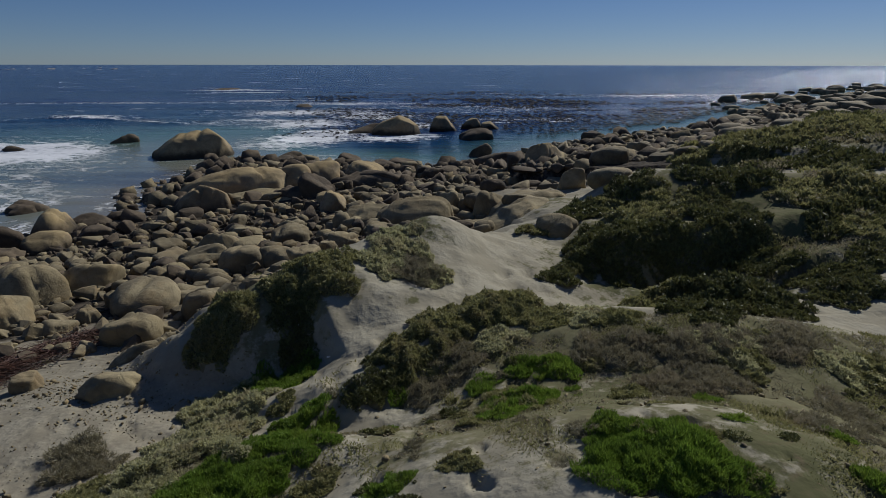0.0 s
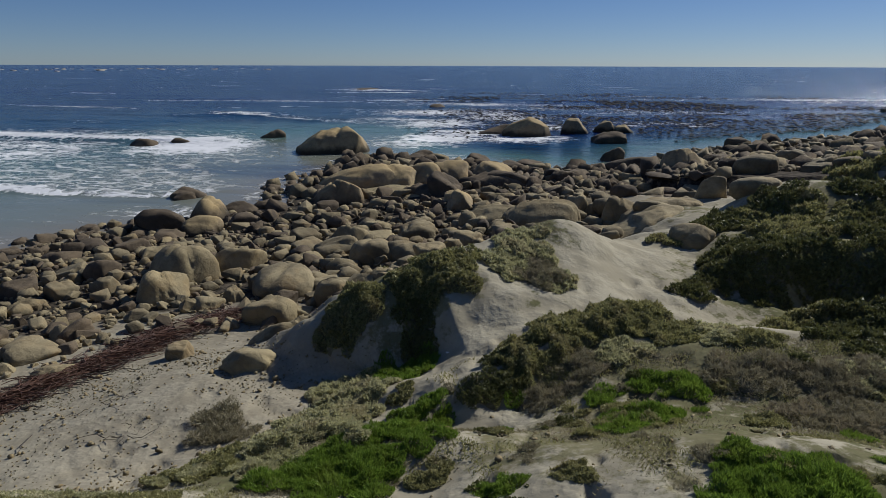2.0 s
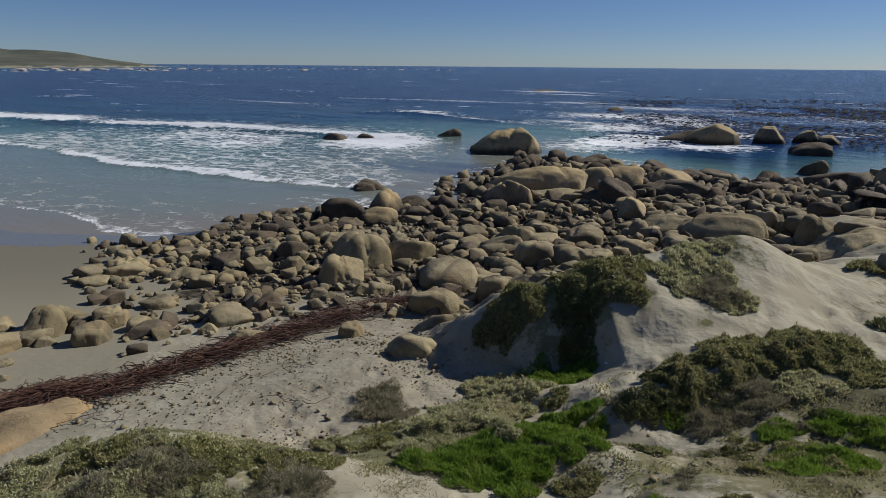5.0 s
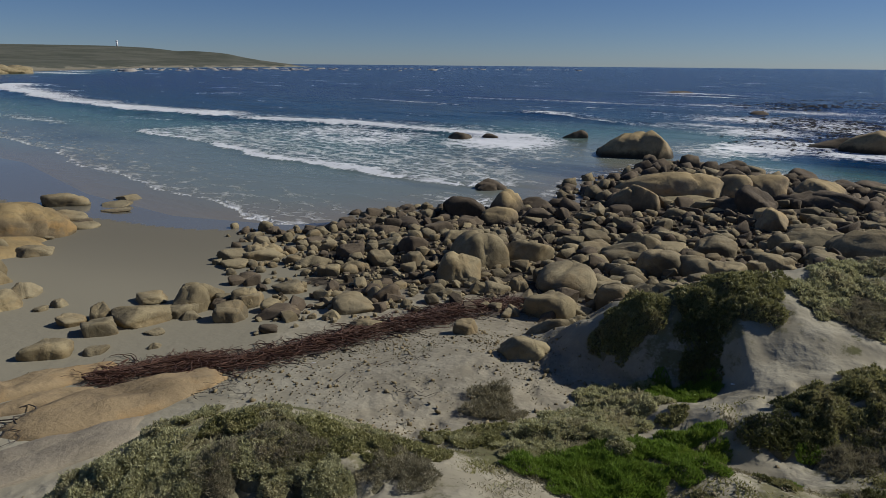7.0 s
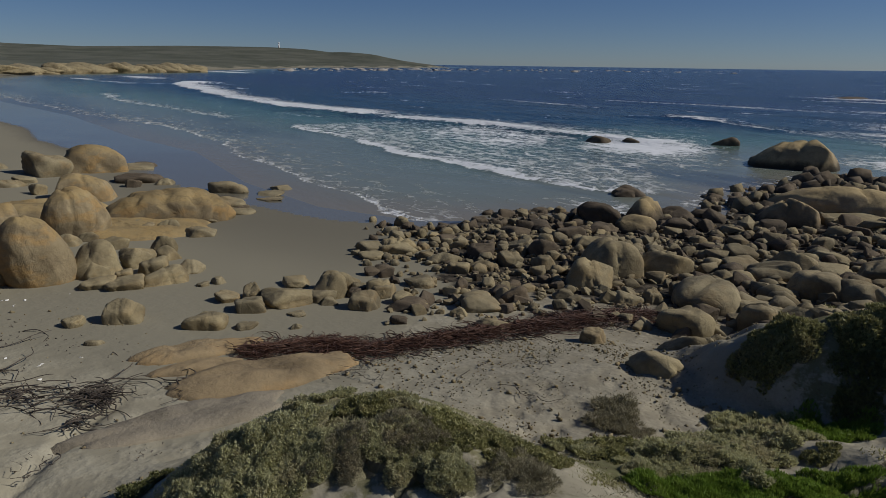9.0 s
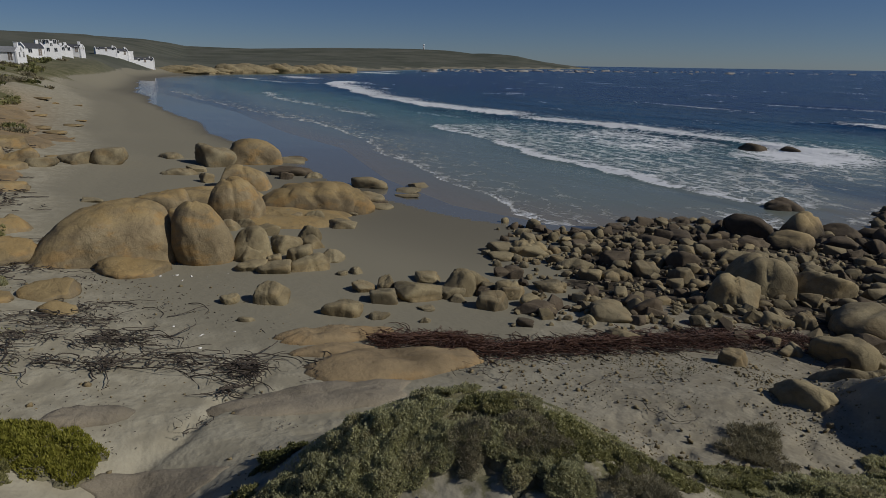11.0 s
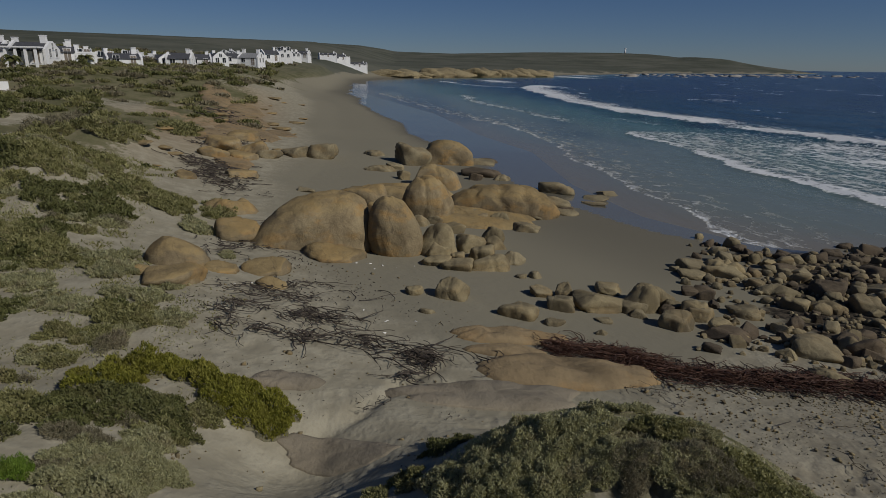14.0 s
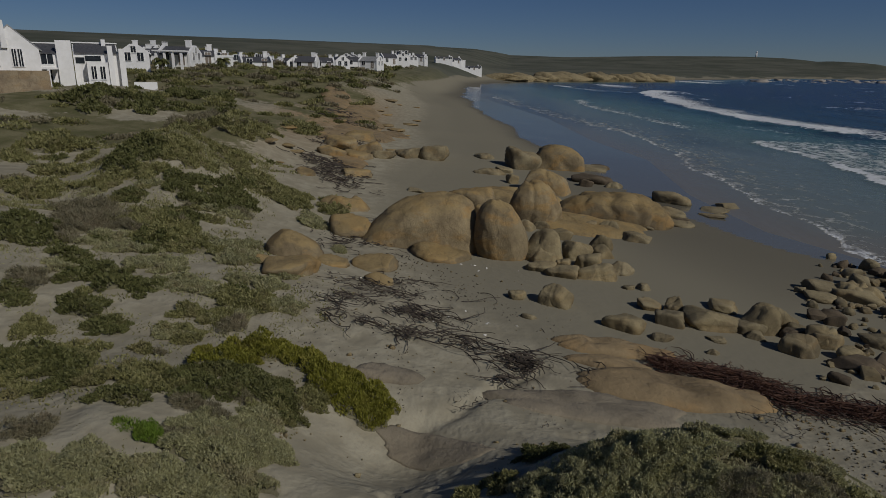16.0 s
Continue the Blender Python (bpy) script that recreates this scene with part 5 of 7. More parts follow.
def shrub(kind, x, y, s):
    """One sprawling bush: a ragged, uneven canopy of leaves over a core of twigs; s is its width."""
    leaves, tall, longer, wide, name, label = KINDS[kind]
    rng = veg_rng
    low = height(x, y)
    dist = math.dist((x, y, low), EYE_AT)
    size = (0.0042 if kind == "salt" else 0.0047) * max(dist, 7.0) * longer
    area = (s / dist * 1103) ** 2
    n = int(np.clip(area * {"mat": 0.48, "dry": 0.36, "salt": 0.54, "dark": 0.32}.get(kind, 0.44), 100, 7000))
    half, rise = s * 0.58, s * tall
    seed = int(rng.integers(1000))
    stretch, turn = rng.uniform(0.75, 1.3), rng.uniform(0, math.pi)
    c, sn = math.cos(turn), math.sin(turn)
    lump = {"mat": 0.25, "lime": 0.35}.get(kind, 0.24) * s + 0.07

    def canopy(u, v):
        """Plan place, ragged reach and height for places on the unit disc."""
        px, py = u * half * stretch, v * half / stretch
        px, py = px * c - py * sn, px * sn + py * c
        gx0, gy0 = x + px, y + py
        rho = np.hypot(u, v)
        reach = 0.50 + 0.85 * rough(gx0, gy0, lump * 1.4, seed, 2)
        bulge = np.sqrt(np.clip(1 - (rho / 1.15) ** 2, 0, 1))
        h = rise * bulge * (0.12 + 1.75 * rough(gx0, gy0, lump, seed + 7, 3) ** 1.5)
        return px, py, rho < reach, h, np.clip(ground(gx0, gy0) - low, -0.8, 1.0)

    a, r = rng.uniform(0, 2 * math.pi, 2 * n), np.sqrt(rng.random(2 * n)) * 1.12
    u, v = np.cos(a) * r, np.sin(a) * r
    px, py, ok, h, lift = canopy(u, v)
    pick = np.flatnonzero(ok)[:n]
    u, v, px, py, h, lift = (q[pick] for q in (u, v, px, py, h, lift))
    m = len(pick)
    depth = np.where(rng.random(m) < 0.07, rng.uniform(1.0, 1.25, m), 1 - 0.5 * rng.random(m) ** 2.2)
    local = np.stack([px, py, lift + h * depth + 0.01], -1)
    up = {"mat": 1.6, "lime": 1.5}.get(kind, 0.8)
    way = np.stack([px / half * 0.8, py / half * 0.8, np.full(m, up)], -1) + rng.normal(size=(m, 3)) * 0.55
    verts, quads = leaf_cloud(local, way, size, rng, wide)
    if kind == "olive" and dist > 15:
        name, label = ("heath_bush", label) if dist < 26 else ("dune_heath", "low olive-green heath on the sandy back dune")
    if kind == "dark" and dist > 21.5:
        name = "dark_heath"
    if kind == "salt" and dist > 9.2:
        name = "grey_saltbush"
    ob = new(name, quad_mesh(name, verts, quads, leaves, False))
    ob.matrix_basis = pose(x, y, low - 0.02)
    # core of twigs under the leaves
    ga, gr = np.meshgrid(np.linspace(0, 2 * math.pi, 11), np.linspace(0.03, 1.1, 4), indexing="ij")
    px, py, ok, h, lift = canopy((np.cos(ga) * gr).ravel(), (np.sin(ga) * gr).ravel())
    z = lift + np.where(ok, h * (0.40 if kind == "dry" else 0.58), 0) - np.where(ok, 0.02, 0.12)
    idx = np.arange(11 * 4).reshape(11, 4)
    cells4 = np.stack([idx[:-1, :-1], idx[:-1, 1:], idx[1:, 1:], idx[1:, :-1]], -1).reshape(-1, 4)[:, ::-1]
    part("core", quad_mesh("core", np.stack([px, py, z], -1), cells4, TWIG), ob)
    return tagged(ob, label, "bush", "bushes on the dunes")


def thicket(kind, x, y, a, b, turn, s):
    """Bushes growing together over an oval; turn is the heading away from the camera."""
    rng = veg_rng
    n = int(np.clip(math.pi * a * b / (0.55 * s * s), 2, 11))
    s = min(max(s, math.sqrt(math.pi * a * b / (n * 0.55))), 1.7 * s)
    c, sn = math.cos(radians(turn)), math.sin(radians(turn))
    for k in range(n):
        r, w = math.sqrt((k + 0.5) / n), 2.4 * k + rng.uniform(0, 0.8)
        u, v = a * r * math.cos(w) * 0.85, b * r * math.sin(w) * 0.85
        shrub(kind, x + u * c - v * sn, y + u * sn + v * c, s * rng.uniform(0.55, 1.25))


# dark bushes crowd the shaded dune faces, adding shade through their leaf colour
thicket("dark", 14.76, 21.13, 0.78, 1.30, -35, 1.0)
thicket("dark", 12.86, 19.47, 1.09, 1.54, -33, 1.0)
thicket("olive", 12.99, 21.80, 1.41, 1.06, -31, 1.0)
thicket("olive", 13.35, 18.85, 0.62, 1.66, -35, 0.9)
thicket("dark", -10.53, -8.50, 0.54, 1.14, 129, 0.6)
thicket("olive", -9.04, -7.36, 0.43, 0.45, 129, 0.5)
thicket("olive", -11.24, -7.94, 0.52, 0.75, 125, 0.5)
thicket("dark", -9.51, -6.98, 0.49, 0.60, 126, 0.55)
thicket("olive", -9.78, -6.23, 0.61, 0.67, 123, 0.55)
thicket("dark", -8.85, -5.83, 0.56, 0.33, 123, 0.5)
thicket("olive", -9.94, -5.51, 0.51, 0.62, 119, 0.5)
thicket("dark", -9.56, -5.04, 0.50, 0.35, 118, 0.5)
thicket("dark", -11.32, -5.00, 0.58, 0.60, 114, 0.5)
thicket("dark", -9.95, -4.50, 0.46, 0.45, 114, 0.5)
thicket("dark", -10.43, -3.83, 0.49, 0.60, 110, 0.5)
thicket("olive", -9.82, -3.55, 0.36, 0.33, 110, 0.45)
thicket("mat", -8.02, -4.97, 0.36, 0.29, 122, 0.4)
thicket("salt", -8.29, -3.99, 0.53, 0.62, 116, 0.6)
thicket("salt", -7.72, -3.45, 0.46, 0.67, 114, 0.6)
thicket("salt", -7.22, -3.90, 0.47, 0.47, 118, 0.6)
thicket("salt", -7.05, -4.59, 0.46, 0.37, 123, 0.55)
thicket("salt", -6.83, -5.36, 0.60, 0.37, 128, 0.55)
thicket("salt", -6.96, -6.12, 0.38, 0.40, 131, 0.5)
thicket("salt", -6.59, -4.65, 0.58, 0.20, 125, 0.5)
thicket("salt", -7.10, -3.40, 0.55, 0.20, 116, 0.5)
thicket("dry", -7.65, -6.50, 0.41, 0.25, 130, 0.4)
thicket("salt", -15.82, -7.85, 0.70, 0.70, 116, 0.45)
thicket("salt", -23.94, -4.81, 0.23, 0.80, 101, 0.3)
thicket("dark", 11.75, 16.34, 0.54, 1.33, -36, 0.8)
thicket("dark", 10.24, 15.32, 0.88, 1.28, -34, 0.8)
thicket("dark", 9.98, 16.98, 0.81, 0.72, -30, 0.7)
thicket("dark", 10.41, 14.06, 0.41, 0.56, -37, 0.7)
thicket("dark", 9.48, 14.05, 0.82, 0.54, -34, 0.7)
thicket("dark", 6.79, 13.59, 1.18, 1.16, -27, 0.65)
thicket("dark", 7.59, 13.06, 0.76, 1.09, -30, 0.65)
thicket("dark", 5.89, 13.62, 0.66, 0.87, -23, 0.6)
thicket("dry", 5.71, 10.18, 0.81, 0.52, -29, 0.5)
thicket("dry", 4.82, 10.24, 0.61, 0.50, -25, 0.5)
thicket("dry", 6.57, 10.45, 0.41, 0.57, -32, 0.45)
thicket("salt", 7.01, 9.78, 0.49, 0.62, -36, 0.45)
thicket("olive", 7.39, 9.66, 0.29, 0.66, -37, 0.45)
thicket("dry", 6.01, 8.17, 0.38, 0.69, -36, 0.45)
thicket("dry", 4.82, 7.23, 0.30, 0.42, -34, 0.4)
thicket("dry", 5.57, 7.07, 0.22, 0.32, -38, 0.4)
thicket("mat", 1.98, 5.96, 0.44, 0.44, -18, 0.5)
thicket("mat", 2.46, 5.77, 0.48, 0.47, -23, 0.5)
thicket("mat", 2.80, 5.54, 0.35, 0.37, -27, 0.5)
thicket("mat", 2.12, 5.42, 0.63, 0.20, -21, 0.5)
thicket("mat", 4.57, 5.64, 0.15, 0.30, -39, 0.4)
thicket("olive", 22.28, 40.31, 2.53, 2.45, -29, 1.4)
thicket("olive", 25.50, 41.00, 2.20, 3.58, -32, 1.4)
thicket("olive", 26.62, 39.35, 1.41, 3.37, -34, 1.4)
thicket("dark", 18.50, 36.75, 1.66, 1.72, -27, 1.3)
thicket("dark", 20.19, 33.90, 1.85, 2.25, -31, 1.4)
thicket("dark", 21.99, 32.46, 1.18, 2.73, -34, 1.4)
thicket("olive", 14.77, 22.52, 1.24, 1.94, -33, 1.3)
thicket("salt", -4.72, 11.00, 0.70, 0.95, 23, 0.65)
thicket("salt", -4.17, 8.30, 0.50, 0.78, 27, 0.6)
thicket("salt", -3.97, 10.98, 0.58, 0.83, 20, 0.6)
thicket("salt", -4.27, 7.54, 0.42, 0.62, 29, 0.55)
thicket("salt", -3.32, 8.05, 0.43, 0.57, 22, 0.55)
thicket("salt", -4.32, 6.99, 0.39, 0.37, 32, 0.5)
thicket("mat", -2.45, 9.57, 0.45, 0.36, 14, 0.5)
thicket("mat", -2.55, 8.17, 0.48, 0.52, 17, 0.5)
thicket("mat", -2.89, 7.57, 0.49, 0.50, 21, 0.5)
thicket("mat", -3.25, 7.17, 0.51, 0.45, 24, 0.5)
thicket("mat", -3.58, 6.82, 0.46, 0.24, 28, 0.5)
thicket("mat", -2.50, 7.13, 0.43, 0.29, 19, 0.45)
thicket("olive", -5.41, 7.87, 0.44, 0.59, 34, 0.45)
thicket("dry", -5.98, 9.48, 0.37, 0.53, 32, 0.4)
thicket("salt", -8.31, -3.68, 0.56, 0.50, 114, 0.6)
thicket("salt", -8.47, -3.23, 0.41, 0.51, 111, 0.6)
thicket("salt", -8.97, -3.58, 0.47, 0.46, 112, 0.55)
thicket("salt", -8.79, -4.04, 0.42, 0.41, 115, 0.5)
thicket("dry", -9.14, -4.53, 0.38, 0.32, 116, 0.45)
# near face of the mound: dark leaf colour deepens its shade
thicket("dark", 4.08, 17.59, 0.65, 0.33, -13, 0.5)
thicket("dark", 5.33, 17.96, 0.81, 0.20, -17, 0.6)
thicket("dark", 6.44, 17.96, 0.80, 0.20, -20, 0.6)
thicket("dark", 7.75, 18.32, 0.81, 0.23, -23, 0.7)
thicket("dark", 8.76, 18.12, 0.80, 0.40, -26, 0.7)
thicket("dark", 9.69, 18.82, 0.49, 0.34, -27, 0.8)
thicket("dark", 5.61, 17.55, 0.96, 0.20, -18, 0.6)
thicket("dark", 7.21, 17.87, 0.96, 0.20, -22, 0.6)
thicket("dark", 4.60, 18.17, 0.66, 0.54, -14, 0.6)
thicket("dark", 6.15, 18.26, 0.81, 0.20, -19, 0.6)
thicket("dark", 8.46, 18.81, 0.82, 0.33, -24, 0.7)
thicket("dark", 9.46, 17.81, 0.47, 0.68, -28, 0.7)
thicket("dark", 4.84, 17.41, 0.80, 0.20, -16, 0.5)
thicket("dark", 3.34, 16.86, 0.47, 0.43, -11, 0.45)
thicket("olive", -5.32, 13.30, 0.61, 0.70, 22, 0.40)
thicket("olive", -7.59, 22.34, 1.89, 1.24, 19, 0.45)
thicket("olive", -3.43, 14.42, 1.06, 0.99, 13, 0.5)
thicket("olive", -2.88, 14.93, 0.65, 0.88, 11, 0.4)
thicket("dark", -3.55, 13.65, 0.66, 0.62, 15, 0.5)
thicket("dark", -3.26, 12.96, 0.37, 0.52, 14, 0.45)
thicket("olive", -4.17, 13.91, 0.76, 0.32, 17, 0.45)
thicket("olive", -5.09, 13.62, 0.55, 1.00, 20, 0.4)
thicket("salt", -1.56, 15.45, 0.56, 0.82, 6, 0.45)
thicket("dry", -0.59, 15.35, 0.66, 0.81, 2, 0.45)
thicket("salt", -0.21, 15.09, 0.50, 0.58, 1, 0.4)
thicket("salt", -1.21, 16.61, 0.86, 0.93, 4, 0.4)
thicket("mat", -3.50, 12.29, 0.95, 0.44, 16, 0.35)
thicket("olive", -3.01, 10.31, 0.32, 0.21, 16, 0.3)
thicket("salt", -4.58, 11.57, 0.80, 0.82, 22, 0.5)
thicket("salt", -3.78, 9.43, 0.51, 0.69, 22, 0.45)
thicket("dry", -6.58, 9.76, 0.50, 0.88, 34, 0.4)
thicket("olive", -4.85, 6.90, 0.28, 0.51, 35, 0.4)
thicket("salt", -5.42, 6.93, 0.49, 0.32, 38, 0.4)
thicket("mat", -2.27, 7.79, 0.68, 0.70, 16, 0.65)
thicket("mat", -2.98, 7.27, 0.70, 0.64, 22, 0.65)
thicket("mat", -3.38, 6.52, 0.54, 0.45, 27, 0.6)
thicket("mat", -2.52, 6.71, 0.53, 0.35, 21, 0.55)
thicket("mat", -2.20, 9.56, 0.41, 0.62, 13, 0.5)
thicket("salt", -4.40, 9.73, 1.03, 0.71, 24, 0.75)
thicket("salt", -4.17, 7.88, 0.45, 0.44, 28, 0.65)
thicket("salt", -3.94, 10.70, 0.69, 0.52, 20, 0.6)
thicket("mat", -3.48, 12.04, 0.69, 0.60, 16, 0.5)
thicket("mat", 1.15, 8.70, 0.59, 0.68, -7, 0.5)
thicket("mat", 1.99, 10.21, 0.43, 0.39, -11, 0.5)
thicket("olive", 1.10, 12.61, 1.05, 0.71, -5, 0.6)
thicket("olive", -0.01, 11.89, 0.68, 0.72, 0, 0.6)
thicket("dark", -59.23, -29.34, 4.38, 5.03, 116, 1.3)
thicket("dark", -70.89, -28.28, 3.71, 5.15, 112, 1.3)
thicket("olive", -43.62, -19.34, 1.74, 4.12, 114, 0.9)
thicket("dark", -28.23, -10.95, 1.54, 1.43, 111, 0.8)
thicket("dry", -20.27, -13.08, 0.75, 1.77, 123, 0.6)
thicket("olive", -21.66, -11.21, 1.20, 1.89, 117, 0.6)
thicket("olive", -20.51, -9.76, 0.86, 2.14, 115, 0.55)
thicket("olive", 0.68, 12.71, 1.21, 0.80, -3, 0.5)
thicket("olive", 1.67, 13.16, 0.62, 0.71, -7, 0.5)
thicket("olive", -0.13, 11.84, 0.63, 0.75, 1, 0.5)
thicket("olive", -0.77, 11.19, 0.42, 0.83, 4, 0.45)
thicket("olive", 2.22, 12.02, 0.62, 0.71, -10, 0.5)
thicket("salt", 2.91, 11.97, 0.54, 0.66, -14, 0.45)
thicket("dark", -1.11, 10.75, 0.45, 0.58, 6, 0.45)
thicket("olive", -0.42, 10.85, 0.81, 0.47, 2, 0.5)
thicket("dry", 0.27, 10.92, 0.59, 0.62, -1, 0.45)
thicket("salt", 1.08, 11.42, 0.61, 0.42, -5, 0.4)
thicket("dark", -0.90, 10.25, 0.52, 0.27, 5, 0.4)
thicket("dark", -1.39, 10.01, 0.31, 0.23, 8, 0.4)
thicket("dry", -0.17, 10.22, 0.51, 0.46, 1, 0.4)
thicket("olive", 3.45, 11.65, 0.41, 0.53, -16, 0.45)
thicket("olive", 4.95, 14.13, 0.75, 0.83, -19, 0.6)
thicket("dark", 5.94, 14.02, 0.95, 1.27, -23, 0.7)
thicket("dark", 6.77, 13.51, 0.70, 1.35, -27, 0.6)
thicket("dark", 5.12, 11.48, 0.73, 0.75, -24, 0.5)
thicket("dry", 2.90, 10.33, 0.59, 0.65, -16, 0.5)
thicket("dry", 3.84, 10.14, 0.85, 0.61, -21, 0.5)
thicket("dry", 4.59, 10.06, 0.56, 0.52, -25, 0.45)
thicket("mat", 1.75, 10.06, 0.60, 0.45, -10, 0.32)
thicket("olive", 1.09, 8.94, 0.49, 0.68, -7, 0.4)
thicket("mat", 0.70, 9.89, 0.29, 0.38, -4, 0.3)
thicket("salt", 5.08, 10.22, 0.65, 0.76, -26, 0.45)
thicket("dry", 3.70, 8.90, 0.59, 0.49, -23, 0.4)
thicket("dry", 4.40, 8.92, 0.50, 0.57, -26, 0.4)
thicket("olive", 5.19, 9.49, 0.24, 0.64, -29, 0.45)
thicket("olive", 2.95, 8.56, 0.33, 0.35, -19, 0.35)
thicket("mat", 2.10, 6.03, 0.54, 0.44, -19, 0.45)
thicket("mat", 2.62, 5.94, 0.52, 0.50, -24, 0.45)
thicket("mat", 2.23, 5.72, 0.68, 0.20, -21, 0.45)
thicket("mat", 2.09, 6.43, 0.28, 0.20, -18, 0.35)
thicket("mat", -0.68, 6.34, 0.37, 0.20, 6, 0.35)
thicket("olive", -1.71, 6.84, 0.22, 0.20, 14, 0.3)
thicket("olive", 0.18, 6.36, 0.23, 0.29, -2, 0.3)
thicket("dry", -0.40, 7.19, 0.26, 0.27, 3, 0.3)
thicket("dark", 5.02, 19.36, 1.13, 1.37, -15, 0.7)
thicket("olive", 6.96, 21.06, 1.20, 1.67, -18, 0.8)
thicket("olive", 8.64, 22.54, 1.46, 0.86, -21, 0.9)
thicket("dark", 9.25, 20.84, 1.35, 1.87, -24, 0.9)
thicket("dark", 7.10, 23.64, 1.24, 0.84, -17, 0.8)
thicket("dark", 9.51, 19.39, 0.83, 1.66, -26, 0.9)
thicket("dark", 5.25, 22.90, 0.92, 1.48, -13, 0.6)
thicket("olive", 6.27, 23.24, 0.72, 0.75, -15, 0.6)
thicket("dark", 6.70, 18.65, 1.15, 0.66, -20, 0.7)
thicket("dark", 7.96, 18.62, 0.98, 0.30, -23, 0.8)
thicket("dark", 4.88, 17.89, 0.97, 0.20, -15, 0.6)
thicket("dark", 9.13, 18.40, 0.72, 0.50, -26, 0.8)
thicket("dark", 3.75, 17.48, 0.56, 0.32, -12, 0.5)
thicket("olive", 3.10, 21.31, 0.58, 0.51, -8, 0.5)
thicket("olive", 18.10, 42.38, 2.48, 4.73, -23, 1.3)
thicket("olive", 20.23, 42.33, 1.26, 3.07, -26, 1.3)
thicket("olive", 15.34, 38.44, 1.30, 2.63, -22, 1.2)
thicket("dark", 10.62, 24.02, 1.22, 2.34, -24, 1.3)
thicket("dark", 12.01, 24.20, 0.61, 1.64, -26, 1.3)
thicket("olive", 17.64, 37.07, 1.24, 1.93, -25, 1.2)
thicket("salt", -6.04, 3.31, 0.77, 0.44, 61, 0.5)
thicket("salt", -6.61, 2.57, 0.55, 0.41, 69, 0.5)
thicket("dry", -5.83, 3.93, 0.51, 0.44, 56, 0.45)
thicket("olive", -5.65, 4.52, 0.45, 0.39, 51, 0.45)
thicket("salt", -6.73, 4.21, 0.48, 0.35, 58, 0.45)
thicket("olive", -5.15, 4.66, 0.44, 0.39, 48, 0.45)
thicket("salt", -5.17, 3.75, 0.54, 0.25, 54, 0.5)
thicket("olive", -4.94, 5.55, 0.39, 0.42, 42, 0.45)
thicket("olive", -5.80, 7.30, 0.39, 0.54, 38, 0.45)
thicket("dry", -4.54, 4.66, 0.49, 0.42, 44, 0.45)
thicket("salt", -5.72, 5.44, 0.29, 0.23, 46, 0.35)
thicket("salt", -7.11, 1.53, 0.94, 0.83, 78, 0.55)
thicket("salt", -6.76, 2.53, 0.76, 0.78, 69, 0.55)
thicket("salt", -7.91, 3.63, 0.53, 0.43, 65, 0.45)
thicket("salt", -6.38, 1.94, 1.01, 0.21, 73, 0.55)
thicket("dry", -6.01, 2.92, 0.63, 0.32, 64, 0.5)
thicket("salt", -5.97, 3.65, 0.43, 0.45, 59, 0.45)
thicket("olive", -6.74, 3.83, 0.39, 0.31, 60, 0.4)
thicket("olive", -5.55, 3.94, 0.41, 0.29, 55, 0.4)
thicket("dark", -9.03, 1.23, 0.39, 0.87, 82, 0.4)
thicket("olive", -7.72, 0.33, 0.58, 0.27, 88, 0.4)
thicket("lime", -11.59, -5.08, 0.53, 0.63, 114, 0.5)
thicket("lime", -12.19, -4.68, 0.56, 0.64, 111, 0.5)
thicket("lime", -12.54, -4.16, 0.58, 0.60, 108, 0.5)
thicket("lime", -12.31, -3.48, 0.46, 0.58, 106, 0.5)
thicket("lime", -11.83, -2.87, 0.45, 0.63, 104, 0.5)
thicket("lime", -11.43, -2.35, 0.42, 0.60, 102, 0.5)
thicket("lime", -11.33, -1.87, 0.39, 0.47, 99, 0.5)
thicket("lime", -11.00, -2.15, 0.38, 0.29, 101, 0.45)
thicket("dark", -10.35, -5.23, 0.47, 0.54, 117, 0.5)
thicket("dark", -10.64, -4.74, 0.49, 0.48, 114, 0.5)
thicket("dark", -10.94, -4.22, 0.51, 0.49, 111, 0.5)
thicket("dark", -10.64, -3.60, 0.40, 0.59, 109, 0.5)
thicket("dark", -10.06, -3.38, 0.34, 0.35, 109, 0.45)
thicket("olive", -10.90, -3.01, 0.26, 0.59, 105, 0.4)
thicket("dry", -9.91, -4.17, 0.33, 0.31, 113, 0.35)
thicket("salt", -8.46, -3.62, 0.53, 0.61, 113, 0.5)
thicket("salt", -9.28, -3.59, 0.40, 0.38, 111, 0.45)
thicket("salt", -8.54, -4.38, 0.44, 0.35, 117, 0.45)
thicket("salt", -7.99, -4.24, 0.45, 0.24, 118, 0.45)
thicket("salt", -8.02, -3.86, 0.46, 0.20, 116, 0.4)
thicket("dry", -8.17, -4.44, 0.23, 0.21, 119, 0.35)
thicket("salt", -19.99, -7.40, 0.78, 1.65, 110, 0.5)
thicket("olive", -15.26, -5.81, 0.88, 0.77, 111, 0.4)
thicket("salt", -15.37, -4.72, 0.56, 0.59, 107, 0.35)
thicket("salt", -15.67, -7.03, 0.55, 0.59, 114, 0.35)
thicket("salt", -16.86, -5.89, 0.75, 0.65, 109, 0.4)
thicket("salt", -13.97, -5.87, 0.56, 0.38, 113, 0.35)
thicket("olive", -12.92, -6.45, 0.29, 0.60, 117, 0.5)
thicket("olive", -14.05, -6.67, 0.37, 0.39, 115, 0.4)
thicket("dark", -30.46, -15.93, 1.26, 3.06, 118, 1.1)
thicket("dark", -30.95, -17.06, 0.57, 1.55, 119, 0.9)
thicket("dark", -27.18, -12.40, 0.71, 1.14, 115, 0.8)
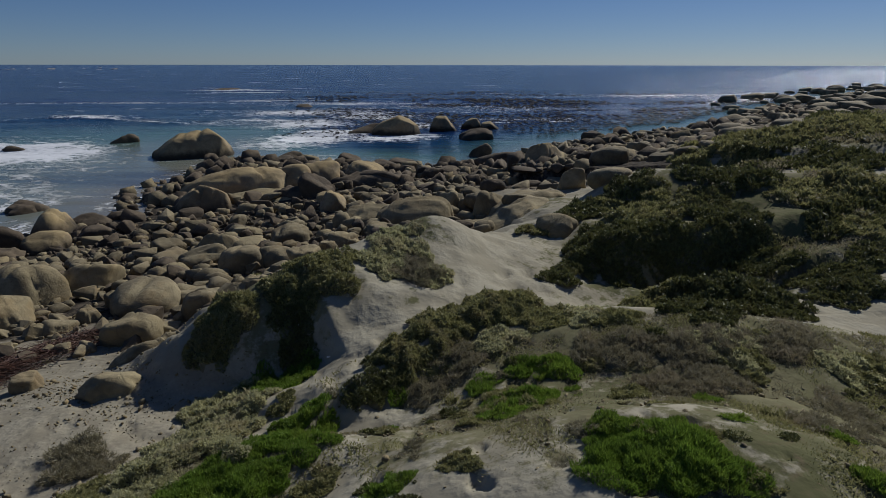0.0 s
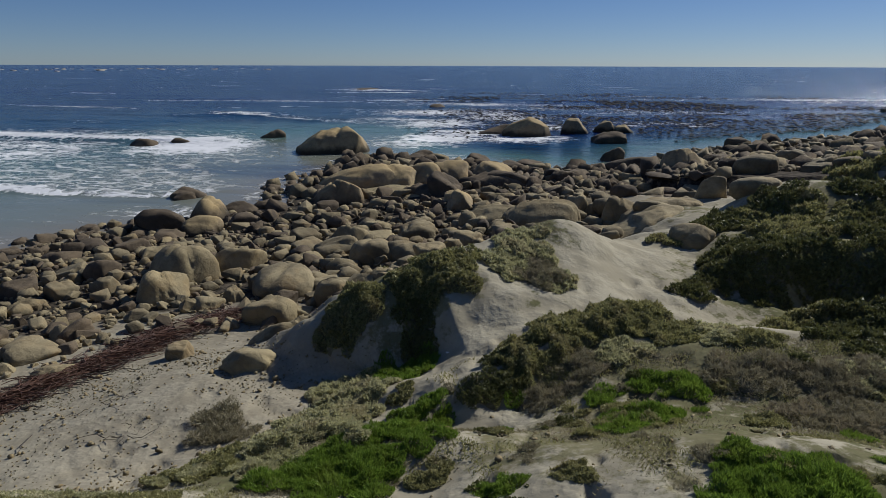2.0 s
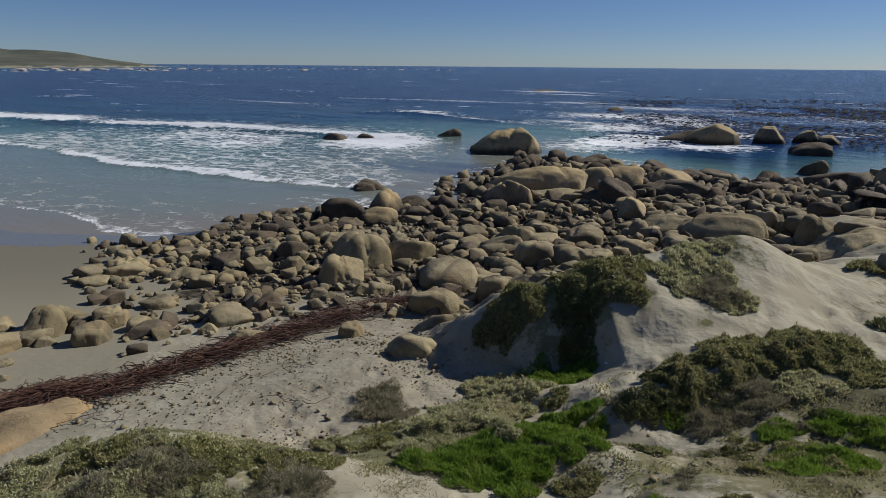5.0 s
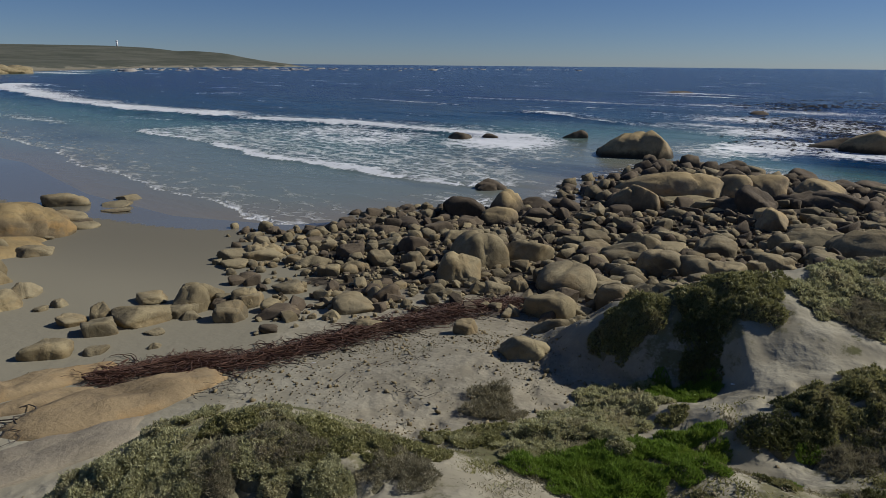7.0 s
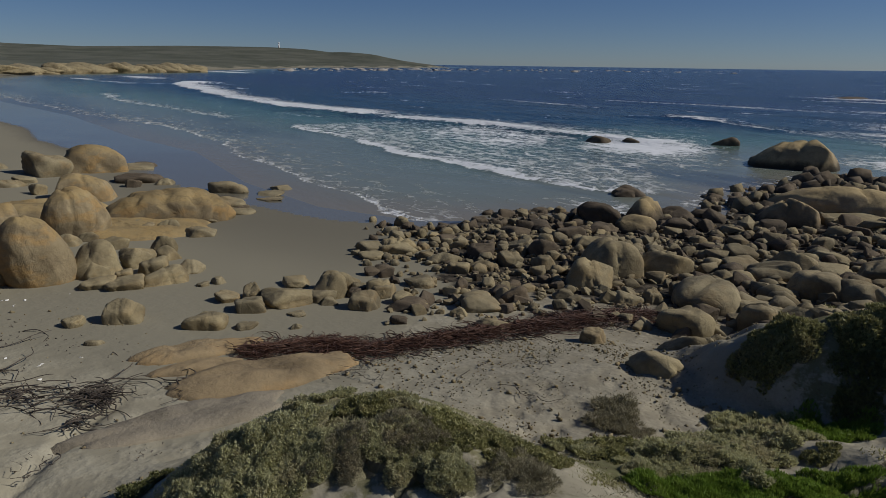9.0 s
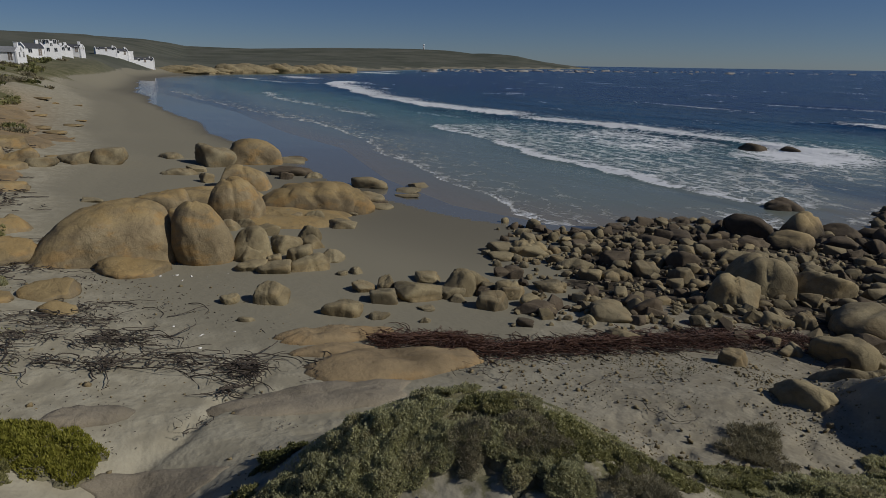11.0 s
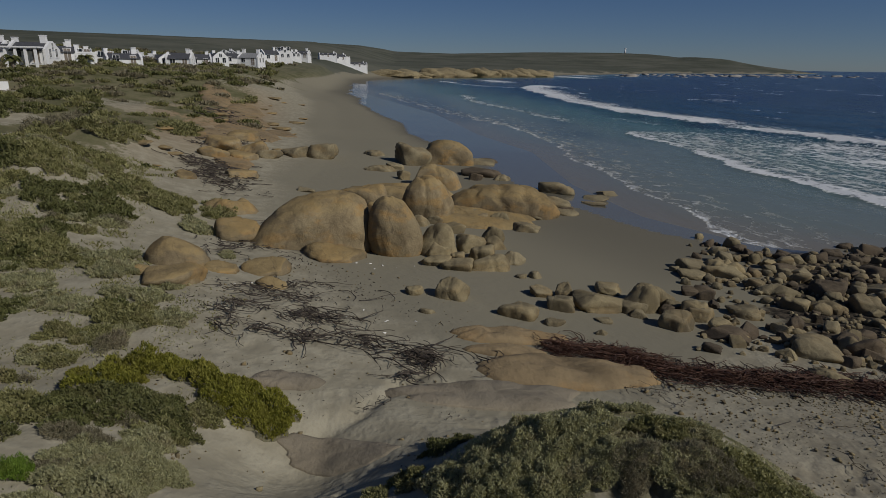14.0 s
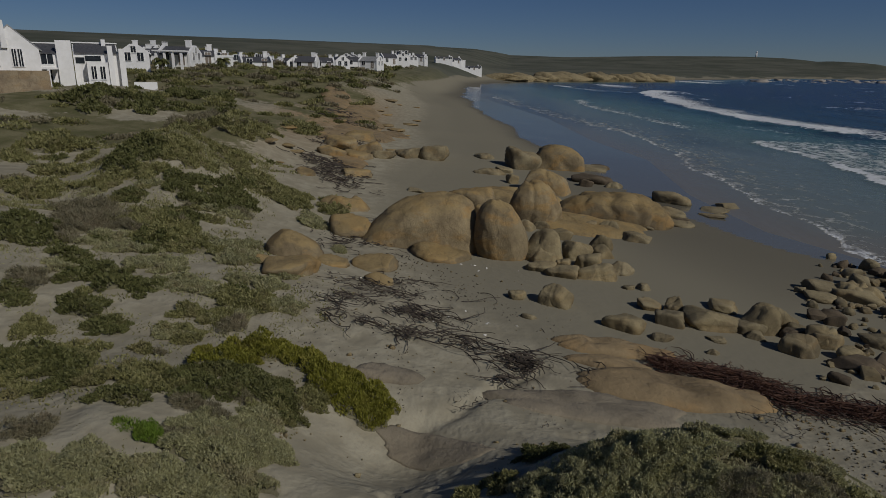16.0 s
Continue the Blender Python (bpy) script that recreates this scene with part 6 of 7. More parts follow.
thicket("dark", -25.82, -10.43, 1.33, 1.15, 112, 0.7)
thicket("dark", -27.28, -9.96, 0.76, 1.34, 110, 0.7)
thicket("dark", -22.70, -10.57, 0.64, 1.61, 115, 0.6)
thicket("dark", -18.62, -13.71, 0.80, 1.88, 126, 0.7)
thicket("dark", -19.56, -9.92, 0.84, 1.70, 117, 0.6)
thicket("dark", -16.92, -11.24, 0.49, 0.81, 124, 0.55)
thicket("dark", -15.70, -9.63, 0.77, 1.38, 122, 0.6)
thicket("dark", -15.21, -8.40, 0.42, 0.96, 119, 0.5)
thicket("dark", -13.59, -9.05, 0.54, 0.61, 124, 0.5)
thicket("dark", -12.73, -8.06, 0.45, 0.60, 122, 0.45)
thicket("dark", -10.56, -7.98, 0.65, 0.84, 127, 0.55)
thicket("dark", -13.50, -10.64, 0.37, 0.67, 128, 0.5)
thicket("dry", -14.71, -10.95, 0.50, 0.91, 127, 0.5)
thicket("salt", -19.58, -7.50, 0.60, 1.62, 111, 0.5)
thicket("olive", -30.98, -8.34, 0.87, 2.21, 105, 0.6)
thicket("salt", -28.20, -6.88, 0.58, 1.59, 104, 0.5)
thicket("olive", -32.03, -9.48, 0.89, 2.26, 106, 0.6)
thicket("olive", -33.79, -11.18, 1.25, 2.27, 108, 0.7)
thicket("dry", -22.44, -14.03, 0.95, 1.96, 122, 0.6)
thicket("dry", -21.33, -12.20, 0.91, 1.75, 120, 0.6)
thicket("salt", -18.73, -11.23, 0.81, 1.07, 121, 0.5)
thicket("salt", -17.40, -8.86, 0.84, 0.93, 117, 0.5)
thicket("olive", -37.21, -13.88, 1.36, 2.36, 110, 0.8)
thicket("olive", -30.10, -13.00, 1.38, 1.12, 113, 0.8)
thicket("olive", -27.44, -16.10, 1.02, 1.51, 120, 0.7)
thicket("olive", -26.31, -18.46, 1.11, 2.11, 125, 0.7)
thicket("olive", -31.90, -20.63, 1.18, 2.06, 123, 0.8)
thicket("dark", -24.85, -13.54, 0.58, 1.19, 119, 0.6)
thicket("dark", -30.86, -10.56, 0.40, 1.11, 109, 0.5)
thicket("olive", -45.93, -16.03, 1.65, 3.94, 109, 1.0)
thicket("dry", -51.24, -21.05, 1.84, 3.84, 112, 1.0)
thicket("olive", -57.68, -13.78, 1.56, 3.73, 103, 0.9)
thicket("olive", -49.61, -15.49, 1.12, 2.76, 107, 0.9)
thicket("olive", -13.89, -6.07, 0.48, 0.49, 114, 0.4)
thicket("salt", -14.71, -5.50, 0.58, 0.52, 111, 0.4)
thicket("salt", -12.74, -6.41, 0.45, 0.47, 117, 0.4)
thicket("salt", -18.36, -5.59, 0.53, 0.81, 107, 0.4)
thicket("olive", -12.12, -9.31, 0.37, 0.54, 128, 0.45)
thicket("olive", -10.21, -8.50, 0.42, 1.09, 130, 0.5)
thicket("olive", -28.19, -14.61, 1.04, 0.61, 117, 0.7)
thicket("olive", -31.86, -14.82, 1.74, 1.51, 115, 0.9)
thicket("olive", -38.72, -25.01, 2.12, 2.66, 123, 0.9)
thicket("olive", -35.18, -24.88, 1.46, 0.73, 125, 0.9)
thicket("olive", -32.0, -6.5, 2.40, 0.83, 12, 0.72)

# small tufts on the foreground dune
tufts = random.Random(57)
for _ in range(80):
    x, y = tufts.uniform(-2.2, 7.5), tufts.uniform(5.2, 10.8)
    if height(x, y) > 2.8:
        shrub(tufts.choice(("olive", "olive", "dry", "mat", "salt", "dark")), x, y, tufts.uniform(0.16, 0.42))


def clumps(x, y, seed):
    return step(0.50, 0.66, rough(x, y, 1.1, seed, 3))


# single bushes strewn over the sand behind the beach
strewn = random.Random(31)
count = 0
while count < 110:
    x, y = strewn.uniform(-40, -10), strewn.uniform(-24, -5.5)
    az = math.degrees(math.atan2(-x, y))
    if az > 128 or height(x, y) < 2.9 or strewn.random() > 0.25 + float(clumps(np.array([x]), np.array([y]), 131)[0]):
        continue
    shrub(strewn.choice(("dark", "olive", "salt", "dry", "olive")), x, y, strewn.uniform(0.3, 0.9))
    count += 1


def carpet(name, count, area, mask, leaves, size, wide, label, up=1.0, seed=1):
    """Loose leaves or litter over the ground, as one object; area is x0, x1, y0, y1."""
    rng = np.random.default_rng(seed)
    x, y = rng.uniform(area[0], area[1], count), rng.uniform(area[2], area[3], count)
    ok = rng.random(count) < mask(x, y)
    x, y = x[ok], y[ok]
    co = np.stack([x, y, ground(x, y) + 0.01], -1)
    way = rng.normal(size=(len(x), 3)) * 0.7 + (0, 0, up)
    dist = np.hypot(np.hypot(x, y), 9 - co[:, 2])
    verts, quads = leaf_cloud(co, way, size * np.maximum(dist, 8) / 8, rng, wide)
    return tagged(new(name, quad_mesh(name, verts, quads, leaves, False)), label, "plants", kind="stuff")


carpet("dune_herbs", 150000, (-6, 9, 3.5, 11.5), lambda x, y: clumps(x, y, 91) * step(3.0, 3.5, ground(x, y)) * 0.9, LEAF_OLIVE, 0.045, 0.3, "sparse low green herbs on dune sand", seed=2)
carpet("dry_litter", 120000, (-6, 9, 3.5, 11.5), lambda x, y: clumps(x, y, 97) * step(2.9, 3.4, ground(x, y)) * 0.8, LEAF_DRY, 0.06, 0.12, "dry twigs and litter on dune sand", 0.2, seed=3)
carpet("beach_edge_herbs", 110000, (-40, -6, -22, -3), lambda x, y: clumps(x, y, 93) * step(2.4, 3.0, ground(x, y)) * 0.9, LEAF_OLIVE, 0.045, 0.35, "sparse low green herbs behind the beach", seed=5)
carpet("dune_litter", 230000, (-3, 15, 7.5, 19), lambda x, y: (0.25 + 0.75 * clumps(x, y, 137)) * step(2.9, 3.4, ground(x, y)) * step(0.5, 0.75, scrubby(x, y)) * 0.7, LEAF_DRY, 0.055, 0.14, "dry twigs and dead leaves under the dune scrub", 0.35, seed=23)
carpet("dune_herbs", 160000, (-3, 15, 7.5, 19), lambda x, y: clumps(x, y, 139) * step(2.9, 3.4, ground(x, y)) * step(0.5, 0.75, scrubby(x, y)) * 0.6, LEAF_OLIVE, 0.04, 0.3, "sparse low green herbs under the dune scrub", seed=24)
carpet("bank_herbs", 50000, (-10, -3, 1, 9), lambda x, y: clumps(x, y, 99) * step(2.6, 3.1, ground(x, y)) * 0.9, LEAF_GREY, 0.04, 0.4, "grey-green herbs on the dune bank", seed=6)
carpet("grey_herbs", 70000, (-40, -6, -22, -3), lambda x, y: clumps(x, y, 95) * step(2.5, 3.1, ground(x, y)) * 0.7, LEAF_GREY, 0.045, 0.3, "low grey herbs on sand behind the beach", seed=15)
carpet("beach_debris", 14000, (-13, -4, 7, 15), lambda x, y: step(0.45, 0.7, rough(x, y, 1.6, 121)) * step(2.6, 2.2, ground(x, y)) * 0.6, TWIG, 0.02, 0.6, "small dark bits of dried weed on sand", 0.05, seed=16)
carpet("beach_debris", 8000, (-30, -8, -6, 3), lambda x, y: step(0.5, 0.72, rough(x, y, 1.9, 123)) * step(1.3, 1.6, ground(x, y)) * 0.6, KELP_DARK, 0.035, 0.4, "small dark bits of dried weed on dry sand", 0.05, seed=17)

# scrub on the back dunes and round the village, too many to count
back_rng = np.random.default_rng(8)
bx, by = back_rng.uniform(-260, -20, 40000), back_rng.uniform(-120, 0, 40000)
ok = (back_rng.random(40000) < scrubby(bx, by) ** 1.5 * np.clip(30 / np.hypot(bx, by), 0.05, 1)) & (np.abs(np.degrees(np.arctan2(-bx, by)) - 108) < 26) & (inland(bx, by) > 27)
bx, by = bx[ok][:900], by[ok][:900]
fx, fy = back_rng.uniform(12, 75, 4000), back_rng.uniform(14, 90, 4000)
ok = (back_rng.random(4000) < scrubby(fx, fy)) & (np.degrees(np.arctan2(-fx, fy)) > -42) & (inland(fx, fy) > 22)
bx, by = np.concatenate([bx, fx[ok][:160]]), np.concatenate([by, fy[ok][:160]])
for kind, pick in (("dark", 0), ("olive", 1), ("dry", 2)):
    sel = np.arange(len(bx)) % 3 == pick
    allv, allq, base = [], [], 0
    for x, y, z in zip(bx[sel], by[sel], ground(bx[sel], by[sel])):
        d0 = math.hypot(x, y)
        s = back_rng.uniform(0.5, 1.3) * (1 + d0 / 120)
        n = int(np.clip(0.42 * (s / d0 * 1103) ** 2, 50, 210))
        d = back_rng.normal(size=(n, 3))
        d[:, 2] = np.abs(d[:, 2])
        d /= np.linalg.norm(d, axis=1, keepdims=True)
        co = d * (s * 0.75, s * 0.75, s * 0.26) * back_rng.uniform(0.6, 1.05, (n, 1)) + (x, y, z)
        v, q = leaf_cloud(co, d + (0, 0, 0.6) + back_rng.normal(size=(n, 3)) * 0.5, 0.0036 * d0, back_rng, 0.7)
        allv.append(v)
        allq.append(q + base)
        base += len(v)
    tagged(new("back_dune_scrub", quad_mesh("back_dune_scrub", np.concatenate(allv), np.concatenate(allq), KINDS[kind][0], False)), "patchy scrub over the back dunes", "plants", kind="stuff")


def palm(x, y, tall, seed):
    """A short palm: a rough trunk and a head of drooping fronds."""
    rng = random.Random(seed)
    tree = new("palm_tree")
    tree.matrix_basis = pose(x, y, height(x, y) - 0.1)
    bm = bmesh.new()
    bmesh.ops.create_cone(bm, cap_ends=True, segments=9, radius1=0.28, radius2=0.20, depth=tall, matrix=Matrix.Translation((0, 0, tall / 2)))
    part("trunk", bm_mesh("trunk", bm, TIMBER, True), tree)
    for k in range(22):
        turn, rise = k * 2.4 + rng.uniform(-0.2, 0.2), rng.uniform(0.2, 1.2)
        ln = rng.uniform(1.0, 1.5)
        bm = bmesh.new()
        spine = [Vector((math.cos(turn) * ln * u, math.sin(turn) * ln * u, tall + ln * (rise * u - 0.95 * u * u))) for u in np.linspace(0, 1, 7)]
        side = Vector((-math.sin(turn), math.cos(turn), 0))
        for n, (a, b) in enumerate(zip(spine, spine[1:])):
            for s in (-1, 1):
                wide = 0.36 * math.sin((n + 1) / 7 * math.pi) + 0.05
                bm.faces.new([bm.verts.new(c) for c in (a, b, b + side * s * wide + (b - a) * 0.4 - Vector((0, 0, wide * 0.5)), a + side * s * wide * 0.8 - Vector((0, 0, wide * 0.4)))])
        part("frond", bm_mesh("frond", bm, LEAF_DARK), tree)
    return tagged(tree, "short palm tree with drooping green fronds beside the houses", "tree", "palms in the village")


palm(-102.0, -46.3, 1.9, 1)
palm(-120.4, -43.3, 1.6, 2)
palm(-118.0, -42.2, 1.3, 3)
for x, y, s in ((-57, -33.3, 3.4), (-61.6, -33.2, 2.4), (-64.5, -36.0, 2.0), (-88, -42, 3.0), (-96, -43, 2.6), (-54, -31, 2.6), (-112, -41, 2.4), (-131, -43, 2.4), (-150, -41, 2.4)):
    shrub("dark", x, y, s)

# ---- kelp ----


def strands(starts, headings, lengths, thick, rng, lift=0.02, curl=0.5, segs=6):
    """Bent stalks lying on the ground, three-sided and tapered, as arrays."""
    n = len(starts)
    pts = np.empty((n, segs + 1, 3))
    p, a = starts.copy(), headings.copy()
    bend = rng.normal(0, curl / segs, n)
    for k in range(segs + 1):
        z = ground(p[:, 0], p[:, 1]) + lift * (1 if np.isscalar(lift) else 1)
        pts[:, k] = np.stack([p[:, 0], p[:, 1], z + rng.uniform(0, 0.05, n)], -1)
        a = a + bend + rng.normal(0, curl * 0.35, n)
        p = p + np.stack([np.cos(a), np.sin(a)], -1) * (lengths / segs)[:, None]
    tang = np.gradient(pts, axis=1)
    side = np.cross(tang, (0, 0, 1.0))
    side /= np.linalg.norm(side, axis=2, keepdims=True) + 1e-9
    rad = (thick[:, None] * np.linspace(1.0, 0.45, segs + 1))[..., None]
    up = np.array((0, 0, 1.0))
    ring = np.stack([pts + side * rad, pts + up * rad * 1.3, pts - side * rad], 2)
    verts = ring.reshape(-1, 3)
    base = (np.arange(n) * (segs + 1) * 3)[:, None, None] + (np.arange(segs) * 3)[None, :, None]
    i, j = np.arange(3), (np.arange(3) + 1) % 3
    quads = np.stack([base + i, base + j, base + j + 3, base + i + 3], -1).reshape(-1, 4)
    return verts, quads


krng = np.random.default_rng(12)
WRACK = np.array([(-15.6, 5.6), (-15.0, 7.4), (-13.9, 8.2), (-13.1, 10.6), (-12.6, 12.6), (-12.0, 14.6), (-11.6, 16.0), (-10.6, 18.0)])


def along_wrack(n, spread, lo=0.0, hi=1.0):
    t = krng.uniform(lo, hi, n) * (len(WRACK) - 1)
    i = np.clip(t.astype(int), 0, len(WRACK) - 2)
    f = (t - i)[:, None]
    p = WRACK[i] * (1 - f) + WRACK[i + 1] * f
    d = WRACK[i + 1] - WRACK[i]
    ang = np.arctan2(d[:, 1], d[:, 0])
    off = krng.normal(0, spread, n)
    p = p + np.stack([-np.sin(ang), np.cos(ang)], -1) * off[:, None]
    return p, ang, off


p, ang, off = along_wrack(2300, 0.30)
v, q = strands(p - np.stack([np.cos(ang), np.sin(ang)], -1) * 0.5, ang + krng.normal(0, 0.7, len(p)), krng.uniform(0.3, 1.2, len(p)), krng.uniform(0.008, 0.022, len(p)), krng, 0.02 + 0.20 * np.exp(-(off / 0.35) ** 2) * krng.random(len(p)), 1.1, 5)
tagged(new("kelp_wrack", quad_mesh("kelp_wrack", v, q, KELP)), "long bank of red-brown dried kelp along the tide line", "kelp", kind="stuff")
p, ang, off = along_wrack(900, 0.38)
v, q = strands(p, ang + krng.normal(0, 0.8, len(p)), krng.uniform(0.3, 1.0, len(p)), krng.uniform(0.010, 0.03, len(p)), krng, 0.03, 0.9)
tagged(new("kelp_wrack", quad_mesh("kelp_wrack", v, q, KELP_DARK)), "dark dried kelp tangled in the tide line", "kelp", kind="stuff")

# bands and piles of dark kelp on the upper beach: line, spread, how many
BANDS = [([(-15.5, -3.6), (-15.1, -2.05), (-15.45, -0.69), (-15.4, 0.31), (-14.6, 1.4), (-14.2, 1.8)], 0.22, 900), ([(-19.2, -4.0), (-18.7, -2.9), (-18.2, -1.6), (-16.7, -0.8)], 0.40, 620),
         ([(-16.5, -3.6), (-16.9, -3.0), (-16.6, -1.9), (-17.2, -0.8)], 0.25, 420), ([(-26.0, -5.0), (-25.1, -3.9), (-25.7, -2.9)], 0.7, 300), ([(-21.5, -3.4), (-20.6, -2.2), (-20.4, -1.0)], 0.3, 160),
         ([(-14.2, 1.8), (-13.2, 0.95), (-12.0, 0.45), (-11.2, -0.5)], 0.14, 190), ([(-13.4, 4.1), (-14.2, 3.4), (-14.8, 2.7)], 0.14, 160), ([(-10.3, 9.3), (-9.6, 10.4), (-9.3, 11.0)], 0.14, 60), ([(-12.4, 6.6), (-12.2, 7.6)], 0.25, 110),
         ([(-8.8, 9.0), (-8.0, 9.1)], 0.12, 45), ([(-46, -9.5), (-41, -8.0), (-35, -6.0)], 0.9, 1500), ([(-62, -9), (-52, -10)], 1.0, 600), ([(-86, -16), (-70, -12)], 1.6, 500), ([(-32, -4.0), (-29, -2.6)], 0.5, 110)]
tp, ta = [], []
for line, spread, n in BANDS:
    n = int(n * 0.17)
    line = np.array(line)
    seeds = krng.uniform(0, len(line) - 1.001, max(4, n // 14))
    t = np.clip(krng.choice(seeds, n) + krng.normal(0, 0.10, n), 0, len(line) - 1.001)
    i = t.astype(int)
    f = (t - i)[:, None]
    way = line[i + 1] - line[i]
    tp.append(line[i] * (1 - f) + line[i + 1] * f + krng.normal(0, spread, (n, 2)))
    ta.append(np.arctan2(way[:, 1], way[:, 0]) + krng.normal(0, 1.0, n))
tp, ta = np.concatenate(tp), np.concatenate(ta)
away = np.maximum(1, np.hypot(tp[:, 0], tp[:, 1]) / 22)
away = away * np.where(tp[:, 0] > -12.9, 0.5, 1.0)  # only thin bits on the pocket beach
v, q = strands(tp, ta, krng.uniform(0.25, 1.2, len(tp)) * away**0.5, krng.uniform(0.010, 0.026, len(tp)) * away, krng, 0.02 + 0.09 * krng.random(len(tp)), 2.2, 5)
tagged(new("kelp_tangle", quad_mesh("kelp_tangle", v, q, KELP_DARK)), "tangles of dark dried kelp on dry sand", "kelp", kind="stuff")
STALKS = []
for k in range(7):
    one = np.zeros((1, 2))
    r = np.random.default_rng(40 + k)
    pts = []
    x = y = 0.0
    h = 0.0
    turn = r.normal(0, 0.12)
    bm = bmesh.new()
    prev = None
    for i in range(13):
        rad = 0.022 * (1.15 - i / 18)
        ring = [bm.verts.new((x - math.sin(h) * math.cos(t) * rad, y + math.cos(h) * math.cos(t) * rad, 0.035 + math.sin(t) * rad + 0.05 * math.sin(i * 0.7 + k))) for t in np.linspace(0, 2 * math.pi, 6)[:-1]]
        if prev:
            for a in range(5):
                bm.faces.new((prev[a], prev[(a + 1) % 5], ring[(a + 1) % 5], ring[a]))
        else:
            bm.faces.new(ring)
        prev = ring
        h += turn + r.normal(0, 0.13)
        x, y = x + math.cos(h) * 0.19, y + math.sin(h) * 0.19
    bm.faces.new(prev)
    STALKS.append(bm_mesh("kelp_stalk", bm, KELP_DARK, True))
srng = random.Random(77)
for cx, cy, a, b, n in ((-17.2, -0.6, 0.7, 0.8, 8), (-15.4, 0.2, 0.2, 1.0, 8), (-14.7, 1.2, 0.25, 0.5, 6), (-20.3, -0.8, 0.6, 0.8, 4), (-15.2, -2.6, 0.2, 0.8, 4)):
    for _ in range(n):
        x, y = srng.gauss(cx, a), srng.gauss(cy, b)
        ob = new("kelp_stalk", srng.choice(STALKS))
        k = srng.uniform(0.4, 0.85)
        ob.matrix_basis = pose(x, y, height(x, y) - 0.01, 0, 0, srng.gauss(80, 42)) @ Matrix.Diagonal((k, k, k, 1))
        tagged(ob, "long dark dried kelp stalk lying on sand", "kelp", "kelp stalks on the beach")

# floating kelp bed off the rocks
kp_r = krng.uniform(80, 220, 26000)
kp_a = np.radians(krng.uniform(-33, 18, 26000))
kx, ky = -np.sin(kp_a) * kp_r, np.cos(kp_a) * kp_r
ok = (inland(kx, ky) < -9) & (krng.random(26000) < step(0.40, 0.56, rough(kx, ky, 16, 101)) * step(16, 4, np.degrees(kp_a)) * step(-36, -28, np.degrees(kp_a)) * np.where(kp_r > 190, 0.4, 1) * 0.55)
kx, ky = kx[ok], ky[ok]
wide = (krng.uniform(0.10, 0.36, len(kx)) * np.clip(np.hypot(kx, ky) / 100, 0.7, 1.6))[:, None, None]
head = np.array([(1, 0, 0), (0.3, 0.8, 0), (-0.9, 0.3, 0), (-0.3, -0.8, 0), (0.2, 0.1, 0.45), (0.0, 0.0, -0.5)])
twist = krng.uniform(0, 6.28, len(kx))
c, sn = np.cos(twist)[:, None], np.sin(twist)[:, None]
spun = np.stack([head[:, 0] * c - head[:, 1] * sn, head[:, 0] * sn + head[:, 1] * c, np.broadcast_to(head[:, 2], (len(kx), 6))], -1)
verts = spun * wide * (1.3, 1, 0.5) + np.stack([kx, ky, np.full(len(kx), 0.08)], -1)[:, None, :]
tri = np.array([(0, 1, 4), (1, 2, 4), (2, 3, 4), (3, 0, 4), (1, 0, 5), (2, 1, 5), (3, 2, 5), (0, 3, 5)])
faces = (np.arange(len(kx))[:, None, None] * 6 + tri).reshape(-1, 3)
tagged(new("kelp_bed", quad_mesh("kelp_bed", verts.reshape(-1, 3), faces, KELP_WET, False)), "dark floating kelp heads in calm water", "kelp", kind="stuff")

# ---- the village ----


def box(bm, x0, x1, y0, y1, z0, z1):
    v = [bm.verts.new(c) for c in ((x0, y0, z0), (x1, y0, z0), (x1, y1, z0), (x0, y1, z0), (x0, y0, z1), (x1, y0, z1), (x1, y1, z1), (x0, y1, z1))]
    for f in ((3, 2, 1, 0), (4, 5, 6, 7), (0, 1, 5, 4), (1, 2, 6, 5), (2, 3, 7, 6), (3, 0, 4, 7)):
        bm.faces.new([v[i] for i in f])


def boxed(name, dims, material):
    bm = bmesh.new()
    box(bm, *dims)
    return bm_mesh(name, bm, material)


def prism(bm, profile, x0, x1):
    """A profile of (y, z) pushed along x."""
    a, b = [bm.verts.new((x0, y, z)) for y, z in profile], [bm.verts.new((x1, y, z)) for y, z in profile]
    bm.faces.new(a[::-1])
    bm.faces.new(b)
    for i in range(len(profile)):
        j = (i + 1) % len(profile)
        bm.faces.new((a[i], a[j], b[j], b[i]))


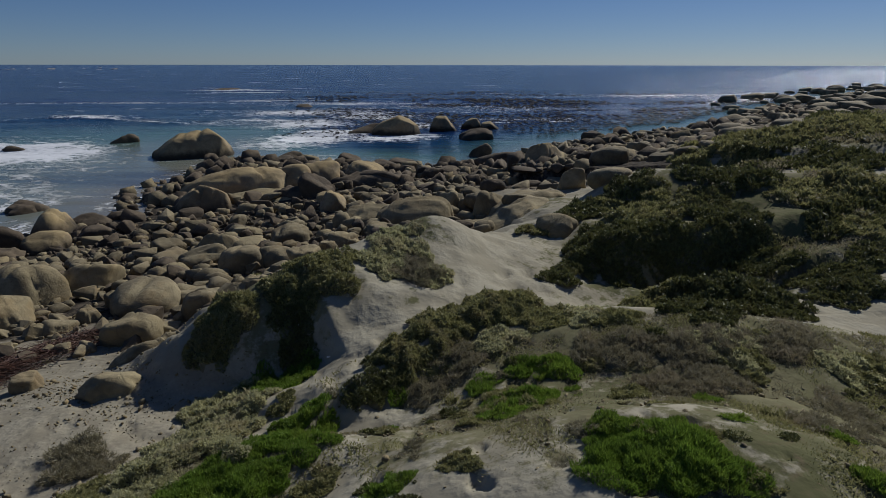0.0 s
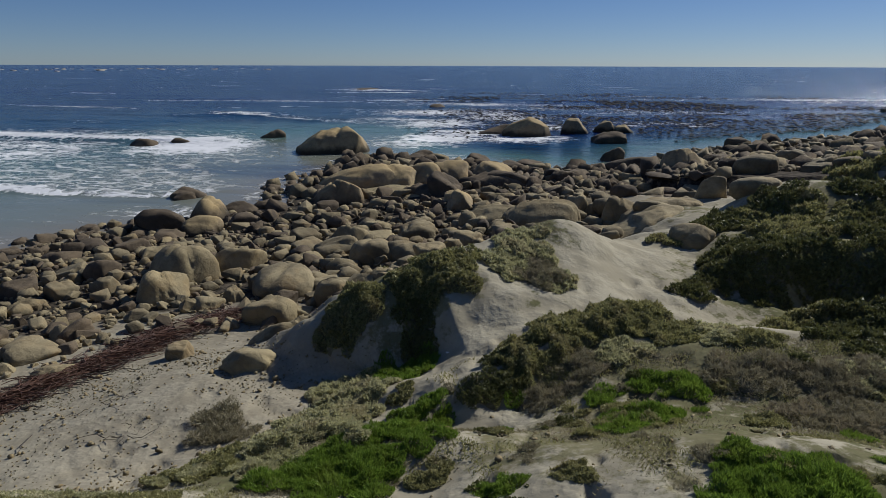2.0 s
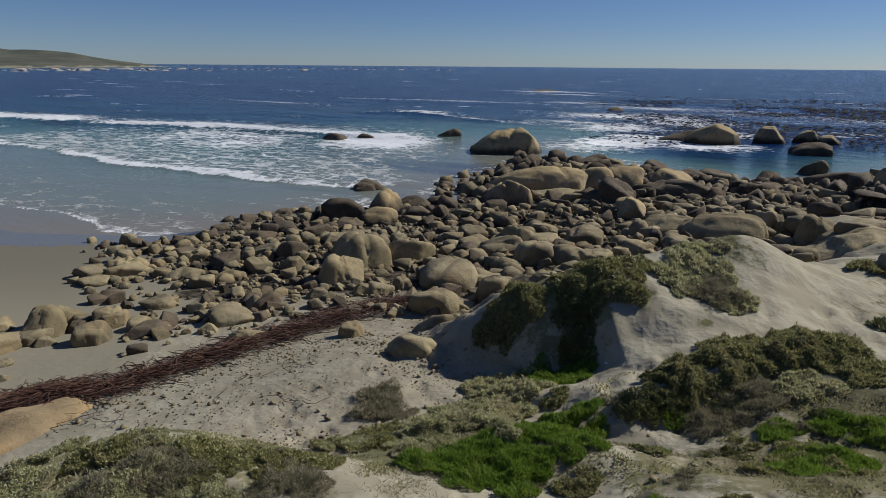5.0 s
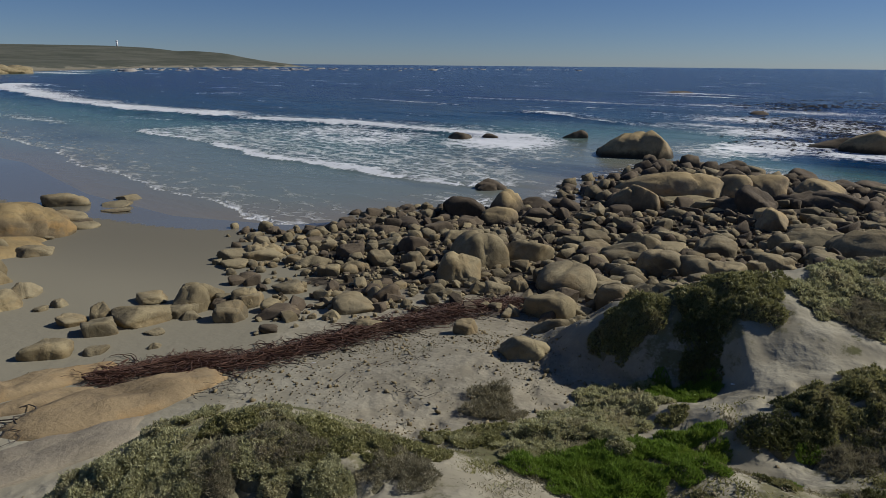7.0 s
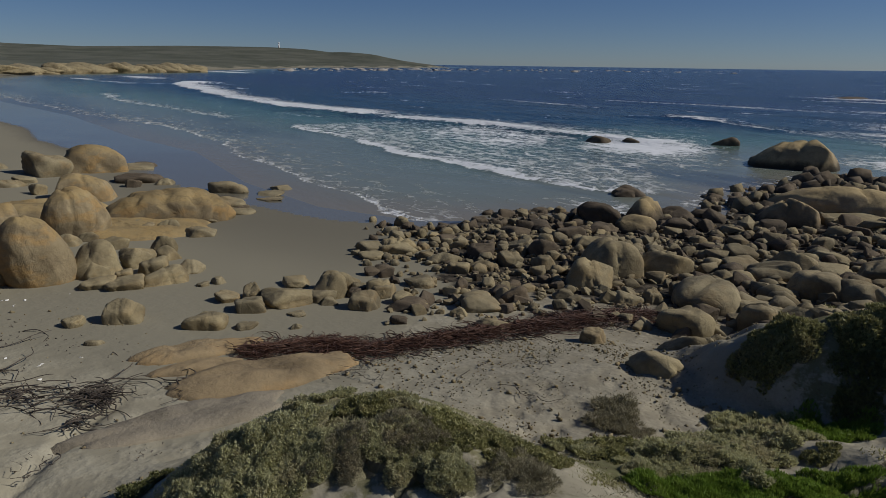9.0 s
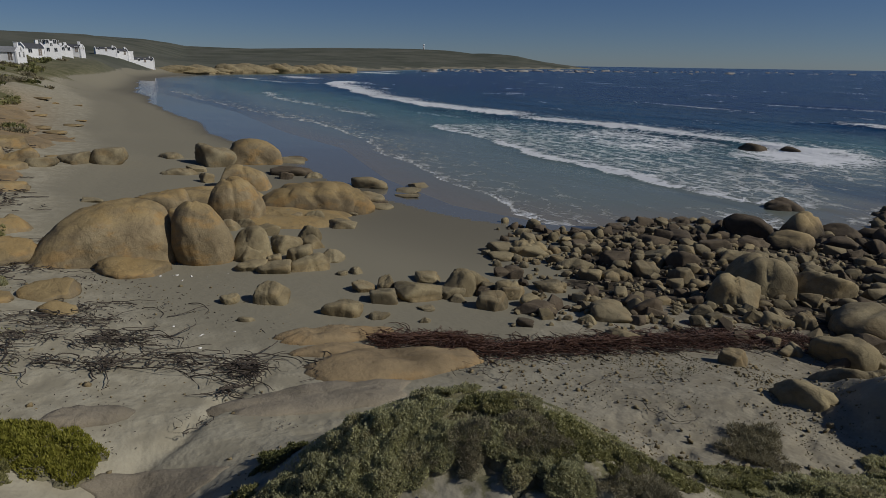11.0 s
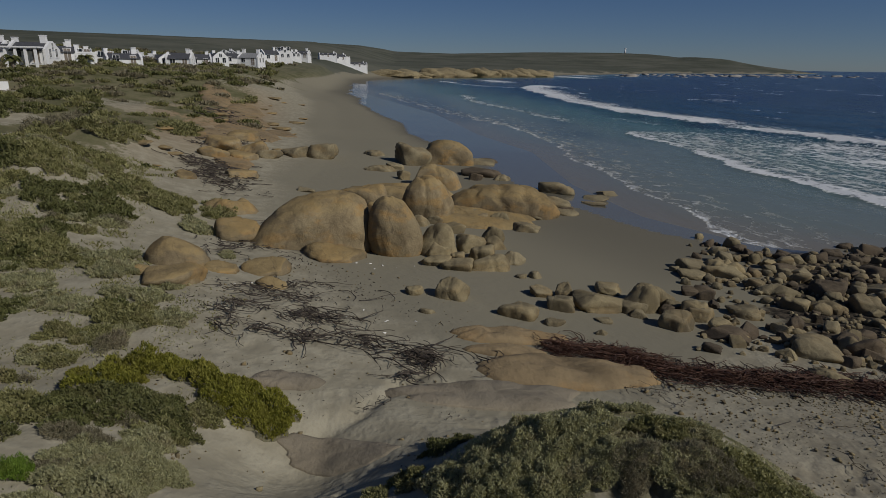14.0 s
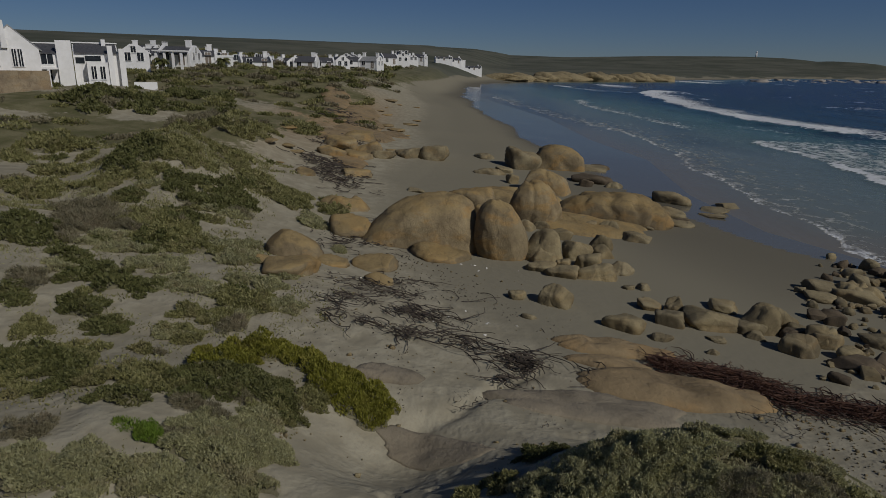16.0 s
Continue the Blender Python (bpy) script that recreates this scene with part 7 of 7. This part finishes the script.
def opening(house, x, z, w, h, y, wide_frame=0.09, face="y", door=False):
    """A framed window or door on a wall; face y: on the side wall at that y, face x: on the gable end at x=y."""
    out = 1 if y > 0 else -1
    name = "door" if door else "window"

    def dims(u0, u1, z0, z1, d0, d1):
        lo, hi = sorted((y + out * d0, y + out * d1))
        return (u0, u1, lo, hi, z0, z1) if face == "y" else (lo, hi, u0, u1, z0, z1)

    pane = part(name, boxed(name, dims(x - w / 2, x + w / 2, z, z + h, -0.05, 0.012), GLASS if not door else TIMBER), house, label="dark glass pane" if not door else "weathered timber door")
    bm = bmesh.new()
    for d in ((x - w / 2 - wide_frame, x - w / 2, z, z + h, -0.02, 0.05), (x + w / 2, x + w / 2 + wide_frame, z, z + h, -0.02, 0.05), (x - w / 2 - wide_frame, x + w / 2 + wide_frame, z + h, z + h + wide_frame, -0.02, 0.05),
              (x - 0.03, x + 0.03, z, z + h, 0.014, 0.04)):
        box(bm, *dims(*d))
    part("frame", bm_mesh("frame", bm, WHITEWASH), pane)
    part("sill", boxed("sill", dims(x - w / 2 - 0.12, x + w / 2 + 0.12, z - 0.09, z - 0.004, -0.02, 0.10), WHITEWASH), pane)


def cottage(x, y, z, turn, long=9.0, wide=6.0, wall=2.7, rise=2.3, chimneys=(0.8,), roof=None, stoep=False, wing=0.0, drop=2.5, floors=1):
    """A whitewashed gabled house; its ridge runs along its own x."""
    rng = random.Random(int(x * 7 + y * 13))
    house = new("cottage")
    house.matrix_basis = pose(x, y, z, 0, 0, turn)
    L, W = long / 2, wide / 2
    bm = bmesh.new()
    prism(bm, [(-W, -drop), (W, -drop), (W, wall), (0, wall + rise), (-W, wall)], -L + 0.1, L - 0.1)
    part("wall", bm_mesh("wall", bm, WHITEWASH), house)
    for s in (-1, 1):
        bm = bmesh.new()
        prism(bm, [(-W - 0.14, -drop), (W + 0.14, -drop), (W + 0.14, wall + 0.28), (0.45, wall + rise + 0.34), (-0.45, wall + rise + 0.34), (-W - 0.14, wall + 0.28)], s * L - 0.2, s * L + 0.2)
        part("gable", bm_mesh("gable", bm, WHITEWASH), house)
        bm = bmesh.new()
        k = rise / W
        prism(bm, [(s * (W + 0.25), wall - 0.25 * k + 0.03), (s * (W + 0.25), wall - 0.25 * k + 0.15), (0, wall + rise + 0.15), (0, wall + rise + 0.03)], -L + 0.21, L - 0.21)
        part("roof", bm_mesh("roof", bm, roof or ROOFING), house, label="dark pitched roof")
    for c in chimneys:
        top = wall + rise + rng.uniform(0.7, 1.2)
        cx = c * (L - 0.5)
        ch = part("chimney", boxed("chimney", (cx - 0.42, cx + 0.42, -0.4, 0.4, wall + rise - 1.2, top), WHITEWASH), house)
        part("cap", boxed("cap", (cx - 0.5, cx + 0.5, -0.48, 0.48, top + 0.003, top + 0.12), WHITEWASH), ch)
    for f in range(floors):
        z0 = 0.9 + f * 2.6
        for s in (-1, 1):
            n = max(2, int(long // 3))
            for i in range(n):
                u = -L + long * (i + 0.5) / n
                if f == 0 and i == n // 2:
                    opening(house, u, 0.05, 1.0, 2.05, s * W, door=True)
                else:
                    opening(house, u, z0, 1.1, 1.25, s * W)
            opening(house, -W * 0.45, z0, 0.9, 1.25, s * (L + 0.2), face="x")
            opening(house, W * 0.45, z0, 0.9, 1.25, s * (L + 0.2), face="x")
            if f == floors - 1:
                opening(house, 0.0, wall + 0.25, 0.7, 0.95, s * (L + 0.2), face="x")
    if stoep:
        s = 1 if stoep > 0 else -1
        for i in range(4):
            u = -L + 0.5 + (long - 1.0) * i / 3
            part("pillar", boxed("pillar", (u - 0.18, u + 0.18, s * (W + 2.2) - 0.18, s * (W + 2.2) + 0.18, -drop, 2.2), WHITEWASH), house)
        y0, y1 = sorted((s * (W + 0.15), s * (W + 2.6)))
        part("pergola", boxed("pergola", (-L, L, y0, y1, 2.204, 2.42), WHITEWASH), house)
    if wing:
        part("wing", boxed("wing", (L + 0.22, L + wing, -W * 0.8, W * 0.7, -drop, wall * 0.9), WHITEWASH), house)
        part("parapet", boxed("parapet", (L + 0.22, L + wing + 0.1, -W * 0.8 - 0.1, W * 0.7 + 0.1, wall * 0.9 + 0.003, wall * 0.9 + 0.3), WHITEWASH), house)
    return tagged(house, "whitewashed gabled seaside cottage with dark roof", "house", "village houses")


def villa(x, y, z, turn):
    """The large white house nearest the dunes: slate roofs, slab chimneys and buttresses; its front faces its own -y."""
    house = new("villa")
    house.matrix_basis = pose(x, y, z, 0, 0, turn) @ Matrix.Diagonal((0.92, 0.92, 0.77, 1))
    for x0, x1, d0, d1, wall, rise in ((-5.3, -0.4, 0.0, 7.0, 4.3, 1.3), (-0.2, 5.0, 0.4, 7.4, 4.4, 1.4)):
        bm = bmesh.new()
        mid = (d0 + d1) / 2
        prism(bm, [(d0, -2.5), (d1, -2.5), (d1, wall), (mid, wall + rise), (d0, wall)], x0, x1)
        part("wall", bm_mesh("wall", bm, WHITEWASH), house)
        for a, b in ((d0 - 0.2, mid), (d1 + 0.2, mid)):
            bm = bmesh.new()
            prism(bm, [(a, wall - 0.06), (a, wall + 0.10), (b, wall + rise + 0.16), (b, wall + rise + 0.03)], x0 + 0.15, x1 - 0.15)
            part("roof", bm_mesh("roof", bm, ROOFING), house, label="dark slate roof")
        part("parapet", boxed("parapet", (x0 - 0.1, x1 + 0.1, mid - 0.2, mid + 0.2, wall + rise + 0.165, wall + rise + 0.35), WHITEWASH), house)
    for name, dims in (("chimney", (-6.6, -5.32, 1.0, 2.2, -2.5, 6.3)), ("chimney", (-2.0, -0.3, -0.5, 0.6, -2.5, 6.2)), ("chimney", (3.2, 3.7, 3.0, 3.6, 5.0, 6.6)), ("buttress", (3.7, 4.3, -0.6, 0.38, -2.5, 5.6)), ("buttress", (5.02, 5.7, -0.4, 1.0, -2.5, 5.2)),
                       ("porch", (1.2, 3.6, -1.2, 0.38, -2.5, 3.1)), ("lean_to", (-6.2, -2.05, -1.8, -0.02, 2.0, 2.25)), ("pier", (-6.2, -5.9, -1.8, -1.5, -2.5, 1.996)), ("pier", (-3.2, -2.9, -1.8, -1.5, -2.5, 1.996)), ("garden_wall", (-6.3, -3.0, -4.2, -3.9, -3.0, -0.3)),
                       ("garden_wall", (-0.2, 3.4, -2.2, -1.95, -3.0, 0.2)), ("garden_wall", (6.4, 9.2, -1.2, -0.95, -3.0, 0.2))):
        part(name, boxed(name, dims, WHITEWASH), house)
    part("balcony_rail", boxed("balcony_rail", (-6.1, -4.5, -1.75, -1.68, 2.254, 3.1), TIMBER), house, label="dark timber balcony rail")
    for u, w0, w, h, d in ((-3.1, 2.75, 1.3, 1.45, 0.0), (-4.6, 2.75, 0.5, 1.2, 0.0), (0.5, 2.9, 1.0, 0.9, 0.4), (2.0, 3.25, 1.8, 0.8, 0.4), (-5.0, 0.0, 0.8, 2.0, 0.0), (-3.3, 0.0, 1.1, 1.9, 0.0)):
        opening(house, u, w0, w, h, -1e-4 + d - 0.02 if d else -0.02)
    for u in (1.9, 2.9):
        opening(house, u, 0.6, 0.55, 1.9, -1.22)
    return tagged(house, "white two-storey villa with slate roof and slab chimneys", "house", "village houses")


def gable_house(x, y, z, turn):
    """The steep-gabled house on a stone terrace wall."""
    house = new("gabled_house")
    house.matrix_basis = pose(x, y, z, 0, 0, turn) @ Matrix.Diagonal((0.9, 0.9, 0.84, 1))
    bm = bmesh.new()
    prism(bm, [(-2.6, -2.5), (2.6, -2.5), (2.6, 2.4), (0, 5.0), (-2.6, 2.4)], 0.0, 8.0)
    part("wall", bm_mesh("wall", bm, WHITEWASH), house)
    for s in (-1, 1):
        bm = bmesh.new()
        prism(bm, [(s * 2.9, 2.15), (s * 2.9, 2.3), (0, 5.2), (0, 5.04)], 0.3, 8.2)
        part("roof", bm_mesh("roof", bm, GREY_ROOF), house, label="grey pitched roof")
    bm = bmesh.new()
    prism(bm, [(0.3, 2.5), (0.9, 2.5), (0.65, 5.6), (0.4, 5.6)], -0.35, 0.2)
    part("chimney", bm_mesh("chimney", bm, WHITEWASH), house)
    for w in (-0.75, -0.2):
        opening(house, w, 0.4, 0.4, 2.0, -0.02, face="x")
    opening(house, 1.7, 0.5, 0.8, 1.6, -0.02, face="x")
    terrace = part("terrace_wall", boxed("terrace_wall", (-2.2, 0.6, -3.2, 3.4, -4.2, -0.05), STONE_WALL), house, label="tan rubble stone terrace wall")
    part("garden_wall", boxed("garden_wall", (-3.3, -3.0, -1.4, 3.8, -4.8, -3.1), WHITEWASH), house)
    return tagged(house, "white steep-gabled house on a tan stone terrace", "house", "village houses")


villa(-75.8, -44.7, 6.52, 120)
gable_house(-64.3, -44.3, 8.07, 214)
# the edge of the village along the bay
for x, y, z, turn, kw in (
    (-105.8, -52.2, 8.27, 203, dict(long=8.5, wide=4.1, wall=1.9, rise=1.2)),
    (-122.7, -56.2, 8.82, 97, dict(long=4.3, wide=6.0, wall=1.6, rise=1.0, chimneys=(-0.9, 0.9))),
    (-112.3, -47.6, 8.54, 93, dict(long=5.1, wide=6.0, wall=1.8, rise=1.2, stoep=-1)),
    (-119.1, -46.8, 8.76, 112, dict(long=5.3, wide=6.0, wall=1.5, rise=0.9, wing=3.0)),
    (-141.1, -50.9, 9.01, 114, dict(long=2.8, wide=6.0, wall=1.1, rise=0.6, chimneys=(-0.9, 0.9))),
    (-156.3, -52.7, 8.79, 131, dict(long=4.1, wide=6.0, wall=1.1, rise=0.7)),
    (-143.3, -44.0, 7.93, 114, dict(long=6.3, wide=6.0, wall=1.5, rise=0.9)),
    (-168.7, -46.3, 8.09, 95, dict(long=3.2, wide=6.0, wall=1.2, rise=0.7, chimneys=(-0.9, 0.9), wing=3.0)),
    (-169.4, -43.4, 7.57, 218, dict(long=8.5, wide=4.2, wall=1.8, rise=1.1)),
    (-167.6, -38.1, 7.53, 93, dict(long=5.5, wide=6.0, wall=2.1, rise=1.3)),
    (-181.3, -36.5, 7.78, 106, dict(long=5.4, wide=6.0, wall=1.9, rise=1.2, chimneys=(-0.9, 0.9))),
    (-191.9, -33.9, 7.94, 204, dict(long=8.5, wide=4.0, wall=2.1, rise=1.3, wing=3.0)),
    (-212.4, -32.7, 8.43, 109, dict(long=5.7, wide=6.0, wall=1.9, rise=1.2)),
    (-203.2, -25.8, 8.22, 77, dict(long=5.8, wide=6.0, wall=2.1, rise=1.3, roof=GREY_ROOF, chimneys=(-0.9, 0.9))),
    (-248.6, -25.1, 9.57, 117, dict(long=5.8, wide=6.0, wall=2.4, rise=1.4)),
    (-264.0, -20.9, 10.14, 191, dict(long=8.5, wide=5.0, wall=2.5, rise=1.5, floors=2, wing=3.0)),
    (-289.2, -18.6, 10.79, 196, dict(long=8.5, wide=4.0, wall=1.6, rise=1.0, chimneys=(-0.9, 0.9))),
    (-299.4, -15.3, 11.41, 79, dict(long=5.5, wide=6.0, wall=1.8, rise=1.1)),
    (-419.8, -6.1, 14.32, 99, dict(long=10.5, wide=6.0, wall=1.4, rise=0.9)),
    (-424.8, 1.2, 14.51, 106, dict(long=7.1, wide=6.0, wall=2.0, rise=1.2, chimneys=(-0.9, 0.9), wing=3.0)),
    (-429.6, 11.9, 14.39, 101, dict(long=13.3, wide=6.0, wall=1.7, rise=1.0)),
    (-135.5, -64.4, 9.54, 95, dict(long=5.0, wide=6.0, wall=1.6, rise=1.0)),
    (-153.8, -59.7, 9.44, 106, dict(long=3.7, wide=6.0, wall=1.3, rise=0.8, chimneys=(-0.9, 0.9))),
    (-246.8, -39.2, 10.15, 171, dict(long=8.5, wide=4.3, wall=1.7, rise=1.0, wing=3.0)),
    (-191.8, -56.5, 9.49, 96, dict(long=3.3, wide=6.0, wall=1.3, rise=0.8)),
):
    cottage(x, y, min(z, height(x, y) + 1.6), turn, drop=4.5, **kw)

# white tower on the far hill
tower = new("hill_tower")
tower_x, tower_y = -2040, 943
tower.matrix_basis = pose(tower_x, tower_y, height(tower_x, tower_y) - 1.0) @ Matrix.Diagonal((0.8, 0.8, 1.0, 1))
bm = bmesh.new()
bmesh.ops.create_cone(bm, cap_ends=True, segments=16, radius1=3.6, radius2=2.8, depth=15, matrix=Matrix.Translation((0, 0, 7)))
part("shaft", bm_mesh("shaft", bm, WHITEWASH, True), tower)
bm = bmesh.new()
bmesh.ops.create_cone(bm, cap_ends=True, segments=16, radius1=4.2, radius2=3.6, depth=3.0, matrix=Matrix.Translation((0, 0, 16.0)))
part("tank", bm_mesh("tank", bm, WHITEWASH, True), tower)
tagged(tower, "small white tower on the distant hill", "tower")
